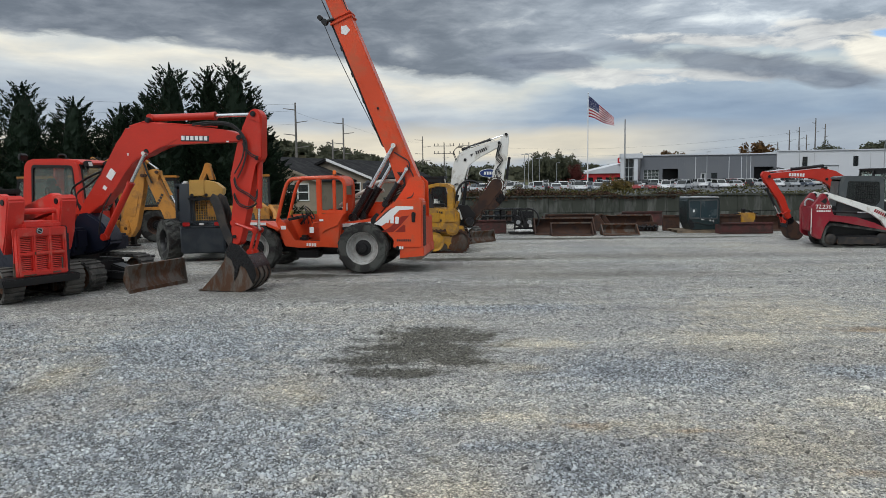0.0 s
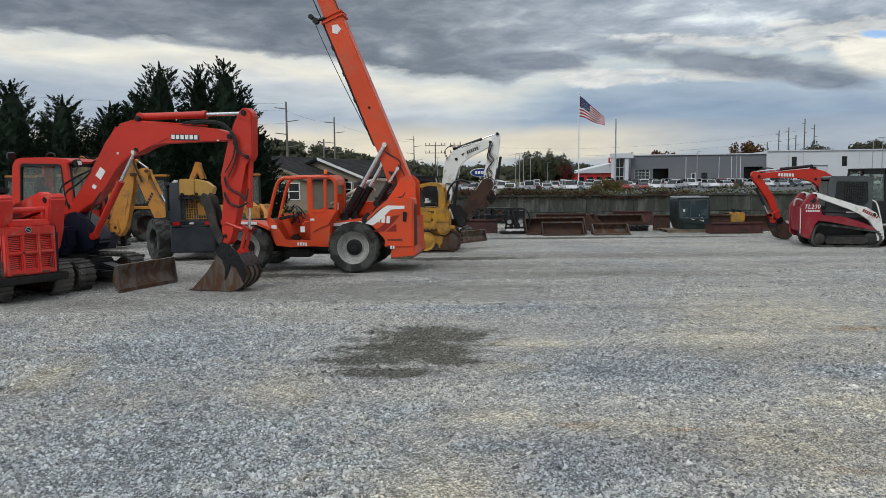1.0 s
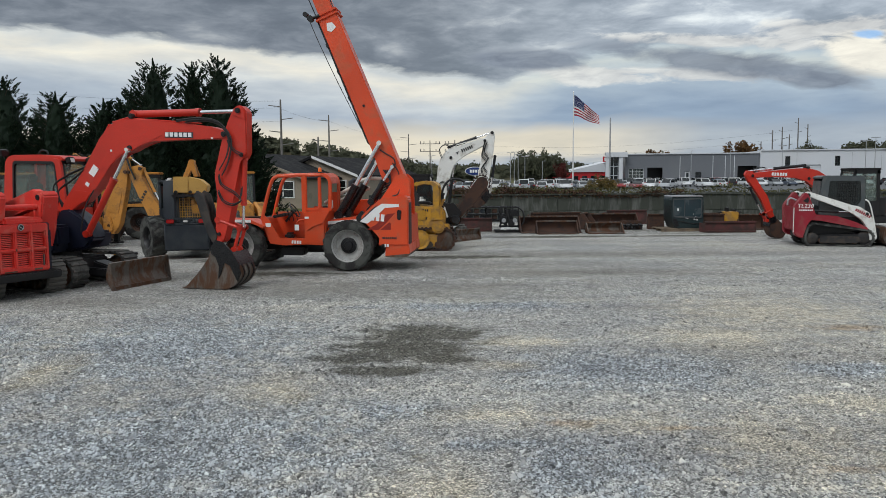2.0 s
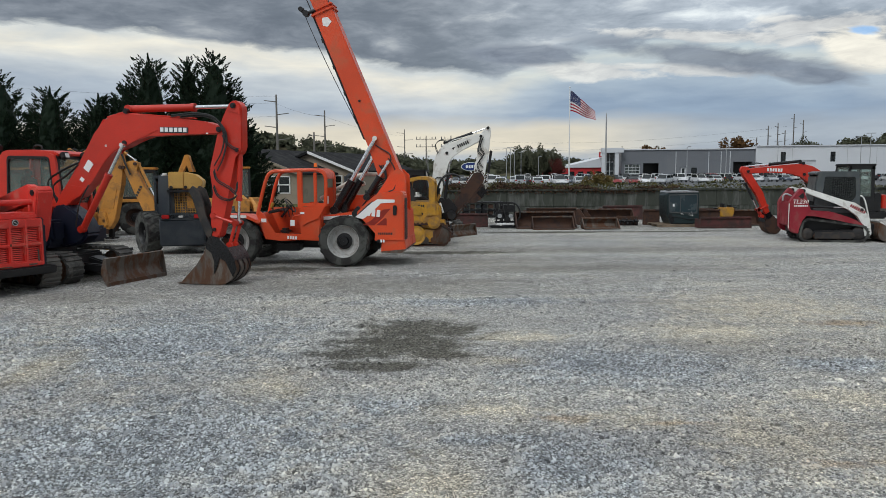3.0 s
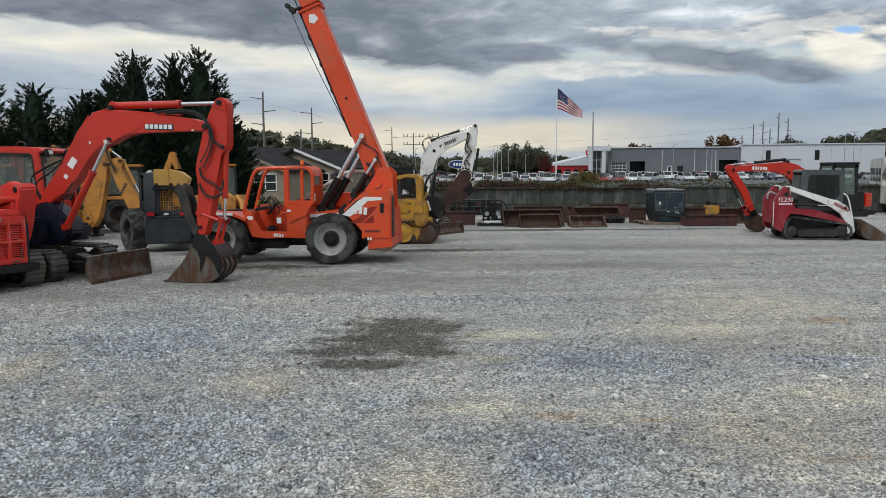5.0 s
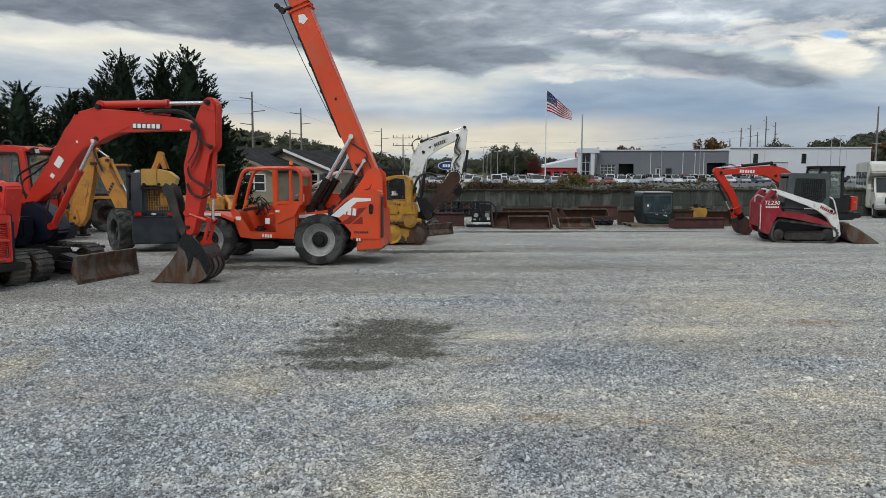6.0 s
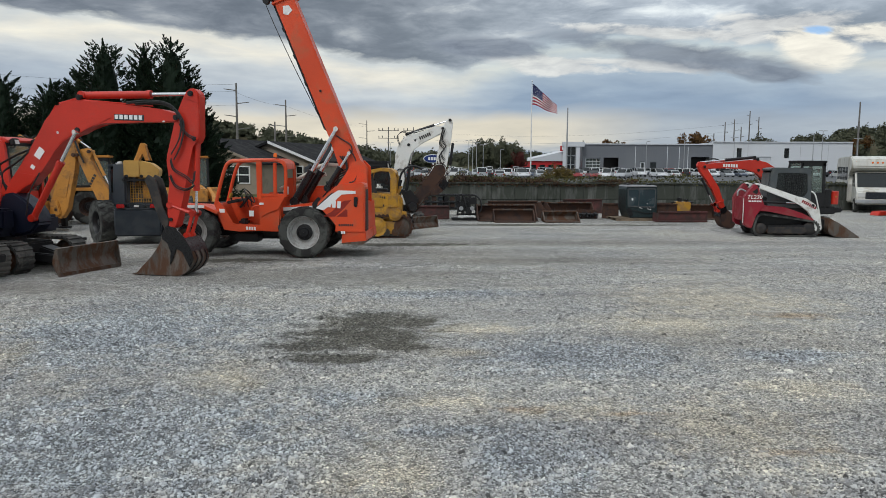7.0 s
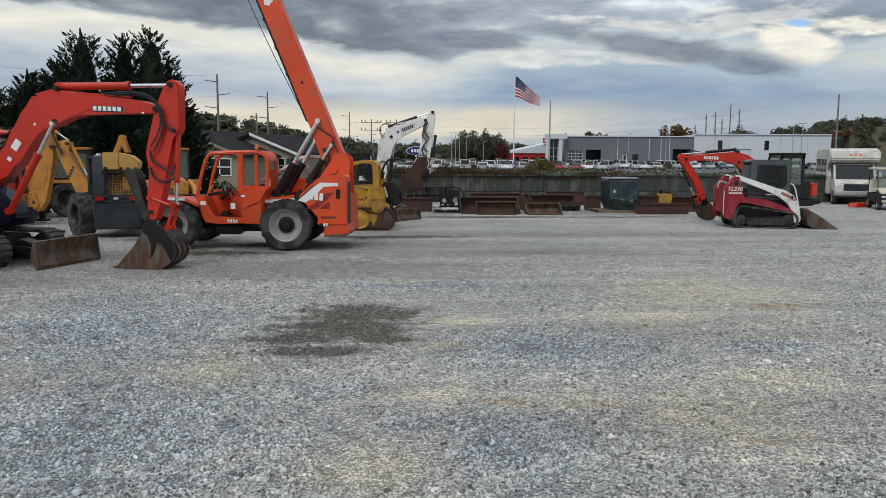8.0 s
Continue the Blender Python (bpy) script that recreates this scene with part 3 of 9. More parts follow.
def ground():
    n = 150
    line = [math.sinh(k / n * 6.9) / math.sinh(6.9) * 3000 for k in range(-n, n + 1)]
    w = len(line)
    verts = [(x, y + 14, swell(x, y + 14)) for y in line for x in line]
    faces = [(j * w + i, j * w + i + 1, (j + 1) * w + i + 1, (j + 1) * w + i) for j in range(w - 1) for i in range(w - 1)]
    me = bpy.data.meshes.new("ground")
    me.from_pydata(verts, [], faces)
    me.polygons.foreach_set("use_smooth", [True] * len(me.polygons))
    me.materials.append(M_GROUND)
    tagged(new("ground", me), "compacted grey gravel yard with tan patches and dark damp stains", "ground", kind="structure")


def scatter_mesh(name, verts, faces, material):
    me = bpy.data.meshes.new(name)
    me.vertices.add(len(verts))
    me.vertices.foreach_set("co", np.asarray(verts, np.float32).ravel())
    k = faces.shape[1]
    me.loops.add(faces.size)
    me.loops.foreach_set("vertex_index", faces.astype(np.int32).ravel())
    me.polygons.add(len(faces))
    me.polygons.foreach_set("loop_start", np.arange(0, faces.size, k, dtype=np.int32))
    me.update(calc_edges=True)
    me.validate()
    me.polygons.foreach_set("use_smooth", [False] * len(me.polygons))
    me.materials.append(material)
    return me


def inside(places, x, y):
    """How deep points lie in the nearest of some oval patches: above 0 inside, 1 at a centre."""
    deep = np.full(len(x), -9.0)
    for (cx, cy, wx, wy, turn) in places:
        dx, dy = x - cx, y - cy
        u = (dx * math.cos(turn) - dy * math.sin(turn)) / wx
        v = (dx * math.sin(turn) + dy * math.cos(turn)) / wy
        deep = np.maximum(deep, 1 - np.hypot(u, v))
    return deep


def loose_gravel(count=150000):
    """Loose flat-topped crushed stones; thick where the stone is clean, small and few where the fines are packed."""
    rng = np.random.default_rng(5)
    lo, hi = 3.6, 20.5
    n = int(count * 3.0)
    y = (lo ** 0.9 + rng.random(n) * (hi ** 0.9 - lo ** 0.9)) ** (1 / 0.9)
    x = (rng.random(n) * 2 - 1) * (0.68 * y + 0.9) + 0.05 * y
    drift = np.array([noise.noise((a * 0.5, b * 0.8, 1.3)) + 0.8 * noise.noise((a * 2.1, b * 2.6, 9.0)) for a, b in zip(x, y)])
    clean = np.clip(inside(CLEAN, x, y) * 2.5 + 0.6 + 0.6 * drift, 0, 1)
    tan = np.clip(inside(TAN, x, y) * 2.0 + 0.3 - 0.5 * drift, 0, 1)
    packed = np.clip(inside(PACKED, x, y) * 2.0 + 0.2 - 0.6 * drift, 0, 1)
    thick = np.maximum(np.clip(0.42 + 0.45 * drift, 0.10, 1.0), 0.92 * clean) * (1 - 0.15 * tan) * (1 - 0.70 * packed)
    thick *= np.clip((hi - y) / 7.0, 0, 1) * np.clip((y - lo) / 0.6, 0, 1)
    keep = np.flatnonzero(thick > rng.random(n))[:count]
    x, y, drift, fine = x[keep], y[keep], drift[keep], np.maximum(tan, packed)[keep]
    k = len(x)
    size = (0.0056 + 0.0080 * rng.random(k) ** 2.0 + 0.0025 * np.clip(drift, -0.5, 1)) * (1 - 0.42 * fine) + 0.011 * (rng.random(k) < 0.012)
    z = np.array([swell(a, b) for a, b in zip(x, y)])
    chip = np.array([(-1, -0.8, -0.4), (1, -0.8, -0.4), (1, 0.8, -0.4), (-1, 0.8, -0.4), (-0.72, -0.5, 0.42), (0.66, -0.55, 0.42), (0.70, 0.5, 0.42), (-0.6, 0.55, 0.42)], float)
    tri = np.array([(0, 1, 5), (0, 5, 4), (1, 2, 6), (1, 6, 5), (2, 3, 7), (2, 7, 6), (3, 0, 4), (3, 4, 7), (4, 5, 6), (4, 6, 7)])
    v = np.repeat(chip[None], k, 0) + rng.normal(size=(k, 8, 3)) * [0.20, 0.22, 0.13]
    v *= np.stack([0.9 + 0.8 * rng.random(k), 0.75 + 0.4 * rng.random(k), 1.0 + 0.8 * rng.random(k)], 1)[:, None, :]
    tilt = rng.normal(size=(k, 2)) * 0.28  # each chip lies a little askew
    v[..., 2] += v[..., 0] * tilt[:, :1] + v[..., 1] * tilt[:, 1:]
    a = rng.random(k) * 2 * math.pi
    c, sn = np.cos(a)[:, None], np.sin(a)[:, None]
    v = np.stack([v[..., 0] * c - v[..., 1] * sn, v[..., 0] * sn + v[..., 1] * c, v[..., 2]], -1) * size[:, None, None]
    v += np.stack([x, y, z + size * (0.10 + 0.40 * rng.random(k))], 1)[:, None, :]
    f = tri[None] + (np.arange(k) * 8)[:, None, None]
    tagged(new("gravel", scatter_mesh("gravel", v.reshape(-1, 3), f.reshape(-1, 3), M_STONE)), "loose crushed grey stones scattered over the yard", "gravel", kind="stuff")


def leaf_quads(centres, sizes, seed, flat=0.0):
    """Small bent leaf clumps: one quad each, turned at random."""
    rng = np.random.default_rng(seed)
    k = len(centres)
    a = rng.normal(size=(k, 3))
    a[:, 2] *= 1 - flat
    a /= np.linalg.norm(a, axis=1)[:, None]
    b = np.cross(a, rng.normal(size=(k, 3)))
    b /= np.linalg.norm(b, axis=1)[:, None]
    s = np.asarray(sizes)[:, None]
    c = np.asarray(centres)
    v = np.stack([c - a * s, c - b * s * 0.55, c + a * s, c + b * s * 0.55], 1)
    return v.reshape(-1, 3), np.arange(4 * k).reshape(k, 4)


ground()
loose_gravel()


WALL_Y, LOT_Z = 38.0, 1.30
def lot_height(y):
    """The lot falls away behind the wall and then lies level."""
    return max(0.06, LOT_Z - 0.06 * (y - WALL_Y))


bm = B()
side = [(WALL_Y + 0.35, -0.3), (WALL_Y + 0.35, LOT_Z), (58.7, lot_height(58.7)), (260, lot_height(260)), (260, -0.3)]
west, east = [[bm.verts.new((x, y, z)) for y, z in side] for x in (-3, 220)]
bm.faces.new(west)
bm.faces.new(east[::-1])
for k in range(5):
    bm.faces.new((west[k], east[k], east[(k + 1) % 5], west[(k + 1) % 5]))
lone("car_lot", bm, M_ASPHALT, pose(0, 0, 0), "raised asphalt car lot behind the retaining wall", "car lot", kind="structure", smooth=0)


def retaining_wall():
    """Stacked concrete lagging panels between posts, with a cap course."""
    wall = tagged(new("retaining_wall"), "weathered grey-green concrete retaining wall of stacked panels", "wall", kind="structure")
    wall.matrix_basis = pose(0, WALL_Y, 0)
    rng = random.Random(4)
    core = B()
    box(core, (27, 0.24, 0.67), (60, 0.2, 1.34))
    part("wall_core", core, M_CONCRETE, wall, smooth=0)
    shared = []
    for h in (0.54, 0.80):
        bm = B()
        box(bm, (0, 0, 0), (1.19, 0.16, h - 0.015), 0.01)
        me = finish(bm, "panel", 35)
        me.materials.append(M_CONCRETE)
        shared.append((h, me))
    z = 0.0
    for h, me in shared:
        for i in range(50):
            ob = new("panel", me)
            ob.parent = wall
            ob.matrix_basis = pose(-2.4 + 1.2 * i, 0.06 + (0.03 if z else 0.0) + rng.uniform(-0.008, 0.008), z + h / 2, rng.uniform(-0.5, 0.5))
        z += h
    cap = B()
    box(cap, (27, 0.1, 1.385), (60, 0.34, 0.09), 0.015)
    part("coping", cap, M_CONCRETE, wall)


retaining_wall()


# ---- distance ----
def ridge(name, x0, x1, y, depth, top, material, seed, label, kind_name, low=0.0, bumps=0.02):
    """A long hill with an uneven crest."""
    n, r = 90, 8
    verts, faces = [], []
    for j in range(r + 1):
        v = j / r
        for i in range(n + 1):
            u = i / n
            crest = top * (0.62 + 0.75 * noise.noise((u * 4.5 + seed, seed * 1.7, 0)) + 0.25 * noise.noise((u * 14 + seed, seed, 2)))
            z = low + max(crest, 0.15 * top) * math.sin(math.pi * min(v * 0.5 + 0.02, 0.5)) * min(1, 6 * u, 6 * (1 - u))
            verts.append((x0 + (x1 - x0) * u, y + depth * v, z + bumps * top * noise.noise((i * 1.3, j * 1.3, seed))))
    for j in range(r):
        for i in range(n):
            a = j * (n + 1) + i
            faces.append((a, a + 1, a + n + 2, a + n + 1))
    me = bpy.data.meshes.new(name)
    me.from_pydata(verts, [], faces)
    me.polygons.foreach_set("use_smooth", [True] * len(me.polygons))
    me.materials.append(material)
    tagged(new(name, me), label, kind_name, kind="structure")
    return verts


def woods(name, spots, size, quads, material, seed, label):
    """A far stand of trees: every crown a cloud of small leaf clumps, thinner at its edge."""
    rng = np.random.default_rng(seed)
    pts, sizes = [], []
    for (x, y, z, r, h) in spots:
        d = rng.normal(size=(quads, 3))
        d /= np.linalg.norm(d, axis=1)[:, None]
        rad = rng.random(quads) ** 0.45
        lump = 0.75 + 0.35 * np.sin(d[:, 0] * 5 + x) * np.cos(d[:, 2] * 4 + y)
        p = d * (rad * lump)[:, None] * [r, r, h * 0.55] + [x, y, z + h * 0.52]
        pts.append(p)
        sizes.append(size * r * (0.5 + rng.random(quads)))
    v, f = leaf_quads(np.concatenate(pts), np.concatenate(sizes), seed + 1)
    return tagged(new(name, scatter_mesh(name, v, f, material)), label, "woods", kind="stuff")


def crest(points, x):
    """Height of a skyline given as (x, height) points."""
    return float(np.interp(x, [p[0] for p in points], [p[1] for p in points]))


def hill(name, points, y, depth, material, label, seed):
    """A long slope whose crest follows a skyline."""
    n, r = 80, 6
    x0, x1 = points[0][0], points[-1][0]
    verts = []
    for j in range(r + 1):
        for i in range(n + 1):
            x = x0 + (x1 - x0) * i / n
            h = crest(points, x) * (1 + 0.06 * noise.noise((x * 0.03, seed, 0)))
            verts.append((x, y + depth * j / r, h * math.sin(0.5 * math.pi * j / r)))
    faces = [(j * (n + 1) + i, j * (n + 1) + i + 1, (j + 1) * (n + 1) + i + 1, (j + 1) * (n + 1) + i) for j in range(r) for i in range(n)]
    me = bpy.data.meshes.new(name)
    me.from_pydata(verts, [], faces)
    me.polygons.foreach_set("use_smooth", [True] * len(me.polygons))
    me.materials.append(material)
    tagged(new(name, me), label, "hill", kind="structure")


HILL_WEST = [(-260, 13), (-160, 19), (-90, 18), (-64, 15.5), (-40, 11.4), (-22, 7.8), (0, 3.8), (20, 1.5)]
HILL_NORTH = [(-330, 10), (-120, 9), (-40, 5.5), (30, 6), (90, 6), (200, 9), (360, 12)]
HILL_EAST = [(118, 3), (136, 4.5), (150, 7), (165, 11), (195, 15), (240, 20), (320, 26)]
ridge("mountain", -1500, 1900, 2900, 300, 62, M_MOUNTAIN, 3.4, "low mountain ridge on the horizon, haze painted blue into it", "mountain", bumps=0.01)
hill("hill", HILL_NORTH, 470, 60, M_HILL, "dark wooded hills in the distance", 2.0)
hill("hill", HILL_WEST, 270, 40, M_HILL, "wooded hill beyond the houses", 4.0)
hill("hill", HILL_EAST, 225, 60, M_HILL, "wooded hillside above the far car lot", 6.0)


def spread(n, x0, x1, y0, y1, z, r0, r1, h0, h1, seed):
    rng = random.Random(seed)
    return [(rng.uniform(x0, x1), rng.uniform(y0, y1), z, rng.uniform(r0, r1), rng.uniform(h0, h1)) for _ in range(n)]


def on_hill(n, points, x0, x1, y, depth, r0, r1, seed):
    """Tree places up the face of a hill, each (x, y, z, radius, height)."""
    rng = random.Random(seed)
    out = []
    for _ in range(n):
        x, v, r = rng.uniform(x0, x1), rng.random() ** 0.6, rng.uniform(r0, r1)
        out.append((x, y + depth * v, crest(points, x) * math.sin(0.5 * math.pi * v) - 0.35 * r, r, r * rng.uniform(1.5, 2.0)))
    return out


woods("woods", on_hill(260, HILL_WEST, -105, 16, 270, 40, 2.2, 3.4, 1), 0.215, 165, M_WOODS, 11, "green and brown woods on a low hill")
woods("woods", on_hill(150, HILL_NORTH, -60, 120, 470, 60, 3.0, 4.6, 2), 0.19, 190, M_WOODS, 12, "distant green and brown tree line")
woods("woods", spread(16, 24, 40.5, 215, 245, 0, 3.0, 4.4, 8, 11, 3), 0.085, 1300, M_WOODS, 13, "dark green trees behind the car lot")
woods("woods", spread(2, 37.2, 39.6, 210, 213, 0, 1.9, 2.5, 5, 7, 4), 0.085, 1300, M_REDTREE, 14, "trees with red autumn leaves")
woods("woods", spread(12, 66, 130, 245, 260, 0, 2.5, 4, 7.5, 10.5, 5), 0.09, 1200, M_WOODS, 15, "tree tops behind the showroom")
woods("woods", [(107, 252, 2.0, 4.6, 12.4), (102.5, 254, 1.5, 4.2, 11.2), (111.5, 254, 1.0, 3.8, 10.6), (76, 252, 1.0, 3.6, 10.6), (81, 252, 0.5, 3.2, 10.2)], 0.10, 2800, M_AUTUMN, 16, "autumn-brown tree tops behind the showroom")
woods("woods", [(131, 256, 1.0, 4.6, 13.0), (126.5, 256, 0.0, 4.0, 11.6), (136, 258, 0.0, 4.2, 11.8)], 0.075, 2600, M_WOODS, 19, "dark leafy tree tops behind the showroom")
woods("woods", on_hill(210, HILL_EAST, 122, 225, 225, 60, 2.4, 3.6, 7), 0.16, 250, M_WOODS, 17, "woods on the far hillside")
woods("woods", on_hill(26, HILL_EAST, 122, 168, 222, 40, 2.0, 3.0, 8), 0.13, 600, M_AUTUMN, 18, "rust-brown autumn trees on the far hillside")


def scrub():
    """Dry vines and shrubs along the top of the retaining wall."""
    rng = np.random.default_rng(21)
    for name, material, n, x0, x1, label in (("scrub", M_SCRUB, 15000, 1.0, 13.0, "dry brown vines along the top of the wall"), ("scrub", M_SHRUB, 14000, -2.5, 40.0, "green and yellowing shrubs along the top of the wall")):
        x = x0 + (x1 - x0) * rng.random(n)
        hgt = np.array([max(0.08, 0.36 + 0.50 * noise.noise((a * 0.35, len(label) * 0.37, 0)) + 0.25 * noise.noise((a * 1.4, 4, 0))) for a in x])
        p = np.stack([x, WALL_Y - 0.12 + 1.4 * rng.random(n), LOT_Z - 0.12 * rng.random(n) + hgt * rng.random(n)], 1)
        v, f = leaf_quads(p, 0.025 + 0.05 * rng.random(n), 22)
        tagged(new(name, scatter_mesh(name, v, f, material)), label, "shrubs", kind="stuff")


scrub()
woods("shrub", [(9.5, 41.0, LOT_Z, 0.62, 1.15), (10.1, 41.2, LOT_Z, 0.66, 0.95), (8.9, 41.0, LOT_Z, 0.5, 0.75)], 0.07, 1200, M_BUSH, 31, "yellowing bush above the retaining wall")


# ---- spruces ----
def spruce(x, y, h, r, seed, label):
    """Tapered trunk, a dense dark heart and whorls of upswept feathery sprays that taper to a pointed tip."""
    rng = random.Random(seed)
    gen = np.random.default_rng(seed)
    tree = thing("spruce_tree", pose(x, y, 0, 0, 0, rng.uniform(0, 360)), label, "tree", "spruces beside the yard")
    bm = B()
    rod(bm, (0, 0, 0), (0, 0, h * 0.97), 0.022 * h, 0.01, 9)

    def reach_at(t):
        return r * (1 - t) ** 0.61 * (0.55 + 0.45 * min(1, t * 6))

    verts, quads = [], []
    rings, around = 26, 18
    for k in range(rings + 1):  # the heart of the crown, too thick to see through
        t = 0.03 + 0.90 * k / rings
        for a in range(around):
            bulge = 0.42 + 0.14 * noise.noise((math.cos(a * 0.349) * 2 + seed, math.sin(a * 0.349) * 2, k * 0.7))
            d = reach_at(t) * bulge
            verts.append((d * math.cos(a * 0.349), d * math.sin(a * 0.349), t * h))
    for k in range(rings):
        for a in range(around):
            b = (a + 1) % around
            quads.append((k * around + a, k * around + b, (k + 1) * around + b, (k + 1) * around + a))
    pts, aim, size = [], [], []
    z = 0.2
    while z < h * 0.985:  # plumes that sweep up and out, tapering to a point
        t = z / h
        reach = reach_at(t)
        for k in range(max(7, int(30 * (1 - t) + 6))):
            a = rng.uniform(0, 2 * math.pi)
            out = Vector((math.cos(a), math.sin(a), 0))
            across = Vector((-math.sin(a), math.cos(a), 0))
            length = rng.uniform(0.5, 1.15) * (0.62 + 0.55 * (1 - t)) * min(1.0, r / 2.8)
            lean = (out * rng.uniform(0.7, 1.1) + across * rng.uniform(-0.35, 0.35) + Vector((0, 0, rng.uniform(0.35, 0.85) + 0.35 * t))).normalized()
            root = out * reach * rng.uniform(0.36, 0.80) + Vector((0, 0, z - 0.25 * length))
            if k % 5 == 0 and length > 0.4:
                rod(bm, Vector((0, 0, max(root.z - 0.35 * reach, 0.1))), root + lean * length * 0.6, 0.022, 0.006, 4)
            for g in range(int(length * 50) + 8):
                u = rng.random() ** 0.75
                w = (1.04 - u) * 0.30 * length
                q = root + lean * length * (0.05 + u) + across * rng.uniform(-w, w) + Vector((0, 0, rng.uniform(-w, w))) + out * rng.uniform(-w, w) * 0.6
                pts.append(q[:])
                aim.append((lean + across * rng.uniform(-0.55, 0.55) + Vector((0, 0, rng.uniform(-0.35, 0.35)))).normalized()[:])
                size.append(rng.uniform(0.055, 0.11) * (1.1 - 0.35 * u))
        z += 0.20 + 0.14 * (1 - t)
    for k in range(70):
        u = rng.random()
        pts.append((rng.uniform(-0.12, 0.12) * (1 - u), rng.uniform(-0.12, 0.12) * (1 - u), h * (0.93 + 0.085 * u)))
        aim.append(Vector((rng.uniform(-0.5, 0.5), rng.uniform(-0.5, 0.5), 1.2)).normalized()[:])
        size.append(0.11)
    part("trunk", bm, M_BARK, tree)
    c, s, d = np.array(pts), np.array(size)[:, None], np.array(aim)
    b = np.cross(d, gen.normal(size=d.shape))
    b /= np.linalg.norm(b, axis=1)[:, None]
    spray = np.stack([c - d * s * 0.7, c - b * s * 0.34, c + d * s * 1.0, c + b * s * 0.34], 1).reshape(-1, 3)
    n = len(verts)
    v = np.concatenate([np.array(verts), spray])
    f = np.concatenate([np.array(quads), np.arange(len(spray)).reshape(-1, 4) + n])
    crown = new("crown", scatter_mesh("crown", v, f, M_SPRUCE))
    crown.parent = tree


DARK = "dark green spruce with a pointed uneven crown"
for i, (x, y, h, r) in enumerate(((-20.3, 36, 7.0, 3.2), (-17.9, 36, 6.3, 2.7), (-15.8, 36.3, 6.0, 2.2), (-15.2, 36.8, 5.9, 2.3), (-13.1, 35.5, 7.7, 3.0), (-14.5, 36.4, 6.5, 2.4), (-10.1, 35.5, 7.8, 2.8), (-11.4, 35.8, 7.6, 2.3), (-9.6, 36.2, 6.5, 2.2), (-8.9, 36.8, 4.6, 1.8), (-22.8, 36, 6.4, 3.0), (-25.5, 36.5, 7.0, 3.2), (-16.8, 37.8, 5.4, 2.6), (-19.2, 38, 5.4, 2.6), (-12.3, 37.0, 5.8, 2.6))):
    spruce(x + 0.4, y, h, r, 40 + i, DARK)


# ---- machine parts ----
def hull(circles, n=40):
    """Outline round several circles (x, z, r)."""
    pts = sorted({(round(x + r * math.cos(2 * math.pi * k / n), 4), round(z + r * math.sin(2 * math.pi * k / n), 4)) for x, z, r in circles for k in range(n)})

    def half(seq):
        out = []
        for p in seq:
            while len(out) > 1 and (out[-1][0] - out[-2][0]) * (p[1] - out[-2][1]) - (out[-1][1] - out[-2][1]) * (p[0] - out[-2][0]) <= 0:
                out.pop()
            out.append(p)
        return out[:-1]
    return half(pts) + half(pts[::-1])


def resample(loop, step):
    out, carry = [], 0.0
    for (x0, z0), (x1, z1) in zip(loop, loop[1:] + loop[:1]):
        d = math.hypot(x1 - x0, z1 - z0)
        s = carry
        while s < d:
            out.append((x0 + (x1 - x0) * s / d, z0 + (z1 - z0) * s / d, (x1 - x0) / d, (z1 - z0) / d))
            s += step
        carry = s - d
    return out


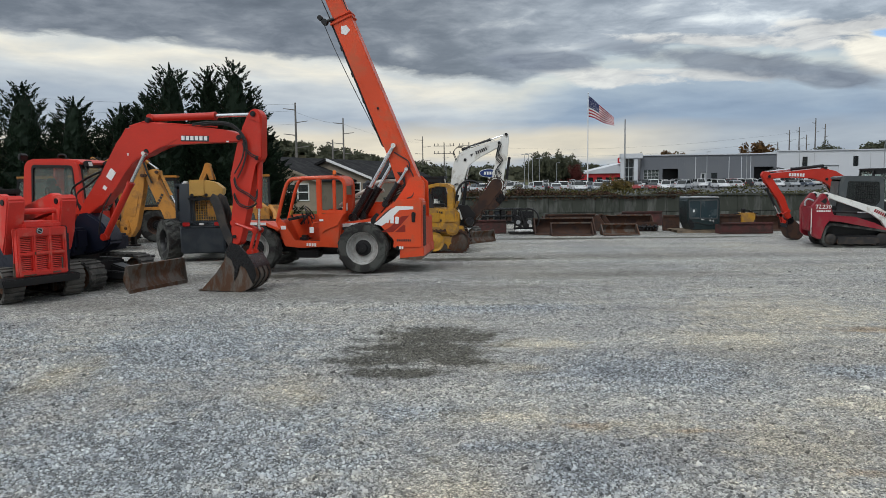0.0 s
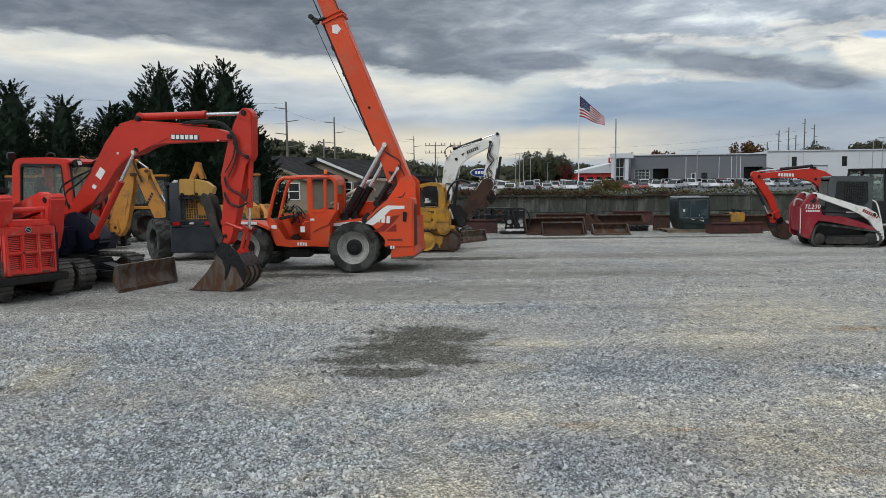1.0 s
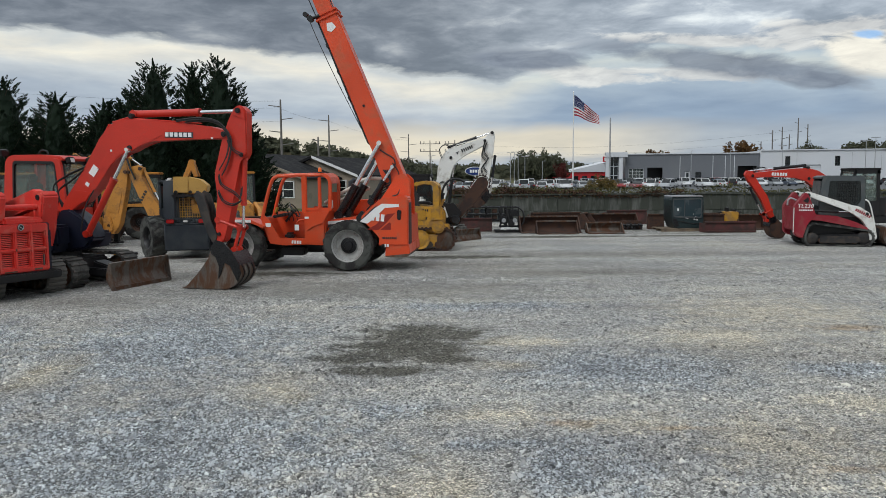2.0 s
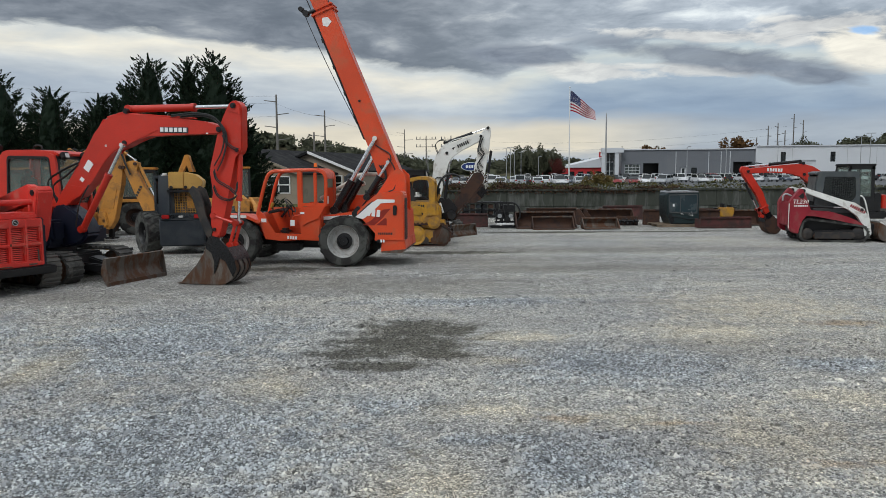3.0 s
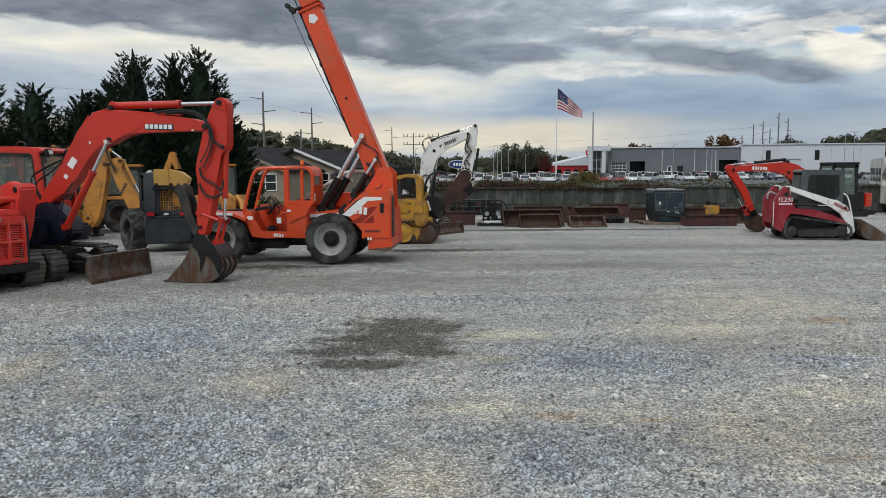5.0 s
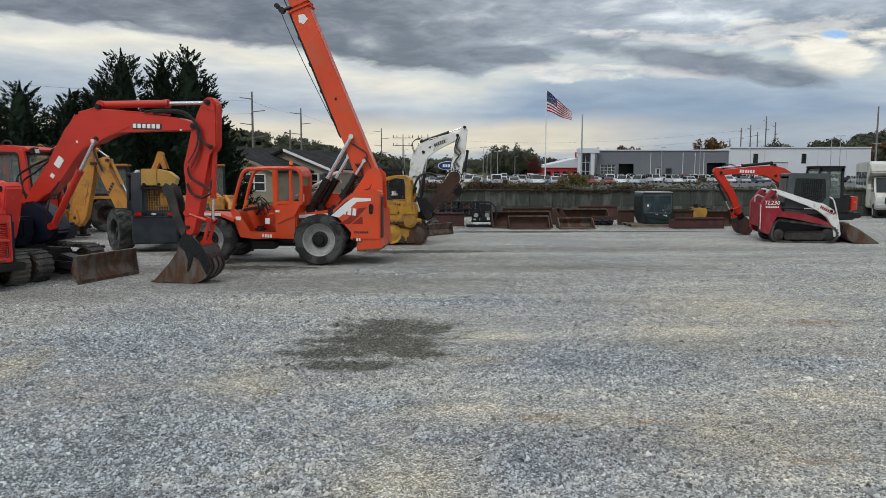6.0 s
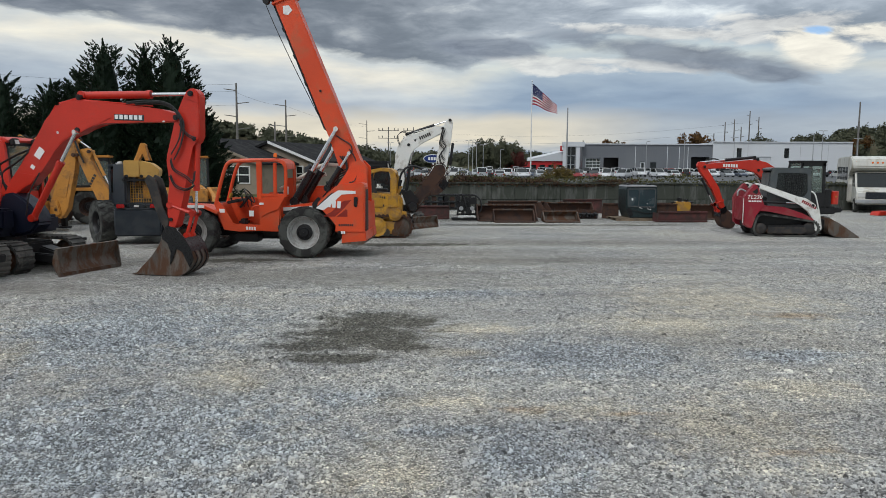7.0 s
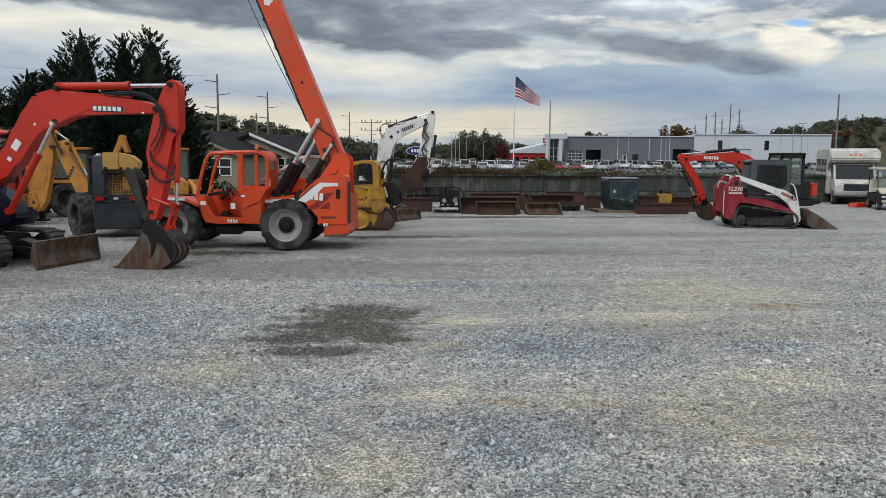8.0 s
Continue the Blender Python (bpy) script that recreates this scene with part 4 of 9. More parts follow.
def crawler(parent, circles, y, width, m, belt=M_TRACK, frame=M_BLACK, thick=0.045, pitch=0.13, wheels=None):
    """One crawler track: belt with lugs, frame, sprocket, idler and rollers. m turns the whole undercarriage."""
    outer, inner = hull(circles), hull([(x, z, r - thick) for x, z, r in circles])
    bm = B()
    o = resample(outer, 0.06)
    ring = []
    for x, z, tx, tz in o:
        nx, nz = tz, -tx
        ring.append([bm.verts.new((x - nx * k, yy, z - nz * k)) for k, yy in ((0, y - width / 2), (0, y + width / 2), (thick, y + width / 2), (thick, y - width / 2))])
    for a, b in zip(ring, ring[1:] + ring[:1]):
        for k in range(4):
            bm.faces.new((a[k], a[(k + 1) % 4], b[(k + 1) % 4], b[k]))
    for i, (x, z, tx, tz) in enumerate(resample(outer, pitch)):
        ang = math.degrees(math.atan2(-tz, tx))
        box(bm, (x + tz * 0.012, y, z - tx * 0.012), (pitch * 0.5, width * 0.98, 0.034), 0, (0, ang, 0))
    bm.transform(m)
    belt_ob = part("track", bm, belt, parent, "dusty crawler track with lugs", smooth=0)
    xs = [c[0] for c in circles]
    a, b = min(circles), max(circles)
    bm = B()
    prism(bm, [(a[0] * 0.85, a[1] + 0.02), (a[0] * 0.75, a[1] + a[2] * 0.45), (b[0] * 0.72, b[1] + b[2] * 0.45), (b[0] * 0.85, b[1] - 0.04), (b[0] * 0.7, b[2] * 0.35), (a[0] * 0.7, a[2] * 0.35)], y - width * 0.3, y + width * 0.3, 0.02)
    bm.transform(m)
    part("track_frame", bm, frame, belt_ob)
    for name, (x, z, r) in (("sprocket", a), ("idler_wheel", b)):
        bm = B()
        lathe(bm, (x, y, z), [(0.02, -width * 0.36), (r * 0.5, -width * 0.36), (r * 0.62, -width * 0.3), (r - thick - 0.01, -width * 0.28), (r - thick - 0.01, width * 0.28), (r * 0.62, width * 0.3), (r * 0.5, width * 0.36), (0.02, width * 0.36)], 20)
        bm.transform(m)
        part(name, bm, wheels or M_WORNSTEEL, belt_ob)
    low = 0.14
    for k in range(4):
        x = a[0] * 0.62 + (b[0] - a[0]) * 0.62 * k / 3
        bm = B()
        rod(bm, (x, y - width * 0.34, low + thick), (x, y + width * 0.34, low + thick), low - 0.02, n=14)
        bm.transform(m)
        part("roller", bm, M_WORNSTEEL, belt_ob)
    return belt_ob


def wheel(parent, c, r, w, rim_r, face=1, lugs=22, rim=M_RIM, name="wheel", turn=0.0, tread=0.055):
    """A tractor-type tyre with lugs; its rim and hub hang under it. face: the side of the axle that is outward."""
    m = Matrix.Translation(c) @ pose(0, 0, 0, 0, 0, turn)
    bm = B()
    h = w / 2
    lathe(bm, (0, 0, 0), [(rim_r * 0.9, -h * 0.62), (rim_r, -h * 0.86), (r * 0.80, -h), (r * 0.93, -h * 0.94), (r * 0.975, -h * 0.70), (r * 0.985, 0), (r * 0.975, h * 0.70), (r * 0.93, h * 0.94), (r * 0.80, h), (rim_r, h * 0.86), (rim_r * 0.9, h * 0.62)], 44)
    for k in range(lugs):
        for s in (-1, 1):
            a = 2 * math.pi * (k + (0.5 if s > 0 else 0)) / lugs
            q = Matrix.Rotation(-a, 4, "Y") @ Matrix.Translation((r * 0.975, s * h * 0.46, 0)) @ Matrix.Rotation(s * 0.55, 4, "X")
            made = bmesh.ops.create_cube(bm, size=1.0, matrix=q @ Matrix.Diagonal((r * tread, h * 0.98, r * 0.11, 1)))
    bm.transform(m)
    tyre = part(name, bm, M_RUBBER, parent, "dusty black rubber tyre", smooth=30)
    bm = B()
    f = face
    lathe(bm, (0, 0, 0), [(rim_r * 0.93, -f * h * 0.7), (rim_r * 0.93, f * h * 0.60), (rim_r * 1.02, f * h * 0.80), (rim_r * 0.99, f * h * 0.84), (rim_r * 0.91, f * h * 0.66), (rim_r * 0.86, f * h * 0.30), (rim_r * 0.80, f * h * 0.28), (rim_r * 0.76, f * h * 0.02), (rim_r * 0.58, -f * h * 0.06), (rim_r * 0.52, f * h * 0.10), (0.01, f * h * 0.10)], 36)
    bm.transform(m)
    rim_ob = part("rim", bm, rim, tyre, "painted steel wheel rim")
    bm = B()
    lathe(bm, (0, 0, 0), [(rim_r * 0.50, f * h * 0.08), (rim_r * 0.48, f * h * 0.22), (rim_r * 0.30, f * h * 0.28), (rim_r * 0.25, f * h * 0.56), (0.005, f * h * 0.58)], 20)
    for k in range(8):
        a = 2 * math.pi * k / 8
        x, z = rim_r * 0.40 * math.cos(a), rim_r * 0.40 * math.sin(a)
        rod(bm, (x, f * h * 0.16, z), (x, f * h * 0.34, z), rim_r * 0.045, n=6)
    bm.transform(m)
    part("hub", bm, M_BLACK, tyre)
    return tyre


def ram(parent, p0, p1, part_out, r, barrel=M_BLACK, name="cylinder"):
    """A hydraulic ram from p0 to p1; the chrome rod is the last part_out of it."""
    p0, p1 = Vector(p0), Vector(p1)
    mid = p1.lerp(p0, part_out)
    bm = B()
    rod(bm, p0, mid, r)
    rod(bm, mid.lerp(p0, 0.06), mid, r * 1.15)
    rod(bm, p0 + Vector((0, -r * 1.3, 0)), p0 + Vector((0, r * 1.3, 0)), r * 1.1)
    ob = part(name, bm, barrel, parent)
    bm = B()
    rod(bm, mid, p1, r * 0.52)
    rod(bm, p1 + Vector((0, -r * 0.9, 0)), p1 + Vector((0, r * 0.9, 0)), r * 0.62)
    part("rod", bm, M_CHROME, ob, "chrome piston rod")
    return ob


def shell(bm, line, y0, y1, t):
    """A bent plate of thickness t that follows (x, z) points."""
    n = len(line)
    off = []
    for i in range(n):
        (ax, az), (bx, bz) = line[max(i - 1, 0)], line[min(i + 1, n - 1)]
        d = math.hypot(bx - ax, bz - az)
        off.append((line[i][0] - (bz - az) / d * t, line[i][1] + (bx - ax) / d * t))
    return prism(bm, list(line) + off[::-1], y0, y1)


def curve_pts(pts, steps=4):
    out = []
    for i in range(len(pts) - 1):
        a, b, c, d = (Vector(pts[max(i - 1, 0)]), Vector(pts[i]), Vector(pts[i + 1]), Vector(pts[min(i + 2, len(pts) - 1)]))
        for k in range(steps):
            t = k / steps
            q = 0.5 * ((2 * b) + (c - a) * t + (2 * a - 5 * b + 4 * c - d) * t * t + (3 * b - a - 3 * c + d) * t ** 3)
            out.append((q.x, q.y))
    return out + [pts[-1]]


def digging_bucket(parent, back, lip, w, y, material, ears=None, teeth=4):
    """A digger's bucket: bent back plate, two side plates, teeth and hinge ears."""
    bm = B()
    line = curve_pts(back)
    shell(bm, line, y - w / 2, y + w / 2, 0.03)
    side = line + lip
    for s in (-1, 1):
        yy = y + s * (w / 2 - 0.02)
        prism(bm, side, yy - 0.018, yy + 0.018)
    ob = part("bucket", bm, material, parent, "worn rusty digging bucket", smooth=30)
    bm = B()
    tx, tz = line[0]
    dx, dz = tx - line[2][0], tz - line[2][1]
    d = math.hypot(dx, dz)
    for k in range(teeth):
        yy = y - w / 2 + w * (k + 0.5) / teeth
        prism(bm, [(tx - dx / d * 0.12, tz - dz / d * 0.12 + 0.035), (tx + dx / d * 0.12, tz + dz / d * 0.12), (tx - dx / d * 0.12 , tz - dz / d * 0.12 - 0.02)], yy - 0.04, yy + 0.04)
    part("teeth", bm, M_WORNSTEEL, ob)
    for s in (-1, 1) if ears else ():
        bm = B()
        prism(bm, ears, y + s * (w / 2 + 0.008) - 0.014, y + s * (w / 2 + 0.008) + 0.014)
        part("hinge_ear", bm, M_GLOSSBLACK, ob)
    if ears:
        bm = B()
        far = line[len(line) * 5 // 6:]
        shell(bm, far[::-1], y - w / 2 - 0.02, y + w / 2 + 0.02, 0.022)
        part("back_plate", bm, M_GLOSSBLACK, ob)
    return ob


def cab(parent, x0, x1, y0, y1, z0, z1, paint, sill=0.45, lean=0.12, pillar=0.07, pane=M_GLASS, roof=None, seat=True, label="glazed operator's cab", front=0.0):
    """Cab of four pillars with a rounded roof, lower panels, panes and a seat; the windscreen leans."""
    zs = z0 + (z1 - z0) * sill
    xf = x1 - lean
    bm = B()
    box(bm, ((x0 + x1) / 2, (y0 + y1) / 2, z0 + 0.03), (x1 - x0 - 0.1, y1 - y0 - 2 * pillar, 0.06))
    body = part("cab", bm, paint, parent, label)
    for yy in (y0 + pillar / 2, y1 - pillar / 2):
        for name, line in (
                ("lower_panel", [(x0, z0), (x1, z0), (x1 + front, zs), (x1 - pillar + front, zs), (x0 + pillar, zs), (x0, zs)]),
                ("pillar", [(x0, zs), (x0 + pillar * 1.3, zs), (x0 + pillar * 1.7, z1), (x0 + 0.02, z1)]),
                ("pillar", [(x1 + front - pillar, zs), (x1 + front, zs), (xf, z1), (xf - pillar, z1)]),
                ("roof_rail", [(x0, z1 - 0.13), (xf, z1 - 0.13), (xf, z1), (x0 + 0.02, z1)])):
            bm = B()
            prism(bm, line, yy - pillar / 2, yy + pillar / 2, 0.012)
            part(name, bm, paint, body)
    bm = B()
    box(bm, (x0 + 0.03, (y0 + y1) / 2, (z0 + zs) / 2), (0.06, y1 - y0 - 2 * pillar, zs - z0))
    part("rear_panel", bm, paint, body)
    bm = B()
    box(bm, (x1 - 0.05, (y0 + y1) / 2, z0 + (zs - z0) * 0.25), (0.06, y1 - y0 - 2 * pillar, (zs - z0) * 0.5))
    part("front_panel", bm, paint, body)
    bm = B()
    box(bm, ((x0 + xf) / 2, (y0 + y1) / 2, z1 + 0.035), (xf - x0 + 0.08, y1 - y0 + 0.06, 0.09), 0.035)
    part("roof", bm, roof or paint, body)
    for s, yy in ((-1, y0 + 0.02), (1, y1 - 0.02)):
        bm = B()
        prism(bm, [(x0 + pillar, zs), (x1 - pillar + front, zs), (xf - pillar, z1 - 0.1), (x0 + pillar * 1.4, z1 - 0.1)], yy - 0.004, yy + 0.004)
        part("side_window", bm, pane, body, smooth=0).visible_shadow = False
    bm = B()
    prism(bm, [(x1 + front - 0.03, zs - (zs - z0) * 0.4), (x1 + front - 0.022, zs - (zs - z0) * 0.4), (x1 + front - 0.022, zs), (xf - 0.022, z1 - 0.02), (xf - 0.03, z1 - 0.02), (x1 + front - 0.03, zs)], y0 + pillar, y1 - pillar)
    part("windscreen", bm, pane, body, smooth=0).visible_shadow = False
    bm = B()
    box(bm, (x0 + 0.03, (y0 + y1) / 2, (zs + z1) / 2 - 0.03), (0.008, y1 - y0 - 2 * pillar, z1 - zs - 0.08))
    part("rear_window", bm, pane, body, smooth=0).visible_shadow = False
    if seat:
        bm = B()
        xm, ym = x0 + 0.38 * (x1 - x0), (y0 + y1) / 2
        zz = z0 + 0.42
        box(bm, (xm, ym, zz), (0.48, 0.48, 0.14), 0.05)
        box(bm, (xm - 0.2, ym, zz + 0.36), (0.14, 0.46, 0.62), 0.05, (0, -10, 0))
        box(bm, (xm - 0.25, ym, zz + 0.74), (0.1, 0.26, 0.16), 0.04)
        box(bm, (xm, ym, z0 + 0.22), (0.36, 0.36, 0.34))
        part("seat", bm, M_SEAT, body)
        bm = B()
        for s in (-1, 1):
            rod(bm, (xm + 0.3, ym + s * 0.3, z0 + 0.3), (xm + 0.34, ym + s * 0.3, z0 + 0.85), 0.02)
            box(bm, (xm + 0.1, ym + s * 0.32, z0 + 0.45), (0.5, 0.14, 0.3), 0.03)
        part("controls", bm, M_BLACK, body)
    return body


def louvres(bm, c, w, h, n, axis="y", d=0.02):
    """Tilted slats inside an opening on an end face (axis y: the slats run along y)."""
    for k in range(n):
        z = c[2] - h / 2 + h * (k + 0.5) / n
        s = (d, w, h / n * 0.62) if axis == "y" else (w, d, h / n * 0.62)
        box(bm, (c[0], c[1], z), s, 0, (0, 25, 0) if axis == "y" else (25, 0, 0))
    return bm


# ---- excavators ----
def excavator(m, label, paint, dark, s):
    """A crawler excavator from its plan s: side profiles in metres from the slew centre, the boom forward."""
    ex = thing("excavator", m, label, "excavator")
    by, bw = s["boom_y"], s["boom_w"]
    turn = Matrix.Rotation(radians(s["turn"]), 4, "Z")
    half, gauge, tw, th = s["tracks"]
    for side in (-1, 1):
        crawler(ex, [(-half + th / 2, th / 2, th / 2), (half - th / 2, th / 2, th / 2)], side * gauge, tw, turn, frame=s.get("frame", M_BLACK))
    bm = B()
    box(bm, (0, 0, th * 0.72), (half * 1.25, gauge * 2 - tw, th * 0.42), 0.04)
    rod(bm, (0, 0, th * 0.8), (0, 0, th + 0.12), 0.42, n=28)
    bm.transform(turn)
    part("undercarriage", bm, M_BLACK, ex)
    x, w, h = s["blade"]
    bm = B()
    shell(bm, curve_pts([(x + 0.10, 0.02), (x, 0.18), (x - 0.03, h * 0.55), (x + 0.05, h)], 4), -w / 2, w / 2, 0.035)
    box(bm, (x + 0.08, 0, 0.04), (0.05, w, 0.08))
    for side in (-1, 1):
        prism(bm, [(x + 0.12, 0.02), (x - 0.05, 0.2), (x - 0.05, h * 0.55), (x + 0.05, h)], side * (w / 2 - 0.012) - 0.012, side * (w / 2 - 0.012) + 0.012)
    bm.transform(turn)
    bl = part("dozer_blade", bm, s.get("blade_mat", M_RUST), ex, "worn rusty dozer blade", smooth=30)
    bm = B()
    for side in (-1, 1):
        box(bm, ((x - 0.14 + half * 0.3) / 2, side * gauge * 0.45, th * 0.5), (x - 0.14 - half * 0.3, 0.12, 0.16), 0.02, (0, 3, side * -3))
    box(bm, (x * 0.62, 0, th * 0.62), (0.55, 0.34, 0.14), 0.03, (0, 14, 0))
    bm.transform(turn)
    part("blade_arm", bm, M_BLACK, bl)
    # superstructure
    for name, c, size, mat, b, lab in s["house"]:
        bm = B()
        box(bm, c, size, b)
        part(name, bm, mat, ex, lab)
    if s["cab"]:
        cab(ex, *s["cab"], s.get("cab_paint", paint), pane=s.get("pane", M_GLASS), roof=s.get("roof"), sill=s.get("sill", 0.42), lean=s.get("lean", 0.18), pillar=s.get("pillar", 0.1), seat=s.get("seat", True))
    # boom, dipper, bucket
    bm = B()
    prism(bm, s["boom"], by - bw / 2, by + bw / 2, 0.022)
    boom = part("boom", bm, paint, ex)
    for (px, pz) in s["pins"]:
        bm = B()
        rod(bm, (px, by - bw / 2 - 0.03, pz), (px, by + bw / 2 + 0.03, pz), 0.055, n=18)
        rod(bm, (px, by - bw / 2 - 0.045, pz), (px, by + bw / 2 + 0.045, pz), 0.03, n=8)
        part("hinge_pin", bm, M_BLACK, boom)
    bm = B()
    px, pz = s["boom"][0]
    prism(bm, s["swing"], by - bw * 0.75, by + bw * 0.75, 0.04)
    part("swing_bracket", bm, dark, ex)
    bm = B()
    prism(bm, s["dipper"], by - bw * 0.42, by + bw * 0.42, 0.02)
    dip = part("dipper_arm", bm, paint, ex)
    bm = B()
    for q in s["links"]:
        for side in (-1, 1):
            yy = by + side * bw * 0.36
            a, b2 = Vector((q[0], yy, q[1])), Vector((q[2], yy, q[3]))
            rod(bm, a, b2, 0.035, n=8)
            rod(bm, a - Vector((0, 0.035, 0)), a + Vector((0, 0.035, 0)), 0.065, n=12)
            rod(bm, b2 - Vector((0, 0.035, 0)), b2 + Vector((0, 0.035, 0)), 0.065, n=12)
    part("bucket_link", bm, paint, dip)
    for (ax, az, bx, bz, out, r, yo, mat) in s["rams"]:
        ram(ex, (ax, by + yo, az), (bx, by + yo, bz), out, r, mat or paint)
    digging_bucket(ex, s["bucket"], s["lip"], s["bucket_w"], by, s["bucket_mat"], s.get("ears"))
    for line in s["hoses"]:
        for k in range(2):
            bm = B()
            pipe(bm, [(x + 0.03 * k, by - bw / 2 - 0.03 - 0.02 * k + yo, z + 0.03 * k) for x, yo, z in line], 0.013, 6)
            part("hose", bm, M_HOSE, boom)
    bm = B()
    for (ax, az, bx, bz) in s["lines"]:
        for k in (0, 1):
            rod(bm, (ax, by - bw / 2 + 0.05 + 0.05 * k, az), (bx, by - bw / 2 + 0.05 + 0.05 * k, bz), 0.014, n=6)
    part("steel_lines", bm, paint, boom)
    return ex, boom, dip


def rounded(pts, r, seg=5):
    """A polygon whose corners are rounded by r, seg + 1 points to each corner."""
    out = []
    n = len(pts)
    for i in range(n):
        p, a, b = Vector(pts[i]), Vector(pts[i - 1]), Vector(pts[(i + 1) % n])
        p0 = p + (a - p).normalized() * min(r, (a - p).length * 0.48)
        p1 = p + (b - p).normalized() * min(r, (b - p).length * 0.48)
        for k in range(seg + 1):
            t = k / seg
            q = p0 * (1 - t) ** 2 + p * 2 * t * (1 - t) + p1 * t ** 2
            out.append((q.x, q.y))
    return out


def framed(bm, outer, inner, y0, y1):
    """A plate with a hole: two (x, z) loops of equal length, from y0 to y1."""
    rings = [[bm.verts.new((x, y, z)) for x, z in loop] for loop, y in ((outer, y0), (inner, y0), (inner, y1), (outer, y1))]
    for a, b in zip(rings, rings[1:] + rings[:1]):
        for k in range(len(outer)):
            bm.faces.new((a[k], a[(k + 1) % len(outer)], b[(k + 1) % len(outer)], b[k]))
    return bm


def round_cab(parent, paint):
    """The excavator's cab: pressed side frames with round-cornered windows, a deep roof, windscreen and seat."""
    y0, y1 = -0.02, 0.96
    outer = rounded([(-1.42, 1.02), (0.22, 1.02), (0.24, 1.75), (0.15, 2.70), (-1.24, 2.74)], 0.16)
    hole = [(-1.11, 1.66), (0.03, 1.66), (0.08, 1.84), (0.01, 2.62), (-1.05, 2.65)]
    bm = B()
    box(bm, (-0.6, 0.47, 1.05), (1.55, 0.9, 0.06))
    body = part("cab", bm, M_BLACK, parent, "red-orange cab with round-cornered windows")
    for y, s in ((y0, -1), (y1, 1)):
        bm = B()
        framed(bm, outer, rounded(hole, 0.10), y - 0.035, y + 0.035)
        side = part("side_frame", bm, paint, body)
        bm = B()
        framed(bm, rounded([(x * 1.012 + 0.008, (z - 2.1) * 1.03 + 2.1) for x, z in hole], 0.10), rounded([(x * 0.95 - 0.02, (z - 2.1) * 0.92 + 2.1) for x, z in hole], 0.08), y - 0.030 + s * 0.012, y + 0.030 + s * 0.012)
        part("window_seal", bm, M_BLACK, side)
        bm = B()
        prism(bm, rounded([(x * 0.96 - 0.015, (z - 2.1) * 0.94 + 2.1) for x, z in hole], 0.08), y - 0.004, y + 0.004)
        part("side_window", bm, M_GLASS, side, smooth=0).visible_shadow = False
    bm = B()
    prism(bm, [(-1.26, 2.66), (0.14, 2.62), (0.20, 2.68), (0.10, 2.75), (-0.4, 2.79), (-1.12, 2.79), (-1.27, 2.74)], y0 + 0.03, y1 - 0.03, 0.02)
    part("roof", bm, paint, body)
    bm = B()
    prism(bm, [(0.16, 1.60), (0.235, 1.76), (0.15, 2.64), (0.142, 2.64), (0.227, 1.76), (0.152, 1.60)], y0 + 0.05, y1 - 0.05)
    part("windscreen", bm, M_GLASS, body, smooth=0).visible_shadow = False
    bm = B()
    for y in (y0 + 0.06, y1 - 0.06):
        prism(bm, [(0.15, 1.60), (0.24, 1.76), (0.155, 2.66), (0.12, 2.66), (0.20, 1.76), (0.12, 1.60)], y - 0.03, y + 0.03)
    box(bm, (0.14, 0.47, 2.62), (0.05, 0.86, 0.08), 0.01)
    part("windscreen_seal", bm, M_BLACK, body)
    bm = B()
    box(bm, (0.14, 0.47, 1.32), (0.08, 0.86, 0.58), 0.02)
    part("front_panel", bm, paint, body)
    bm = B()
    box(bm, (-1.36, 0.47, 1.35), (0.06, 0.90, 0.66), 0.02)
    for y in (y0 + 0.07, y1 - 0.07):
        box(bm, (-1.30, y, 2.15), (0.10, 0.10, 1.05), 0.02, (0, 7, 0))
    part("rear_panel", bm, paint, body)
    bm = B()
    box(bm, (-1.30, 0.47, 2.15), (0.008, 0.76, 0.95), 0, (0, 7, 0))
    part("rear_window", bm, M_GLASS, body, smooth=0).visible_shadow = False
    bm = B()
    box(bm, (-0.72, 0.47, 1.50), (0.50, 0.48, 0.14), 0.05)
    box(bm, (-0.95, 0.47, 1.86), (0.14, 0.46, 0.66), 0.05, (0, -10, 0))
    box(bm, (-1.02, 0.47, 2.28), (0.10, 0.28, 0.18), 0.04)
    box(bm, (-0.72, 0.47, 1.25), (0.36, 0.36, 0.40))
    part("seat", bm, M_SEAT, body)
    bm = B()
    for s in (-1, 1):
        rod(bm, (-0.40, 0.47 + s * 0.3, 1.5), (-0.36, 0.47 + s * 0.3, 1.92), 0.02)
        rod(bm, (-0.36, 0.47 + s * 0.3, 1.88), (-0.35, 0.47 + s * 0.3, 2.02), 0.034)
        box(bm, (-0.58, 0.47 + s * 0.32, 1.58), (0.5, 0.14, 0.22), 0.03)
    box(bm, (-0.05, 0.82, 1.75), (0.16, 0.18, 0.30), 0.03)
    part("controls", bm, M_BLACK, body)
    bm = B()
    box(bm, (-0.15, 0.70, 2.02), (0.30, 0.01, 0.24), 0, (0, 0, 12))
    part("paper_notice", bm, M_DECAL, body, "white paper notice inside the window")


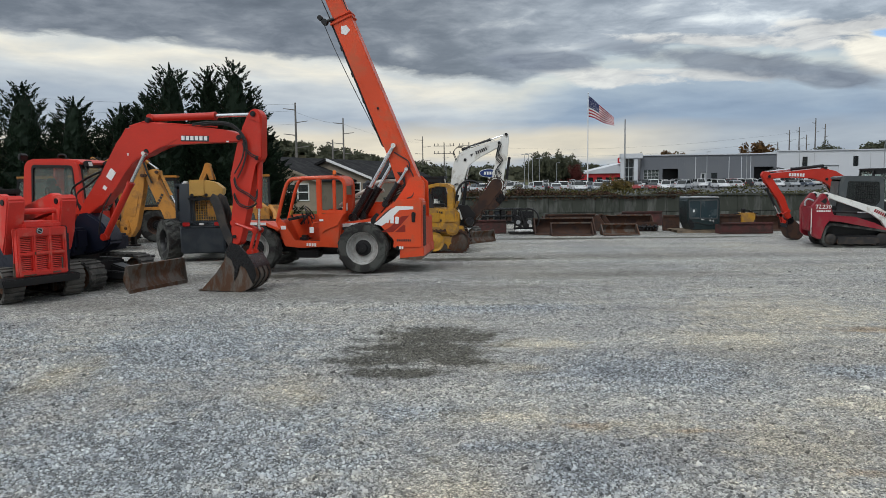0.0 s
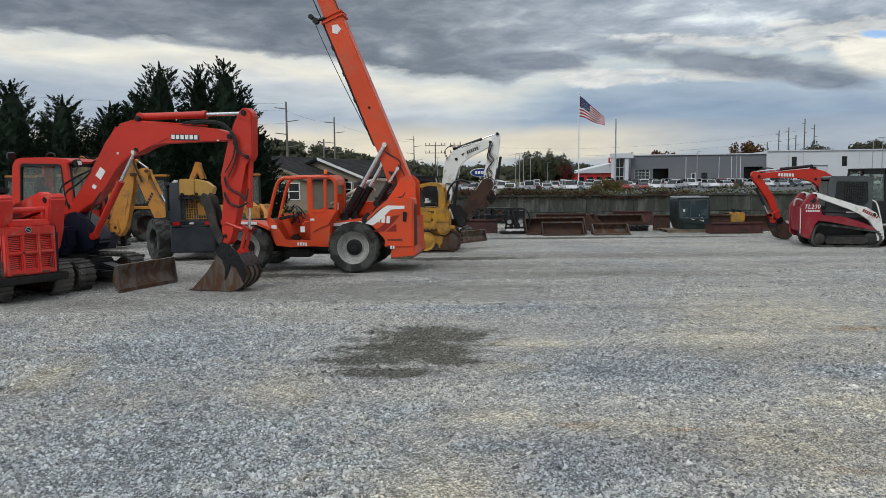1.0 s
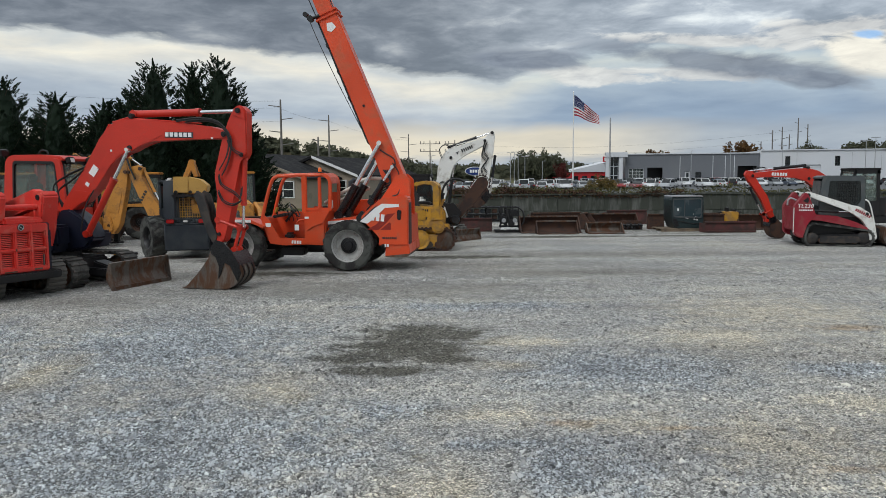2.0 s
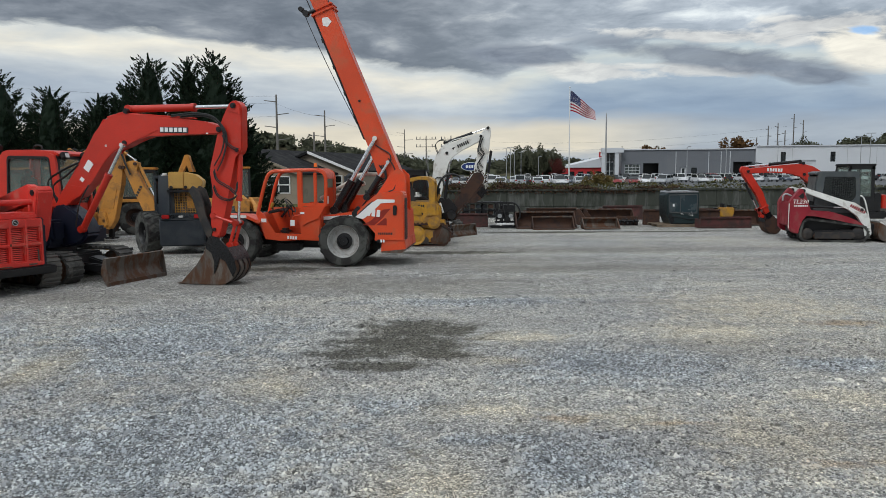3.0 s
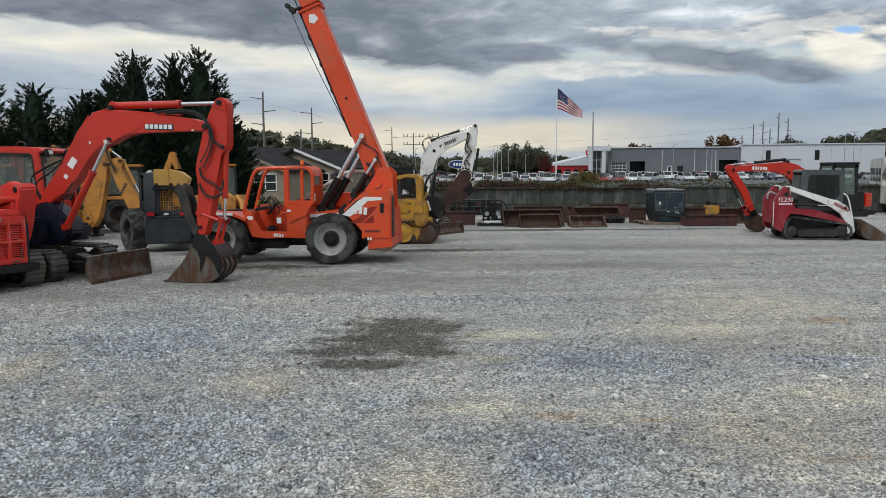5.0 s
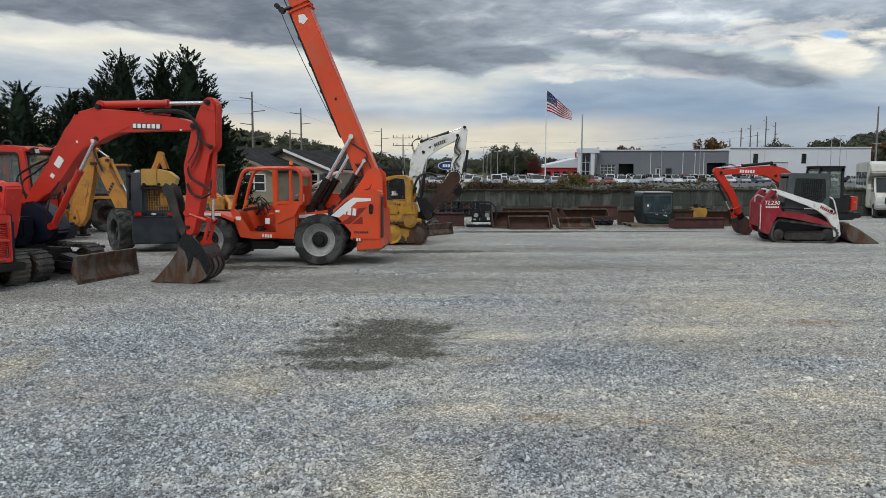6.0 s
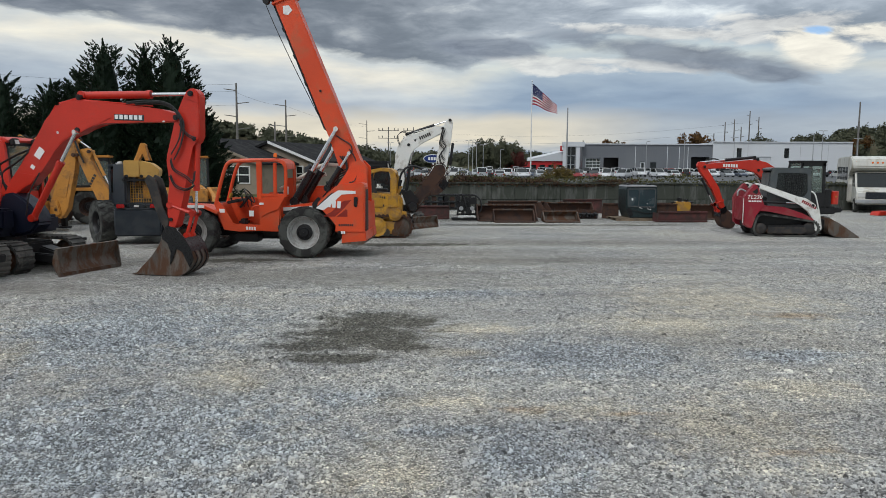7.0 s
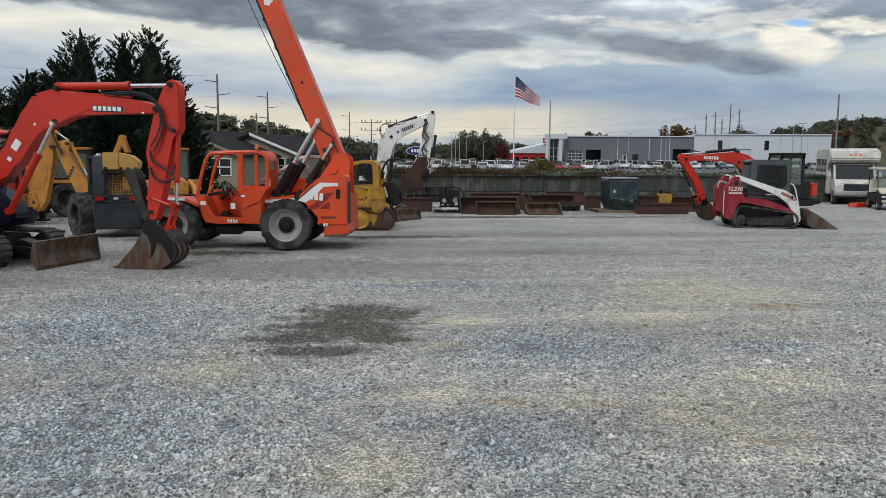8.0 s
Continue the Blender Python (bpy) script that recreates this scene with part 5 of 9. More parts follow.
BIG = dict(
    boom_y=-0.20, boom_w=0.30, turn=-6, tracks=(1.28, 0.74, 0.42, 0.62), blade=(2.10, 1.74, 0.56), blade_mat=M_WORNSTEEL,
    boom=[(0.35, 1.39), (0.38, 1.66), (0.53, 1.91), (0.79, 2.17), (1.02, 2.53), (1.37, 3.09), (1.62, 3.34), (1.81, 3.45), (2.17, 3.49), (2.67, 3.43), (3.44, 3.35), (3.95, 3.28), (4.26, 3.19), (4.33, 3.10), (4.26, 3.03), (3.30, 3.03), (2.65, 3.01), (2.45, 2.98), (2.29, 2.90), (2.13, 2.81), (1.91, 2.77), (1.77, 2.68), (1.54, 2.43), (1.24, 2.05), (0.98, 1.78), (0.80, 1.72), (0.65, 1.62), (0.47, 1.36)],
    swing=[(0.18, 0.72), (0.22, 1.25), (0.36, 1.58), (0.62, 1.62), (0.95, 1.42), (1.12, 1.20), (1.16, 0.98), (0.98, 0.80), (0.60, 0.70)],
    dipper=[(4.40, 3.52), (4.46, 3.64), (4.56, 3.69), (4.66, 3.65), (4.73, 3.55), (4.71, 2.74), (4.64, 2.62), (4.54, 2.57), (4.44, 2.07), (4.29, 1.45), (4.20, 1.16), (4.16, 0.98), (4.07, 0.93), (3.97, 0.98), (3.95, 1.11), (3.99, 1.53), (4.06, 1.87), (4.01, 2.28), (3.98, 2.34), (4.03, 2.40), (4.17, 3.04), (4.31, 3.34)],
    pins=[(0.47, 1.50), (2.10, 2.88), (4.24, 3.12), (2.16, 3.53), (4.56, 3.58)],
    links=[(4.02, 1.40, 4.50, 1.24), (4.50, 1.24, 4.36, 0.80)],
    rams=[(2.16, 3.58, 4.56, 3.58, 0.38, 0.074, 0, None), (1.06, 1.10, 2.10, 2.84, 0.34, 0.07, -0.22, None), (4.60, 2.70, 4.52, 1.26, 0.30, 0.058, 0, None)],
    bucket=[(3.33, 0.02), (3.64, 0.015), (4.06, 0.012), (4.28, 0.02), (4.46, 0.11), (4.57, 0.24), (4.61, 0.36), (4.53, 0.56), (4.40, 0.76)], lip=[(4.22, 0.90), (4.05, 0.90), (3.94, 0.80), (3.88, 0.64), (3.70, 0.40)], bucket_w=0.60, bucket_mat=M_WORNSTEEL,
    ears=[(3.95, 0.74), (3.95, 0.86), (4.05, 1.01), (4.22, 0.97), (4.42, 0.78), (4.55, 0.56), (4.60, 0.36), (4.52, 0.18), (4.44, 0.34), (4.36, 0.50), (4.24, 0.56), (4.16, 0.34), (4.10, 0.24), (4.12, 0.48), (4.06, 0.66)],
    cab=None,
    house=[("house", (-0.50, 0.1, 0.90), (2.1, 1.9, 0.36), M_NAVY, 0.06, "dark blue lower body panels"), ("engine_cover", (-0.70, -0.42, 1.34), (1.30, 0.80, 0.56), M_RED, 0.10, ""), ("fuel_tank", (0.06, -0.46, 1.50), (0.42, 0.62, 0.34), M_RED, 0.10, ""), ("counterweight", (-1.52, 0.05, 1.15), (0.35, 1.8, 0.7), M_RED, 0.12, ""), ("tool_box", (0.34, -0.62, 1.08), (0.62, 0.36, 0.44), M_NAVY, 0.05, "")],
    hoses=[[(3.20, 0, 3.39), (3.70, 0, 3.42), (4.12, 0, 3.34), (4.34, 0, 3.05), (4.30, 0, 2.70), (4.12, 0, 2.40)], [(3.40, 0, 3.37), (3.92, 0, 3.38), (4.24, 0, 3.24), (4.40, 0, 2.95), (4.32, 0, 2.56), (4.18, 0, 2.30)], [(4.32, 0, 3.0), (4.40, 0, 2.84), (4.52, 0, 2.74), (4.64, 0, 2.70)], [(4.10, 0, 2.30), (4.16, 0, 2.10), (4.40, 0, 1.96), (4.56, 0, 1.85), (4.60, 0, 2.05)], [(4.08, 0, 1.98), (4.18, 0, 1.78), (4.40, 0, 1.70), (4.58, 0, 1.78)], [(0.40, 0.1, 1.52), (0.34, 0.0, 1.96), (0.66, 0.02, 2.20), (0.95, 0.04, 2.42)], [(0.42, 0.1, 1.62), (0.22, 0.0, 2.05), (0.56, 0.0, 2.30), (0.98, 0.04, 2.48)], [(1.02, -0.22, 1.15), (1.2, -0.3, 1.62), (1.42, -0.28, 2.0)]],
    lines=[(0.84, 2.28, 1.60, 3.38), (2.0, 3.50, 3.70, 3.35), (1.68, 3.42, 2.1, 3.52)])
digger_red, boom, dip = excavator(pose(-8.34, 17.0, 0, 0, 0, -14) @ Matrix.Scale(1.03, 4), "red-orange crawler excavator with its bucket resting on the gravel", M_RED, M_NAVY, BIG)
round_cab(digger_red, M_RED)
bm = B()
box(bm, (3.24, -0.354, 3.125), (0.64, 0.008, 0.115), 0, (0, 2, 0))
part("name_panel", bm, M_SLATE, boom, "dark outline behind the maker's name")
name_bars(6, 0.62, 0.085, M_DECAL, boom, pose(3.23, -0.362, 3.13, 0, 2, 0))
# raised doubler plates round the boom's knee and the dipper's head
for name, line, owner in (("knee_plate", [(1.30, 2.46), (1.52, 2.74), (1.86, 3.00), (2.30, 3.12), (2.86, 3.13), (2.60, 3.02), (2.45, 2.985), (2.29, 2.905), (2.13, 2.815), (1.91, 2.775), (1.77, 2.685), (1.54, 2.435)], boom), ("foot_plate", [(0.40, 1.48), (0.56, 1.86), (0.74, 2.02), (1.14, 1.97), (0.98, 1.79), (0.80, 1.725), (0.65, 1.625), (0.48, 1.40)], boom)):
    bm = B()
    prism(bm, line, -0.362, -0.340, 0.004)
    part(name, bm, M_RED, owner)
bm = B()
prism(bm, [(4.42, 3.50), (4.47, 3.62), (4.56, 3.665), (4.65, 3.63), (4.70, 3.52), (4.70, 3.40)], -0.345, -0.055, 0.006)
part("head_plate", bm, M_RED, dip)
for x, z in ((4.56, 3.58), (4.60, 2.70), (4.05, 1.12)):
    bm = B()
    rod(bm, (x, -0.36, z), (x, -0.32, z), 0.035, n=10)
    part("pin_cap", bm, M_BLACK, dip)
THUMB = [(3.96, 0.90), (3.83, 1.11), (3.68, 1.51), (3.60, 1.78), (3.52, 1.92), (3.59, 2.0), (3.74, 1.92), (3.82, 1.66), (3.87, 1.40), (4.01, 1.11)]
bm = B()
for y in (-0.33, -0.07):
    prism(bm, THUMB, y - 0.02, y + 0.02, 0.006)
shell(bm, [THUMB[k] for k in (0, 1, 2, 3, 4)], -0.35, -0.05, 0.025)
part("thumb", bm, M_THUMB, dip, "dark worn hydraulic thumb folded back")
for k in range(3):  # ribs down the back of the bucket
    bm = B()
    shell(bm, curve_pts([(4.30, 0.03), (4.47, 0.12), (4.58, 0.25), (4.62, 0.37), (4.54, 0.56), (4.41, 0.76)], 3), -0.42 + 0.20 * k, -0.38 + 0.20 * k, -0.012)
    part("bucket_rib", bm, M_GLOSSBLACK, dip)
for c, size, turn in (((1.22, -0.358, 2.42), (0.22, 0.008, 0.15), -53), ((1.05, -0.358, 2.14), (0.08, 0.008, 0.09), -53), ((1.66, -0.358, 2.83), (0.05, 0.008, 0.05), 0)):
    bm = B()
    box(bm, c, size, 0, (0, turn, 0))
    part("warning_label", bm, M_DECAL, boom, "white warning label")
bm = B()
box(bm, (3.98, -0.36, 3.045), (0.05, 0.02, 0.03), 0.005)
part("reflector", bm, M_DECAL, boom)
for (x, y, z, turn) in ((-1.34, 0.02, 2.84, 160), (0.24, 0.16, 2.66, 0), (0.24, 0.80, 2.66, 0)):
    m = pose(x, y, z, 0, 0, turn)
    bm = B()
    box(bm, (0, 0, 0), (0.12, 0.18, 0.14), 0.02, (0, -15, 0))
    rod(bm, (0, 0, -0.12), (0, 0, -0.04), 0.015)
    bm.transform(m)
    lamp = part("work_lamp", bm, M_BLACK, digger_red)
    bm = B()
    box(bm, (0.062, 0, 0), (0.008, 0.12, 0.09), 0, (0, -15, 0))
    bm.transform(m)
    part("lens", bm, M_LENS_CLEAR, lamp)
bm = B()
pipe(bm, [(-0.50, 0.1, 2.77), (-0.45, 0.1, 2.87), (-0.30, 0.1, 2.87), (-0.25, 0.1, 2.77)], 0.018)
part("grab_handle", bm, M_BLACK, digger_red)
bm = B()
pipe(bm, [(-0.95, -0.45, 1.60), (-0.80, -0.50, 1.74), (-0.5, -0.5, 1.76), (-0.3, -0.45, 1.64)], 0.03)
part("engine_hose", bm, M_HOSE, digger_red)

WHITE_DIGGER = dict(
    boom_y=0.0, boom_w=0.26, turn=-34, tracks=(1.12, 0.66, 0.36, 0.52), blade=(1.62, 1.75, 0.42), blade_mat=M_WORNSTEEL,
    boom=[(0.12, 1.25), (0.23, 2.01), (0.28, 2.34), (0.30, 2.66), (0.41, 3.00), (0.56, 3.21), (0.80, 3.36), (1.31, 3.52), (1.94, 3.70), (2.10, 3.73), (2.18, 3.66), (2.13, 3.55), (2.00, 3.43), (1.31, 3.09), (0.98, 2.88), (0.85, 2.67), (0.76, 2.32), (0.62, 1.69), (0.50, 1.20)],
    swing=[(0.0, 0.62), (0.02, 1.1), (0.22, 1.42), (0.7, 1.36), (0.82, 1.0), (0.7, 0.62)],
    dipper=[(2.06, 3.72), (2.20, 3.92), (2.30, 3.99), (2.38, 3.96), (2.42, 3.80), (2.36, 3.23), (2.28, 2.72), (2.18, 2.10), (2.08, 1.72), (1.97, 1.66), (1.88, 1.72), (1.79, 2.00), (1.81, 2.52), (1.92, 2.93), (1.98, 3.50)],
    pins=[(0.40, 1.35), (0.80, 3.02), (2.06, 3.62), (2.32, 3.92)],
    links=[(1.98, 1.98, 2.26, 1.82), (2.26, 1.82, 2.12, 1.52)],
    rams=[(0.72, 3.40, 2.32, 3.94, 0.36, 0.055, 0, M_BLACK), (0.66, 1.05, 0.92, 2.84, 0.3, 0.055, 0, M_BLACK), (2.42, 3.05, 2.26, 1.86, 0.35, 0.05, 0, M_BLACK)],
    bucket=[(1.32, 1.74), (1.34, 1.48), (1.42, 1.28), (1.62, 1.18), (1.88, 1.20), (2.08, 1.36), (2.14, 1.62)], lip=[(2.00, 1.82), (1.78, 1.76), (1.54, 1.66)], bucket_w=0.6, bucket_mat=M_RUST,
    ears=[(1.86, 1.86), (2.1, 1.96), (2.28, 1.62), (2.1, 1.36), (1.95, 1.5)],
    cab=(-0.98, 0.16, 0.0, 0.86, 0.86, 2.34), cab_paint=M_BLACK, sill=0.34, pillar=0.08, pane=M_DARKGLASS,
    house=[("house", (-0.35, 0.0, 0.74), (1.7, 1.6, 0.26), M_BLACK, 0.05, ""), ("engine_cover", (-0.72, -0.36, 1.22), (1.1, 0.75, 0.72), M_WHITE, 0.08, "white engine side panels"), ("counterweight", (-1.28, 0, 1.1), (0.34, 1.55, 0.7), M_WHITE, 0.12, ""), ("side_vent", (-0.42, -0.74, 1.18), (0.24, 0.02, 0.34), M_BLACK, 0.0, "")],
    hoses=[[(0.46, 0, 3.0), (0.36, 0.05, 3.3), (0.55, 0.05, 3.48), (0.80, 0, 3.42)], [(2.05, 0, 3.60), (1.98, 0, 3.3), (1.94, 0, 3.05), (2.10, 0, 2.85), (1.92, 0, 2.6), (2.0, 0, 2.3), (2.10, 0, 2.2)], [(2.12, 0, 3.55), (2.02, 0, 3.2), (2.16, 0, 2.95), (1.98, 0, 2.7), (2.12, 0, 2.45)], [(0.3, 0, 1.9), (0.4, 0, 2.1), (0.62, 0, 2.05), (0.66, 0, 1.8)]],
    lines=[(0.6, 3.28, 1.0, 3.46), (1.0, 3.48, 1.9, 3.72)])
digger_white, boom, dip = excavator(pose(0.08, 28.0, 0, 0, 0, -8), "white crawler excavator with a raised arm and rusty bucket", M_WHITE, M_BLACK, WHITE_DIGGER)
name_bars(6, 0.46, 0.12, M_DECAL_BLACK, boom, pose(1.40, -0.136, 3.34, 0, -22, 0))
bm = B()
prism(bm, [(0.98, 3.20), (1.10, 3.25), (1.05, 3.13)], -0.14, -0.131)
part("emblem", bm, M_DECAL_BLACK, boom)

SMALL = dict(
    boom_y=-0.1, boom_w=0.24, turn=0, tracks=(1.0, 0.62, 0.34, 0.5), blade=(1.45, 1.6, 0.36),
    boom=[(0.32, 1.05), (0.45, 1.8), (0.85, 2.3), (1.35, 2.60), (1.75, 2.70), (2.1, 2.69), (3.1, 2.60), (3.95, 2.52), (4.05, 2.42), (3.98, 2.33), (3.0, 2.37), (2.2, 2.35), (1.75, 2.20), (1.30, 1.84), (0.9, 1.15)],
    swing=[(0.1, 0.6), (0.1, 1.0), (0.35, 1.3), (0.85, 1.25), (0.98, 0.95), (0.85, 0.6)],
    dipper=[(3.86, 2.60), (4.08, 2.62), (4.16, 2.48), (4.02, 2.2), (3.50, 1.55), (3.20, 0.85), (3.06, 0.74), (2.96, 0.84), (3.26, 1.64), (3.74, 2.30)],
    pins=[(0.6, 1.25), (1.7, 2.3), (3.88, 2.42), (1.75, 2.72)],
    links=[(3.1, 1.1, 3.4, 0.95), (3.4, 0.95, 3.25, 0.7)],
    rams=[(1.85, 2.80, 3.98, 2.60, 0.45, 0.055, 0, M_BLACK), (0.95, 0.98, 1.85, 2.2, 0.4, 0.055, 0, M_BLACK), (3.92, 1.95, 3.42, 0.98, 0.35, 0.048, 0, M_BLACK)],
    bucket=[(2.60, 0.48), (2.58, 0.24), (2.70, 0.05), (2.93, 0.03), (3.14, 0.18), (3.22, 0.48), (3.14, 0.72)], lip=[(2.98, 0.80), (2.80, 0.64)], bucket_w=0.52, bucket_mat=M_RUST,
    ears=[(2.96, 0.72), (3.02, 0.90), (3.22, 0.78), (3.2, 0.60), (3.04, 0.62)],
    cab=(-0.60, 0.56, -0.15, 0.82, 0.92, 2.60), cab_paint=M_BLACK, sill=0.32, pillar=0.09, pane=M_GLASS, seat=False,
    house=[("house", (-0.35, 0, 0.76), (1.6, 1.5, 0.3), M_BLACK, 0.05, ""), ("tail_panel", (-1.2, 0.0, 0.78), (0.5, 1.4, 0.2), M_BLACK, 0.05, "")],
    hoses=[[(3.0, 0, 2.62), (3.5, 0, 2.72), (3.95, 0, 2.4), (3.8, 0, 2.0)], [(1.0, 0, 1.3), (1.35, 0, 1.7), (1.55, 0, 2.1)]],
    lines=[(0.9, 2.36, 1.7, 2.72), (2.0, 2.74, 3.6, 2.58)])
digger_small, boom, dip = excavator(pose(15.32, 26.75, 0, 0, 0, 180) @ Matrix.Scale(0.94, 4), "smaller red-orange crawler excavator with a black cab", M_RED, M_BLACK, SMALL)
name_bars(6, 0.62, 0.12, M_DECAL, boom, pose(2.85, 0.028, 2.47, 0, 2, 180))
for name, line, z0, z1, paint, label in (
        ("counterweight", [(-0.99, -0.72), (-1.16, -0.70), (-1.30, -0.60), (-1.42, -0.36), (-1.46, 0.0), (-1.42, 0.36), (-1.30, 0.60), (-1.16, 0.70), (-0.99, 0.72)], 1.00, 1.50, M_RED, "rounded red-orange counterweight"),
        ("engine_bay", [(-0.62, -0.70), (-0.98, -0.70), (-0.98, 0.70), (-0.62, 0.70)], 0.86, 1.58, M_BLACK, "")):
    bm = B()
    prism(bm, [(x, -y) for x, y in rounded(line, 0.12)], z0, z1, 0.05)
    bm.transform(Matrix.Rotation(math.pi / 2, 4, "X"))
    part(name, bm, paint, digger_small, label, smooth=50)
bm = B()
box(bm, (-1.12, 0.71, 1.30), (0.08, 0.03, 0.06), 0.01)
part("side_marker", bm, M_AMBER, digger_small)


# ---- telescopic handler ----
def telehandler():
    th = thing("telehandler", pose(-1.85, 19.5, 0, 0, 0, 173) @ Matrix.Scale(1.02, 4), "orange telescopic handler with a raised boom and open cab", "telehandler")
    for x, z in ((0.0, 0.62), (2.70, 0.62)):
        for side in (-1, 1):
            wheel(th, (x, side * 1.0, z), 0.62, 0.40, 0.40, side, 20, turn=(0 if x == 0 else -5), tread=0.034)
    bm = B()
    box(bm, (1.3, 0, 0.60), (3.4, 0.75, 0.28), 0.03)
    for x in (0.0, 2.70):
        rod(bm, (x, -0.9, 0.61), (x, 0.9, 0.61), 0.13)
        box(bm, (x, 0, 0.6), (0.42, 0.5, 0.4), 0.06)
    box(bm, (1.5, 0.55, 0.44), (0.6, 0.35, 0.2), 0.03)
    box(bm, (1.15, -0.5, 0.44), (0.9, 0.4, 0.24), 0.03)
    part("chassis", bm, M_BLACK, th)
    bm = B()
    prism(bm, [(0.56, 0.84), (0.60, 1.22), (-0.24, 1.32), (-0.34, 1.20), (-0.2, 1.18), (0.35, 1.14), (0.48, 0.92)], -0.62, 0.82, 0.02)
    part("cowl", bm, M_ORANGE, th)
    bm = B()
    prism(bm, [(2.0, 0.70), (2.02, 1.12), (2.40, 1.20), (3.10, 1.14), (3.18, 0.95), (3.0, 0.72)], -0.65, 0.65, 0.03)
    part("frame", bm, M_ORANGE, th, "orange main frame")
    bm = B()
    prism(bm, [(2.05, 1.10), (2.4, 1.26), (3.0, 1.28), (3.24, 1.12), (3.24, 1.06), (2.9, 1.20), (2.4, 1.19), (2.08, 1.04)], 0.55, 1.18, 0.01)
    part("front_fender", bm, M_ORANGE, th)
    for line, y in (([(0.56, 1.12), (-0.22, 1.17), (-0.24, 1.25), (0.56, 1.20)], 0.82), ([(2.38, 1.19), (3.0, 1.20), (3.0, 1.27), (2.38, 1.255)], 1.18)):
        bm = B()
        prism(bm, line, y, y + 0.006)
        part("white_stripe", bm, M_DECAL, th)
    bm = B()
    prism(bm, [(0.56, 1.04), (-0.18, 1.09), (-0.22, 1.168), (0.56, 1.118)], 0.82, 0.826)
    part("black_stripe", bm, M_DECAL_BLACK, th)
    bm = B()
    prism(bm, [(-0.20, 1.06), (-0.16, 1.30), (-0.30, 1.46), (-0.36, 1.40), (-0.34, 1.20)], 0.74, 0.90, 0.01)
    part("mud_flap", bm, M_BLACK, th)
    # rear body round the engine bay
    bm = B()
    prism(bm, [(-0.72, 0.62), (-0.78, 0.80), (-0.58, 1.04), (-0.32, 1.22), (-0.30, 1.32), (-0.72, 1.70), (-0.88, 1.78), (-1.40, 1.82), (-1.46, 1.74), (-1.45, 0.62)], 0.40, 1.0, 0.025)
    prism(bm, [(-0.72, 0.62), (-0.78, 0.80), (-0.58, 1.04), (-0.32, 1.22), (-0.6, 1.3), (-1.42, 1.34), (-1.45, 0.62)], -0.95, 0.38, 0.025)
    rear = part("engine_bay", bm, M_ORANGE, th, "orange rear body panels")
    bm = B()
    prism(bm, [(-0.88, 0.34), (-0.90, 0.64), (-1.47, 0.66), (-1.49, 0.42), (-1.40, 0.33)], -0.88, 0.97, 0.02)
    part("counterweight", bm, M_ORANGE, rear, "scuffed orange counterweight")
    bm = B()
    prism(bm, [(-0.885, 0.335), (-0.89, 0.365), (-1.48, 0.42), (-1.495, 0.415), (-1.40, 0.325)], -0.885, 0.975, 0.0)
    part("scuffed_edge", bm, M_WORNSTEEL, rear, "bare scraped lower edge")
    bm = B()
    louvres(bm, (-1.462, 0.66, 1.14), 0.34, 0.95, 15)
    box(bm, (-1.456, 0.66, 1.14), (0.014, 0.40, 1.02))
    part("rear_grille", bm, M_REDRUST, rear)
    bm = B()
    prism(bm, [(-0.46, 1.15), (-0.62, 1.26), (-0.90, 1.53), (-1.24, 1.55), (-1.24, 1.62), (-0.82, 1.63), (-0.66, 1.53), (-0.36, 1.27), (-0.27, 1.20)], 1.0, 1.006)
    part("white_graphic", bm, M_DECAL, rear)
    name_bars(3, 0.36, 0.17, M_DECAL, rear, pose(-0.72, 1.008, 1.30, 0, -6, 0))
    bm = B()
    prism(bm, [(-0.26, 1.18), (-0.36, 1.30), (-0.60, 1.52), (-0.72, 1.60), (-0.60, 1.45), (-0.36, 1.24)], 1.0, 1.005)
    part("black_graphic", bm, M_DECAL_BLACK, rear)
    bm = B()
    prism(bm, [(-0.44, 1.0), (-0.66, 1.12), (-0.95, 1.38), (-1.14, 1.40), (-0.92, 1.16), (-0.74, 1.0)], 0.998, 1.003)
    prism(bm, [(-0.78, 1.0), (-1.0, 1.18), (-1.04, 1.16), (-1.04, 1.0)], 0.998, 1.003)
    part("side_vent", bm, M_DEEPRED, rear, "dark red perforated vent")
    name_bars(8, 0.36, 0.05, M_DECAL_BLACK, rear, pose(-1.0, 1.003, 0.80), "serial_marking")
    name_bars(2, 0.12, 0.07, M_DECAL, rear, pose(-0.93, 1.003, 0.62), "size_marking")
    bm = B()
    box(bm, (-1.24, 1.01, 1.36), (0.09, 0.03, 0.24), 0.015)
    box(bm, (-1.27, 1.02, 1.42), (0.05, 0.04, 0.1), 0.01)
    part("door_latch", bm, M_BLACK, rear)
    bm = B()
    rod(bm, (-0.84, 0.98, 0.62), (-0.84, 1.015, 0.62), 0.04)
    part("fuel_cap", bm, M_BLACK, rear)
    # open cab: lower tub, slim posts, rounded roof
    y0, y1 = 0.14, 1.0
    bm = B()
    for y in (y0, y1):
        prism(bm, [(1.97, 0.66), (2.20, 1.30), (2.10, 1.36), (1.92, 1.18), (1.74, 0.80), (1.06, 0.79), (1.04, 0.64), (1.60, 0.62)], y - 0.03, y + 0.03, 0.012)
        prism(bm, [(1.08, 0.64), (1.10, 1.44), (0.46, 1.50), (0.60, 1.22), (0.62, 0.62)], y - 0.03, y + 0.03, 0.012)
    prism(bm, [(1.10, 1.40), (0.46, 1.46), (0.62, 1.16), (0.86, 1.10), (1.02, 0.98)], y1 + 0.02, y1 + 0.06, 0.012)
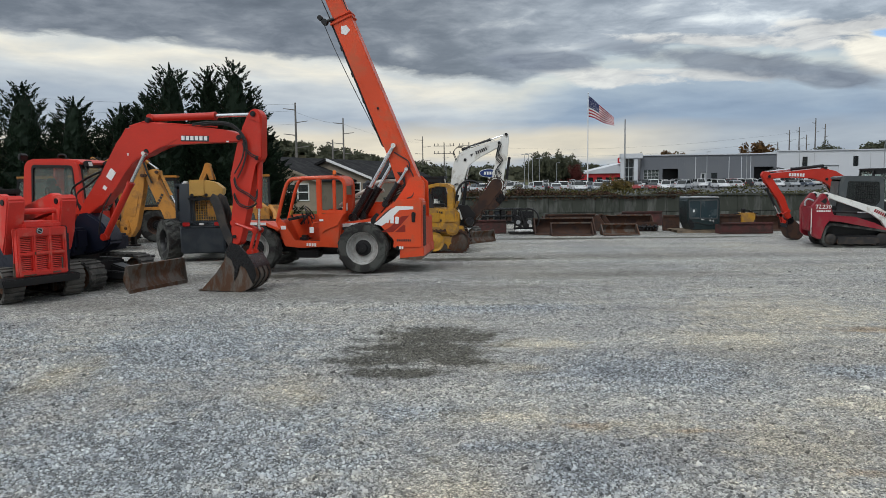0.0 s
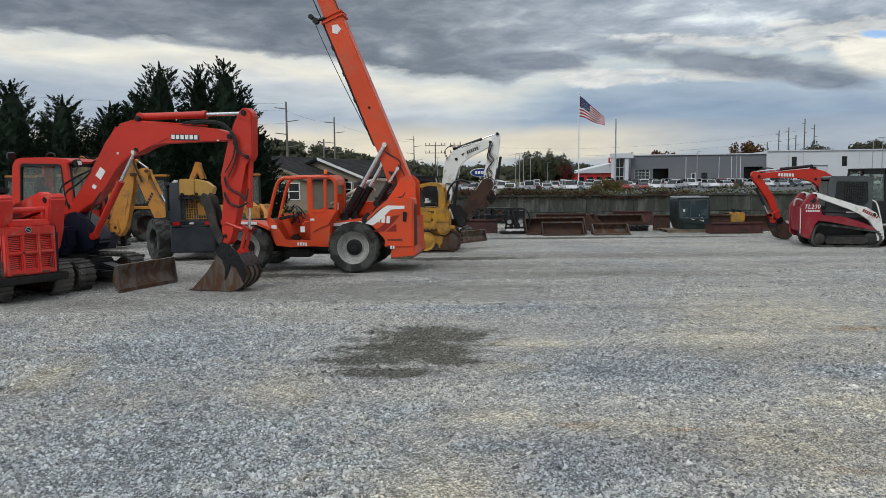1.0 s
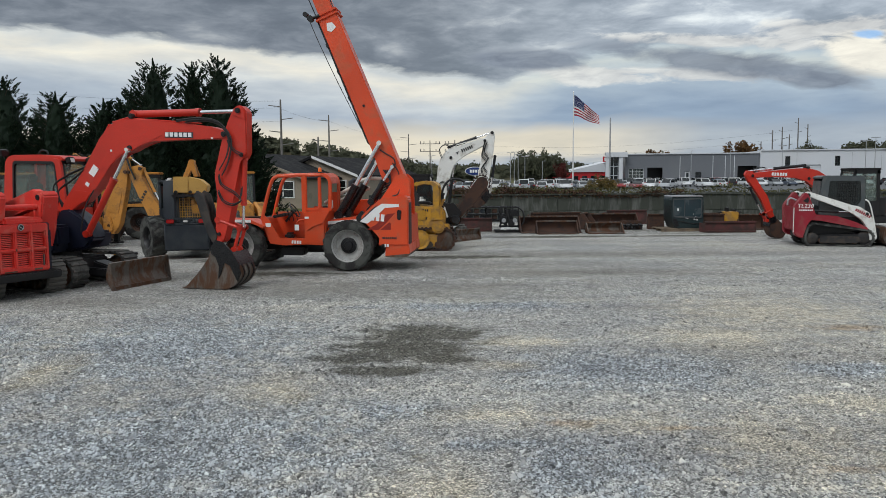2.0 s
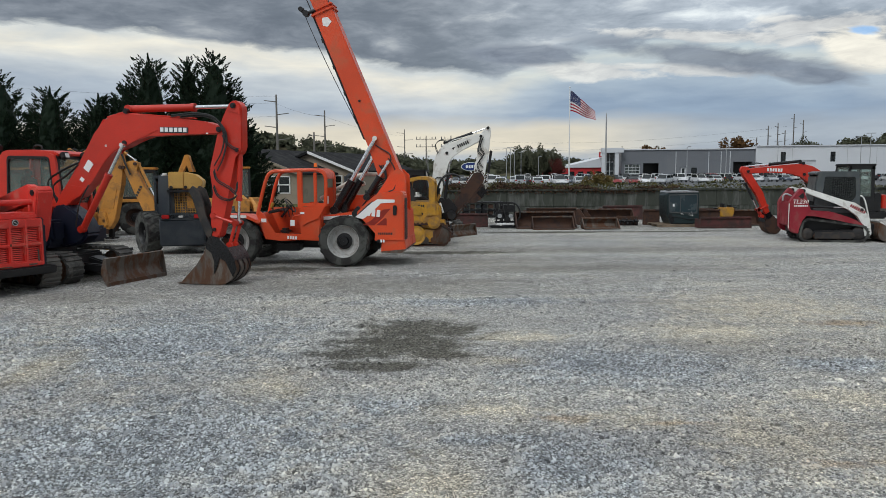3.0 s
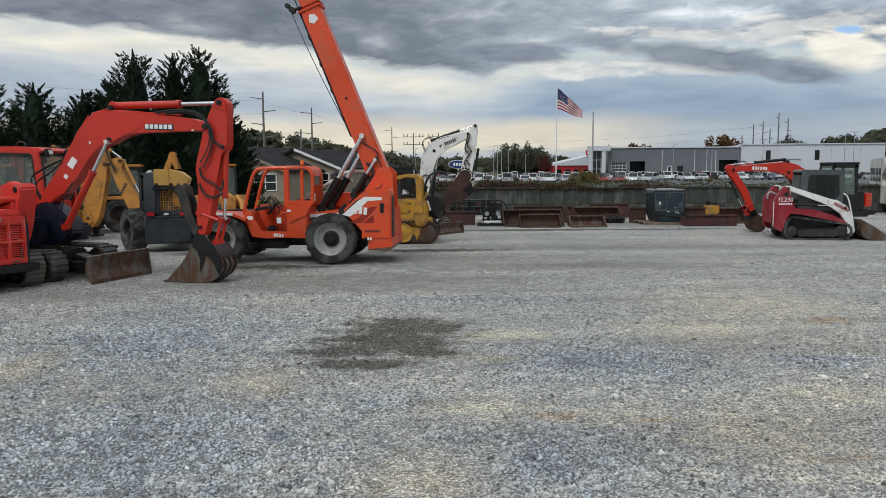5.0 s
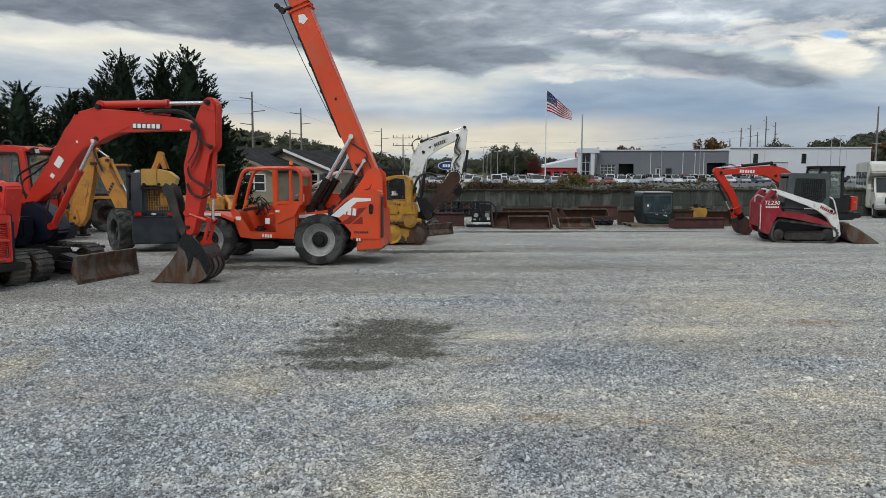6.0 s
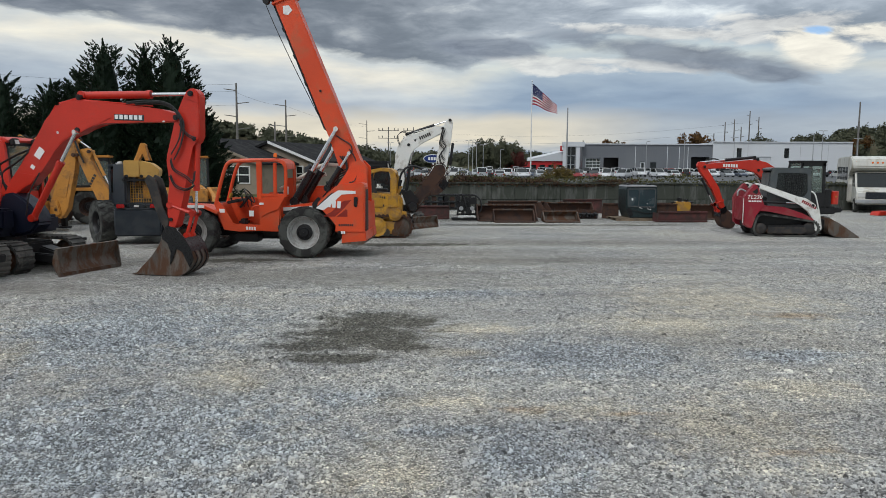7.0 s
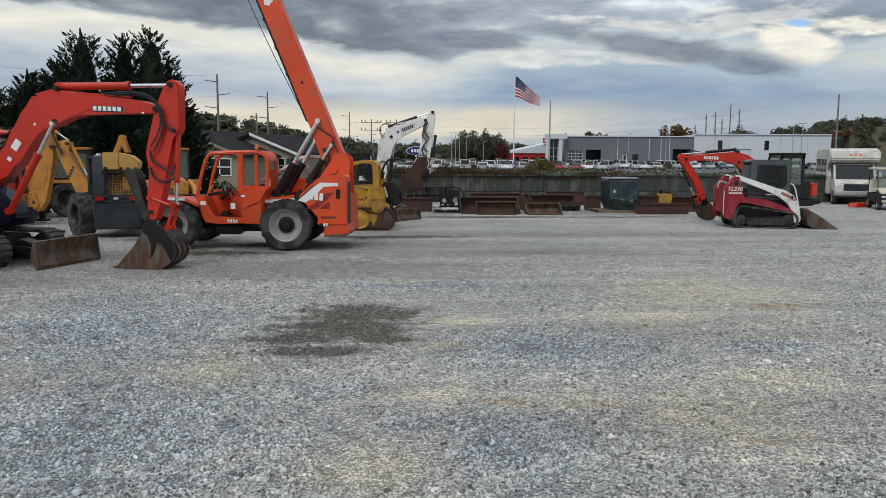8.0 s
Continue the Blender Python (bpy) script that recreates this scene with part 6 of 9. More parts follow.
    box(bm, (1.30, 0.57, 0.68), (1.3, 0.84, 0.06))
    box(bm, (0.60, 0.57, 1.05), (0.05, 0.84, 0.8))
    box(bm, (1.35, y0 + 0.02, 1.05), (1.35, 0.05, 0.72))
    prism(bm, [(1.90, 0.70), (2.15, 1.28), (2.10, 1.30), (1.84, 0.72)], y0, y1, 0.01)
    tub = part("cab_tub", bm, M_ORANGE, th, "orange cab tub with a wide step opening")
    bm = B()
    r = 0.045
    for y in (y0, y1):
        pipe(bm, [(2.16, y, 1.26), (2.02, y, 1.80), (1.90, y, 2.16), (1.80, y, 2.28), (1.62, y, 2.32), (0.9, y, 2.34), (0.58, y, 2.32), (0.46, y, 2.22), (0.44, y, 1.95), (0.46, y, 1.46)], r, 8)
        box(bm, (0.78, y, 1.50), (0.62, 0.06, 0.08), 0.015)
        if y == y1:
            box(bm, (1.08, y, 1.88), (0.13, 0.07, 0.96), 0.015)
            box(bm, (0.70, y, 1.88), (0.08, 0.06, 0.80), 0.015)
    part("cab_frame", bm, M_ORANGE, th, "orange roll-over posts")
    bm = B()
    prism(bm, [(1.84, 2.27), (1.72, 2.35), (0.58, 2.38), (0.44, 2.27), (0.42, 2.12), (0.46, 2.12), (0.50, 2.24), (0.62, 2.33), (1.70, 2.30)], y0 - 0.04, y1 + 0.04, 0.012)
    part("cab_roof", bm, M_ORANGE, th)
    bm = B()
    prism(bm, [(0.62, 1.5), (0.62, 1.80), (0.46, 1.80), (0.46, 1.5)], y0, y0 + 0.03)
    box(bm, (0.56, y0, 1.70), (0.22, 0.04, 0.40), 0.01)
    part("far_panel", bm, M_ORANGE, th)
    bm = B()
    box(bm, (0.84, 0.57, 1.12), (0.42, 0.46, 0.11), 0.04)
    box(bm, (0.68, 0.57, 1.36), (0.10, 0.44, 0.42), 0.04)
    part("seat", bm, M_SEAT, tub)
    bm = B()
    box(bm, (0.90, 0.62, 0.88), (0.34, 0.40, 0.36), 0.02)
    part("seat_base", bm, M_ORANGE, tub)
    bm = B()
    q = pose(1.46, 0.57, 1.46, 0, -55, 0)
    pipe(bm, [(q @ Vector((0.19 * math.cos(a), 0.19 * math.sin(a), 0)))[:] for a in [2 * math.pi * k / 16 for k in range(17)]], 0.016, 6, 2)
    rod(bm, (1.46, 0.57, 1.46), (1.70, 0.57, 1.18), 0.03)
    for a in (0.6, 2.7, 4.8):
        rod(bm, (1.46, 0.57, 1.46), q @ Vector((0.19 * math.cos(a), 0.19 * math.sin(a), 0)), 0.01, n=6)
    part("steering_wheel", bm, M_BLACK, tub)
    bm = B()
    box(bm, (1.78, 0.57, 1.34), (0.30, 0.70, 0.07), 0.02, (0, 12, 0))
    for k in range(3):
        rod(bm, (1.52 - 0.1 * k, 0.82, 1.2), (1.55 - 0.1 * k, 0.86, 1.44), 0.012, n=6)
        rod(bm, (1.555 - 0.1 * k, 0.862, 1.43), (1.56 - 0.1 * k, 0.87, 1.49), 0.024, n=8)
    part("dashboard", bm, M_BLACK, tub)
    bm = B()
    box(bm, (1.86, 0.78, 1.48), (0.05, 0.14, 0.13), 0.01, (0, -20, 0))
    part("gauge_plate", bm, M_YELLOW, tub)
    bm = B()
    pipe(bm, [(1.30, 0.96, 1.02), (1.28, 0.96, 1.20), (1.16, 0.96, 1.24), (1.06, 0.96, 1.24)], 0.018, 6)
    part("grab_handle", bm, M_ORANGE, tub)
    bm = B()
    box(bm, (1.62, 0.5, 0.82), (0.22, 0.3, 0.16), 0.05)
    part("pedal_box", bm, M_BLACK, tub)
    for c, size in (((2.0, 1.035, 1.12), (0.13, 0.006, 0.09)), ((1.28, 1.035, 1.06), (0.11, 0.006, 0.14)), ((1.02, 1.07, 1.30), (0.10, 0.006, 0.05))):
        bm = B()
        box(bm, c, size)
        part("warning_label", bm, M_DECAL, tub, "small white warning label")
    name_bars(4, 0.26, 0.08, M_DECAL, tub, pose(1.30, 1.036, 0.70, 0, -3, 0), "unit_marking")
    bm = B()
    rod(bm, (0.80, 0.57, 2.36), (0.80, 0.57, 2.41), 0.055)
    base = part("beacon_base", bm, M_BLACK, th)
    bm = B()
    lathe(bm, (0, 0, 0), [(0.045, 0), (0.045, 0.08), (0.03, 0.105), (0.002, 0.11)], 16)
    bm.transform(pose(0.80, 0.57, 2.41, 90, 0, 0))
    part("beacon_lens", bm, M_LENS_AMBER, base)
    bm = B()
    box(bm, (0.52, 0.62, 1.60), (0.02, 0.34, 0.20), 0.02)
    part("plastic_sheet", bm, M_DECAL, th, "pale plastic sheet at the rear of the cab")
    # boom tower, boom and rams
    for y in (-0.33, 0.33):
        bm = B()
        prism(bm, [(-0.36, 1.28), (-0.66, 1.70), (-0.88, 1.98), (-1.05, 2.30), (-1.26, 2.36), (-1.42, 2.20), (-1.44, 1.30)], y - 0.035, y + 0.035, 0.012)
        tower = part("boom_tower", bm, M_ORANGE, th)
    bm = B()
    rod(bm, (-1.20, -0.34, 2.08), (-1.20, 0.34, 2.08), 0.06)
    part("boom_pivot", bm, M_BLACK, tower)
    bo = Matrix.Translation((-1.0, 0.0, 2.2)) @ Matrix.Rotation(math.atan2(0.38, 0.925), 4, "Y")
    bm = B()
    prism(bm, [(-0.28, -0.10), (-0.28, 4.44), (0.21, 4.44), (0.21, 0.30), (0.28, 0.06), (0.26, -0.26), (0.0, -0.20)], -0.25, 0.25, 0.02)
    for z in (4.44, 4.34):
        box(bm, (-0.03, 0, z), (0.60, 0.58, 0.05), 0.01)
    prism(bm, [(-0.22, -0.08), (-0.22, 0.95), (0.0, 1.15), (0.21, 1.05), (0.27, 0.06), (0.24, -0.24)], 0.25, 0.275, 0.008)
    bm.transform(bo)
    boom = part("boom", bm, M_ORANGE, th, "orange box boom raised steeply")
    bm = B()
    box(bm, (-0.04, 0, 5.9), (0.40, 0.38, 3.1), 0.02)
    bm.transform(bo)
    inner = part("inner_boom", bm, M_ORANGE, boom)
    bm = B()
    box(bm, (-0.04, 0, 8.0), (0.32, 0.30, 1.4), 0.02)
    box(bm, (0.2, 0, 8.85), (0.55, 0.34, 0.4), 0.04)
    bm.transform(bo)
    part("boom_head", bm, M_BLACK, inner)
    bm = B()
    prism(bm, [(0.21, 1.0), (0.21, 4.35), (0.265, 4.35), (0.28, 1.1)], -0.05, 0.17, 0.01)
    for z in (1.6, 2.3, 3.0, 3.7):
        box(bm, (0.25, 0.19, z), (0.06, 0.04, 0.10))
    rod(bm, (0.36, 0.22, 4.44), (0.36, 0.38, 4.44), 0.075)
    rod(bm, (0.43, 0.22, 4.58), (0.43, 0.38, 4.58), 0.06)
    rod(bm, (0.36, 0.3, 4.44), (0.12, 0.25, 4.44), 0.04)
    bm.transform(bo)
    part("hose_carrier", bm, M_BLACK, boom)
    bm = B()
    pipe(bm, [(bo @ Vector(p))[:] for p in ((0.40, 0.3, 4.54), (0.40, 0.3, 3.9), (0.35, 0.3, 2.8), (0.27, 0.2, 1.5))], 0.010, 6)
    pipe(bm, [(bo @ Vector(p))[:] for p in ((0.24, 0.1, 4.4), (0.26, 0.1, 5.6), (0.23, 0.1, 7.2))], 0.014, 6)
    pipe(bm, [(bo @ Vector(p))[:] for p in ((-0.26, 0.2, 4.4), (-0.26, 0.2, 5.6), (-0.22, 0.15, 7.2))], 0.014, 6)
    part("cable", bm, M_HOSE, boom)
    bm = B()
    prism(bm, [(-0.14, 4.02), (-0.10, 4.16), (0.04, 4.20), (0.10, 4.02), (0.0, 3.95)], 0.25, 0.256)
    bm.transform(bo)
    part("angle_indicator", bm, M_DECAL, boom, "white boom angle dial")
    bm = B()
    rod(bm, (-0.02, 0.24, 1.98), (-0.02, 0.268, 1.98), 0.03)
    bm.transform(bo)
    part("pin_cover", bm, M_BLACK, boom)
    ram(th, (0.39, 0.34, 1.33), (-0.66, 0.32, 3.11), 0.58, 0.098, M_GLOSSBLACK)
    ram(th, (0.20, 0.10, 1.37), (-0.56, 0.10, 2.64), 0.44, 0.098, M_GLOSSBLACK)
    ram(th, (-0.44, 0.36, 1.66), (-0.98, 0.34, 2.52), 0.40, 0.075, M_GLOSSBLACK)
    for line, r in (([(0.85, -0.05, 1.62), (0.42, 0.0, 1.86), (0.05, 0.0, 2.06), (-0.11, 0.0, 2.18), (-0.37, 0.0, 2.24), (-0.75, 0.0, 2.22)], 0.045), ([(0.82, -0.18, 1.52), (0.37, -0.15, 1.72), (0.0, -0.15, 1.90), (-0.3, -0.15, 2.0)], 0.045), ([(0.70, 0.05, 1.48), (0.35, 0.05, 1.60), (0.1, 0.05, 1.76)], 0.03)):
        bm = B()
        pipe(bm, line, r)
        part("hydraulic_pipe", bm, M_PALEPIPE, th, "pale hydraulic pipe")
    bm = B()
    for k in range(4):
        pipe(bm, [(-0.30 - 0.06 * k, 0.28, 1.44), (-0.46 - 0.08 * k, 0.30, 1.62), (-0.70, 0.30, 1.86 + 0.05 * k), (-0.92, 0.33, 2.02 + 0.05 * k), (-0.90 + 0.05 * k, 0.33, 2.45)], 0.018, 6)
    pipe(bm, [(-0.98, 0.30, 2.62), (-1.12, 0.32, 2.40), (-1.18, 0.34, 2.1), (-1.12, 0.36, 1.86), (-0.98, 0.38, 1.80)], 0.016, 6)
    pipe(bm, [(-0.66, 0.30, 2.95), (-0.82, 0.30, 2.85), (-1.02, 0.32, 2.72), (-1.05, 0.33, 2.55)], 0.016, 6)
    part("hose_bundle", bm, M_HOSE, th)
    bm = B()
    box(bm, (-0.2, -0.55, 1.48), (1.3, 0.5, 0.42), 0.06)
    part("engine_cowl", bm, M_ORANGE, th)
    bm = B()
    rod(bm, (0.24, -0.35, 1.2), (0.24, -0.35, 2.18), 0.06)
    rod(bm, (0.24, -0.35, 2.12), (0.12, -0.35, 2.22), 0.06)
    part("exhaust_stack", bm, M_SLATE, th)


telehandler()


# ---- compact track loaders ----
def loader_cab(tl):
    """Closed cab with a rounded back edge: pressed sides, tinted panes, a side grid and a seat."""
    outer = rounded([(-0.62, 1.0), (0.86, 1.0), (0.86, 1.55), (0.82, 2.36), (-0.50, 2.38)], 0.16)
    hole = [(-0.34, 1.46), (0.62, 1.40), (0.74, 1.55), (0.70, 2.22), (-0.28, 2.24)]
    bm = B()
    box(bm, (0.1, 0, 1.04), (1.4, 0.96, 0.08))
    c = part("cab", bm, M_BLACK, tl, "dark grey enclosed cab with tinted sides")
    for y in (-0.50, 0.50):
        bm = B()
        framed(bm, outer, rounded(hole, 0.06), y - 0.03, y + 0.03)
        side = part("side_frame", bm, M_CABGREY, c)
        bm = B()
        prism(bm, rounded(hole, 0.06), y - 0.006, y + 0.006)
        part("side_window", bm, M_DARKGLASS, side, smooth=0)
        bm = B()
        for k in range(9):
            rod(bm, (-0.02 + 0.07 * k, y * 1.03, 1.50), (0.0 + 0.07 * k, y * 1.03, 2.18), 0.008, n=5)
        for k in range(8):
            rod(bm, (-0.06, y * 1.03, 1.52 + 0.09 * k), (0.62, y * 1.03, 1.52 + 0.09 * k), 0.008, n=5)
        part("side_mesh", bm, M_BLACK, side, "black steel side mesh")
    bm = B()
    prism(bm, [(-0.56, 2.30), (0.84, 2.28), (0.86, 2.36), (0.70, 2.41), (-0.42, 2.42), (-0.56, 2.37)], -0.52, 0.52, 0.02)
    part("roof", bm, M_CABGREY, c)
    bm = B()
    box(bm, (-0.56, 0, 1.62), (0.06, 0.94, 1.24), 0.02, (0, 4, 0))
    part("rear_panel", bm, M_CABGREY, c)
    bm = B()
    box(bm, (0.82, 0, 1.70), (0.02, 0.90, 1.20))
    part("front_door", bm, M_DARKGLASS, c, smooth=0)
    bm = B()
    box(bm, (0.0, 0, 1.42), (0.48, 0.48, 0.14), 0.05)
    box(bm, (-0.22, 0, 1.78), (0.14, 0.46, 0.62), 0.05, (0, -10, 0))
    part("seat", bm, M_SEAT, c)


def track_loader():
    """Maroon and white compact track loader with a closed cab, seen from its right side."""
    tl = thing("track_loader", pose(13.3, 24.3, 0, 0, 0, -12) @ Matrix.Scale(0.937, 4), "maroon and white compact track loader with its bucket lowered", "track loader")
    for side in (-1, 1):
        crawler(tl, [(-0.80, 0.56, 0.25), (0.80, 0.30, 0.30), (-0.84, 0.27, 0.27)], side * 0.66, 0.36, Matrix(), belt=M_RUBBER, frame=M_BLACK, pitch=0.1, thick=0.065, wheels=M_THUMB)
    for side in (-1, 1):
        bm = B()
        prism(bm, [(-0.62, 0.16), (-0.62, 0.34), (0.2, 0.37), (0.62, 0.34), (0.68, 0.20), (0.56, 0.12), (-0.5, 0.12)], side * 0.84 - 0.012, side * 0.84 + 0.012, 0.008)
        part("track_guard", bm, M_THUMB, tl, "dark steel track guard")
    bm = B()
    prism(bm, [(-1.25, 0.30), (-1.30, 1.2), (-0.9, 1.45), (0.95, 1.0), (1.1, 0.4), (0.6, 0.28)], -0.46, 0.46, 0.03)
    part("chassis", bm, M_BLACK, tl)
    for side in (-1, 1):
        y0, y1 = (-0.84, -0.56) if side < 0 else (0.56, 0.84)
        bm = B()
        prism(bm, [(-1.44, 0.42), (-1.47, 1.34), (-1.42, 1.44), (-1.14, 1.84), (-1.02, 1.80), (-0.92, 1.50), (-0.82, 1.14), (-0.70, 1.04), (-0.92, 0.94), (-1.06, 0.74), (-1.12, 0.45), (-1.14, 0.28), (-1.30, 0.30)], y0, y1, 0.025)
        tower = part("rear_tower", bm, M_MAROON, tl, "maroon rear tower")
        bm = B()
        prism(bm, [(-0.96, 0.90), (-0.84, 1.10), (-0.1, 1.04), (0.50, 0.84), (0.86, 0.66), (0.92, 0.56), (0.2, 0.72), (-0.6, 0.88)], y0, y1, 0.015)
        part("fender", bm, M_MAROON, tl)
        bm = B()
        prism(bm, [(-1.12, 1.84), (-1.0, 1.88), (-0.9, 1.82), (0.35, 1.42), (0.62, 1.36), (0.92, 1.16), (1.12, 0.80), (1.20, 0.30), (1.12, 0.20), (0.96, 0.22), (0.92, 0.60), (0.72, 0.92), (0.42, 1.12), (0.10, 1.28), (-1.0, 1.70)], y0 + 0.04, y1 - 0.06, 0.02)
        arm = part("lift_arm", bm, M_WHITE, tl, "white lift arm")
        bm = B()
        rod(bm, (-1.02, y0 + 0.02, 1.76), (-1.02, y1 - 0.04, 1.76), 0.06)
        rod(bm, (0.85, y0 + 0.02, 1.12), (0.85, y1 - 0.04, 1.12), 0.05)
        part("hinge_pin", bm, M_BLACK, arm)
        if side < 0:
            lettering("TL230", 0.20, 0.004, M_DECAL, tower, pose(-1.12, y0 - 0.004, 1.32, 90, 0, 0) @ Matrix(((1, 0.2, 0, 0), (0, 1, 0, 0), (0, 0, 1, 0), (0, 0, 0, 1))))
            name_bars(8, 0.45, 0.05, M_DECAL, tower, pose(-1.10, y0 - 0.004, 1.24), "series_marking")
            name_bars(8, 0.55, 0.10, M_MAROON, arm, pose(0.72, y0 + 0.036, 1.14, 0, 28, 0), "maker_marking")
            # no hole is cut: a black plate paints the shade of an opening
            bm = B()
            prism(bm, [(-1.20, 1.56), (-1.04, 1.70), (-1.00, 1.56), (-1.06, 1.48)], y0 - 0.004, y0)
            part("tower_opening", bm, M_BLACK, tower)
        ram(tl, (-0.95, side * 0.74, 1.22), (0.45, side * 0.74, 1.18), 0.35, 0.045, M_BLACK)
    bm = B()
    box(bm, (-1.40, 0, 0.95), (0.10, 1.1, 0.85), 0.04)
    part("rear_door", bm, M_MAROON, tl)
    bm = B()
    box(bm, (-1.47, -0.80, 0.90), (0.02, 0.06, 0.86), 0.006)
    part("edge_strip", bm, M_WHITE, tl, "pale reflective edge strip")
    c = loader_cab(tl)
    bm = B()
    shell(bm, curve_pts([(2.42, 0.04), (1.9, 0.04), (1.55, 0.10), (1.40, 0.32), (1.46, 0.66)]), -0.86, 0.86, 0.03)
    for side in (-1, 1):
        prism(bm, [(2.42, 0.03), (1.55, 0.05), (1.40, 0.3), (1.45, 0.66), (1.75, 0.5)], side * 0.85 - 0.015, side * 0.85 + 0.015)
    part("bucket", bm, M_WORNSTEEL, tl, "worn rusty loader bucket", smooth=30)
    for side in (-1, 1):
        bm = B()
        pipe(bm, [(0.7, side * 0.47, 1.1), (0.78, side * 0.47, 1.55), (1.0, side * 0.47, 1.50), (1.15, side * 0.47, 1.0), (1.25, side * 0.47, 0.5)], 0.025)
        part("grab_rail", bm, M_WHITE, tl)
    bm = B()
    box(bm, (1.3, 0, 0.42), (0.18, 0.9, 0.4), 0.03)
    part("quick_coupler", bm, M_BLACK, tl)
    bm = B()
    pipe(bm, [(-1.44, 0.2, 1.38), (-1.42, 0.2, 1.56), (-1.32, 0.2, 1.62), (-1.15, 0.2, 1.55)], 0.03)
    part("exhaust_pipe", bm, M_STEEL, tl)


track_loader()


def loader_rear():
    """Red-orange track loader whose louvred rear door faces the yard."""
    tl = thing("track_loader", pose(-8.95, 15.12, 0, 0, 0, 148) @ Matrix.Scale(1.03, 4), "red-orange compact track loader with a louvred rear door", "track loader")
    for side in (-1, 1):
        crawler(tl, [(-0.85, 0.40, 0.26), (0.82, 0.30, 0.29), (-0.80, 0.29, 0.28)], -0.2 + side * 0.60, 0.38, Matrix(), frame=M_BLACK, pitch=0.1)
    bm = B()
    prism(bm, [(-1.12, 0.42), (-1.14, 1.30), (0.9, 1.2), (1.0, 0.5), (0.5, 0.32)], -0.70, 0.32, 0.03)
    part("chassis", bm, M_NAVY, tl, "dark blue chassis")
    bm = B()
    box(bm, (-1.22, 0.02, 0.46), (0.34, 1.5, 0.10), 0.02)
    prism(bm, [(-1.36, 0.36), (-1.36, 0.44), (-1.1, 0.5), (-0.9, 0.5), (-0.9, 0.34)], -0.74, 0.74, 0.02)
    part("rear_bumper", bm, M_BLACK, tl)
    # rear door with recessed louvred openings
    x = -1.26
    w, z0, z1 = 0.96, 0.52, 1.42
    bm = B()
    box(bm, (x + 0.09, -0.05, (z0 + z1) / 2), (0.06, w, z1 - z0), 0.02)
    door = part("rear_door", bm, M_FADEDRED, tl, "scuffed red-orange rear door")
    for yy in (-0.495, -0.20, 0.10, 0.395):
        bm = B()
        box(bm, (x, yy, (z0 + z1) / 2), (0.12, 0.07, z1 - z0), 0.02)
        part("door_stile", bm, M_FADEDRED, door)
    for zz, hh in ((z0 + 0.05, 0.1), (0.94, 0.06), (z1 - 0.08, 0.16)):
        bm = B()
        box(bm, (x, -0.05, zz), (0.118, w, hh), 0.02)
        part("door_rail", bm, M_FADEDRED, door)
    for yy in (-0.347, -0.05, 0.247):
        for zz, n in ((1.12, 9), (0.76, 8)):
            bm = B()
            louvres(bm, (x + 0.02, yy, zz), 0.23, 0.30, n)
            part("louvres", bm, M_FADEDRED, door)
    # black sheet over the solid door paints the shade behind the louvres
    bm = B()
    box(bm, (x + 0.052, -0.05, 0.96), (0.01, w - 0.1, 0.78))
    part("door_recess", bm, M_BLACK, door)
    bm = B()
    rod(bm, (x - 0.07, 0.0, 1.36), (x - 0.05, 0.0, 1.36), 0.062, n=20)
    eb = part("emblem", bm, M_BLACK, door)
    bm = B()
    pipe(bm, [(x - 0.073, 0.052 * math.cos(a), 1.36 + 0.052 * math.sin(a)) for a in [2 * math.pi * k / 14 for k in range(15)]], 0.007, 5, 1)
    box(bm, (x - 0.073, 0, 1.36), (0.008, 0.07, 0.014), 0, (35, 0, 0))
    part("emblem_ring", bm, M_STEEL, eb)
    for c, size in (((x - 0.045, -0.42, 0.72), (0.03, 0.02, 0.22)), ((x - 0.045, 0.50, 0.66), (0.03, 0.03, 0.26)), ((x - 0.062, -0.30, 0.56), (0.012, 0.16, 0.03)), ((x - 0.062, 0.22, 0.545), (0.012, 0.24, 0.025)), ((x - 0.062, 0.10, 0.945), (0.012, 0.03, 0.05))):
        bm = B()
        box(bm, c, size, 0.004)
        part("bare_scuff", bm, M_WORNSTEEL, door, "bare scuffed metal edge")
    for side in (-1, 1):
        bm = B()
        y = -0.2 + side * 0.51
        prism(bm, [(-1.02, 1.30), (-1.18, 1.93), (-1.12, 2.02), (-0.94, 2.02), (-0.84, 1.92), (-0.78, 1.10), (-0.9, 0.9)], y - 0.17, y + 0.17, 0.03)
        tower = part("arm_tower", bm, M_FADEDRED, tl)
        bm = B()
        rod(bm, (-1.02, y - 0.19, 1.90), (-1.02, y + 0.19, 1.90), 0.055)
        part("hinge_pin", bm, M_BLACK, tower)
        bm = B()
        prism(bm, [(-1.0, 1.96), (-0.7, 2.06), (0.9, 1.62), (1.35, 0.9), (1.45, 0.35), (1.25, 0.35), (1.1, 0.9), (0.7, 1.36), (-0.9, 1.74)], y - 0.09, y + 0.09, 0.02)
        part("lift_arm", bm, M_FADEDRED, tl)
        bm = B()
        prism(bm, [(-1.16, 0.5), (-1.2, 1.42), (-0.5, 1.42), (-0.3, 0.95), (-0.9, 0.62)], y - side * 0.13 - 0.05, y - side * 0.13 + 0.05, 0.02)
        part("side_panel", bm, M_NAVY, tl)
    bm = B()
    rod(bm, (-0.95, -0.66, 1.72), (-0.95, 0.28, 1.72), 0.055)
    box(bm, (-0.85, -0.15, 1.46), (0.7, 0.75, 0.14), 0.04)
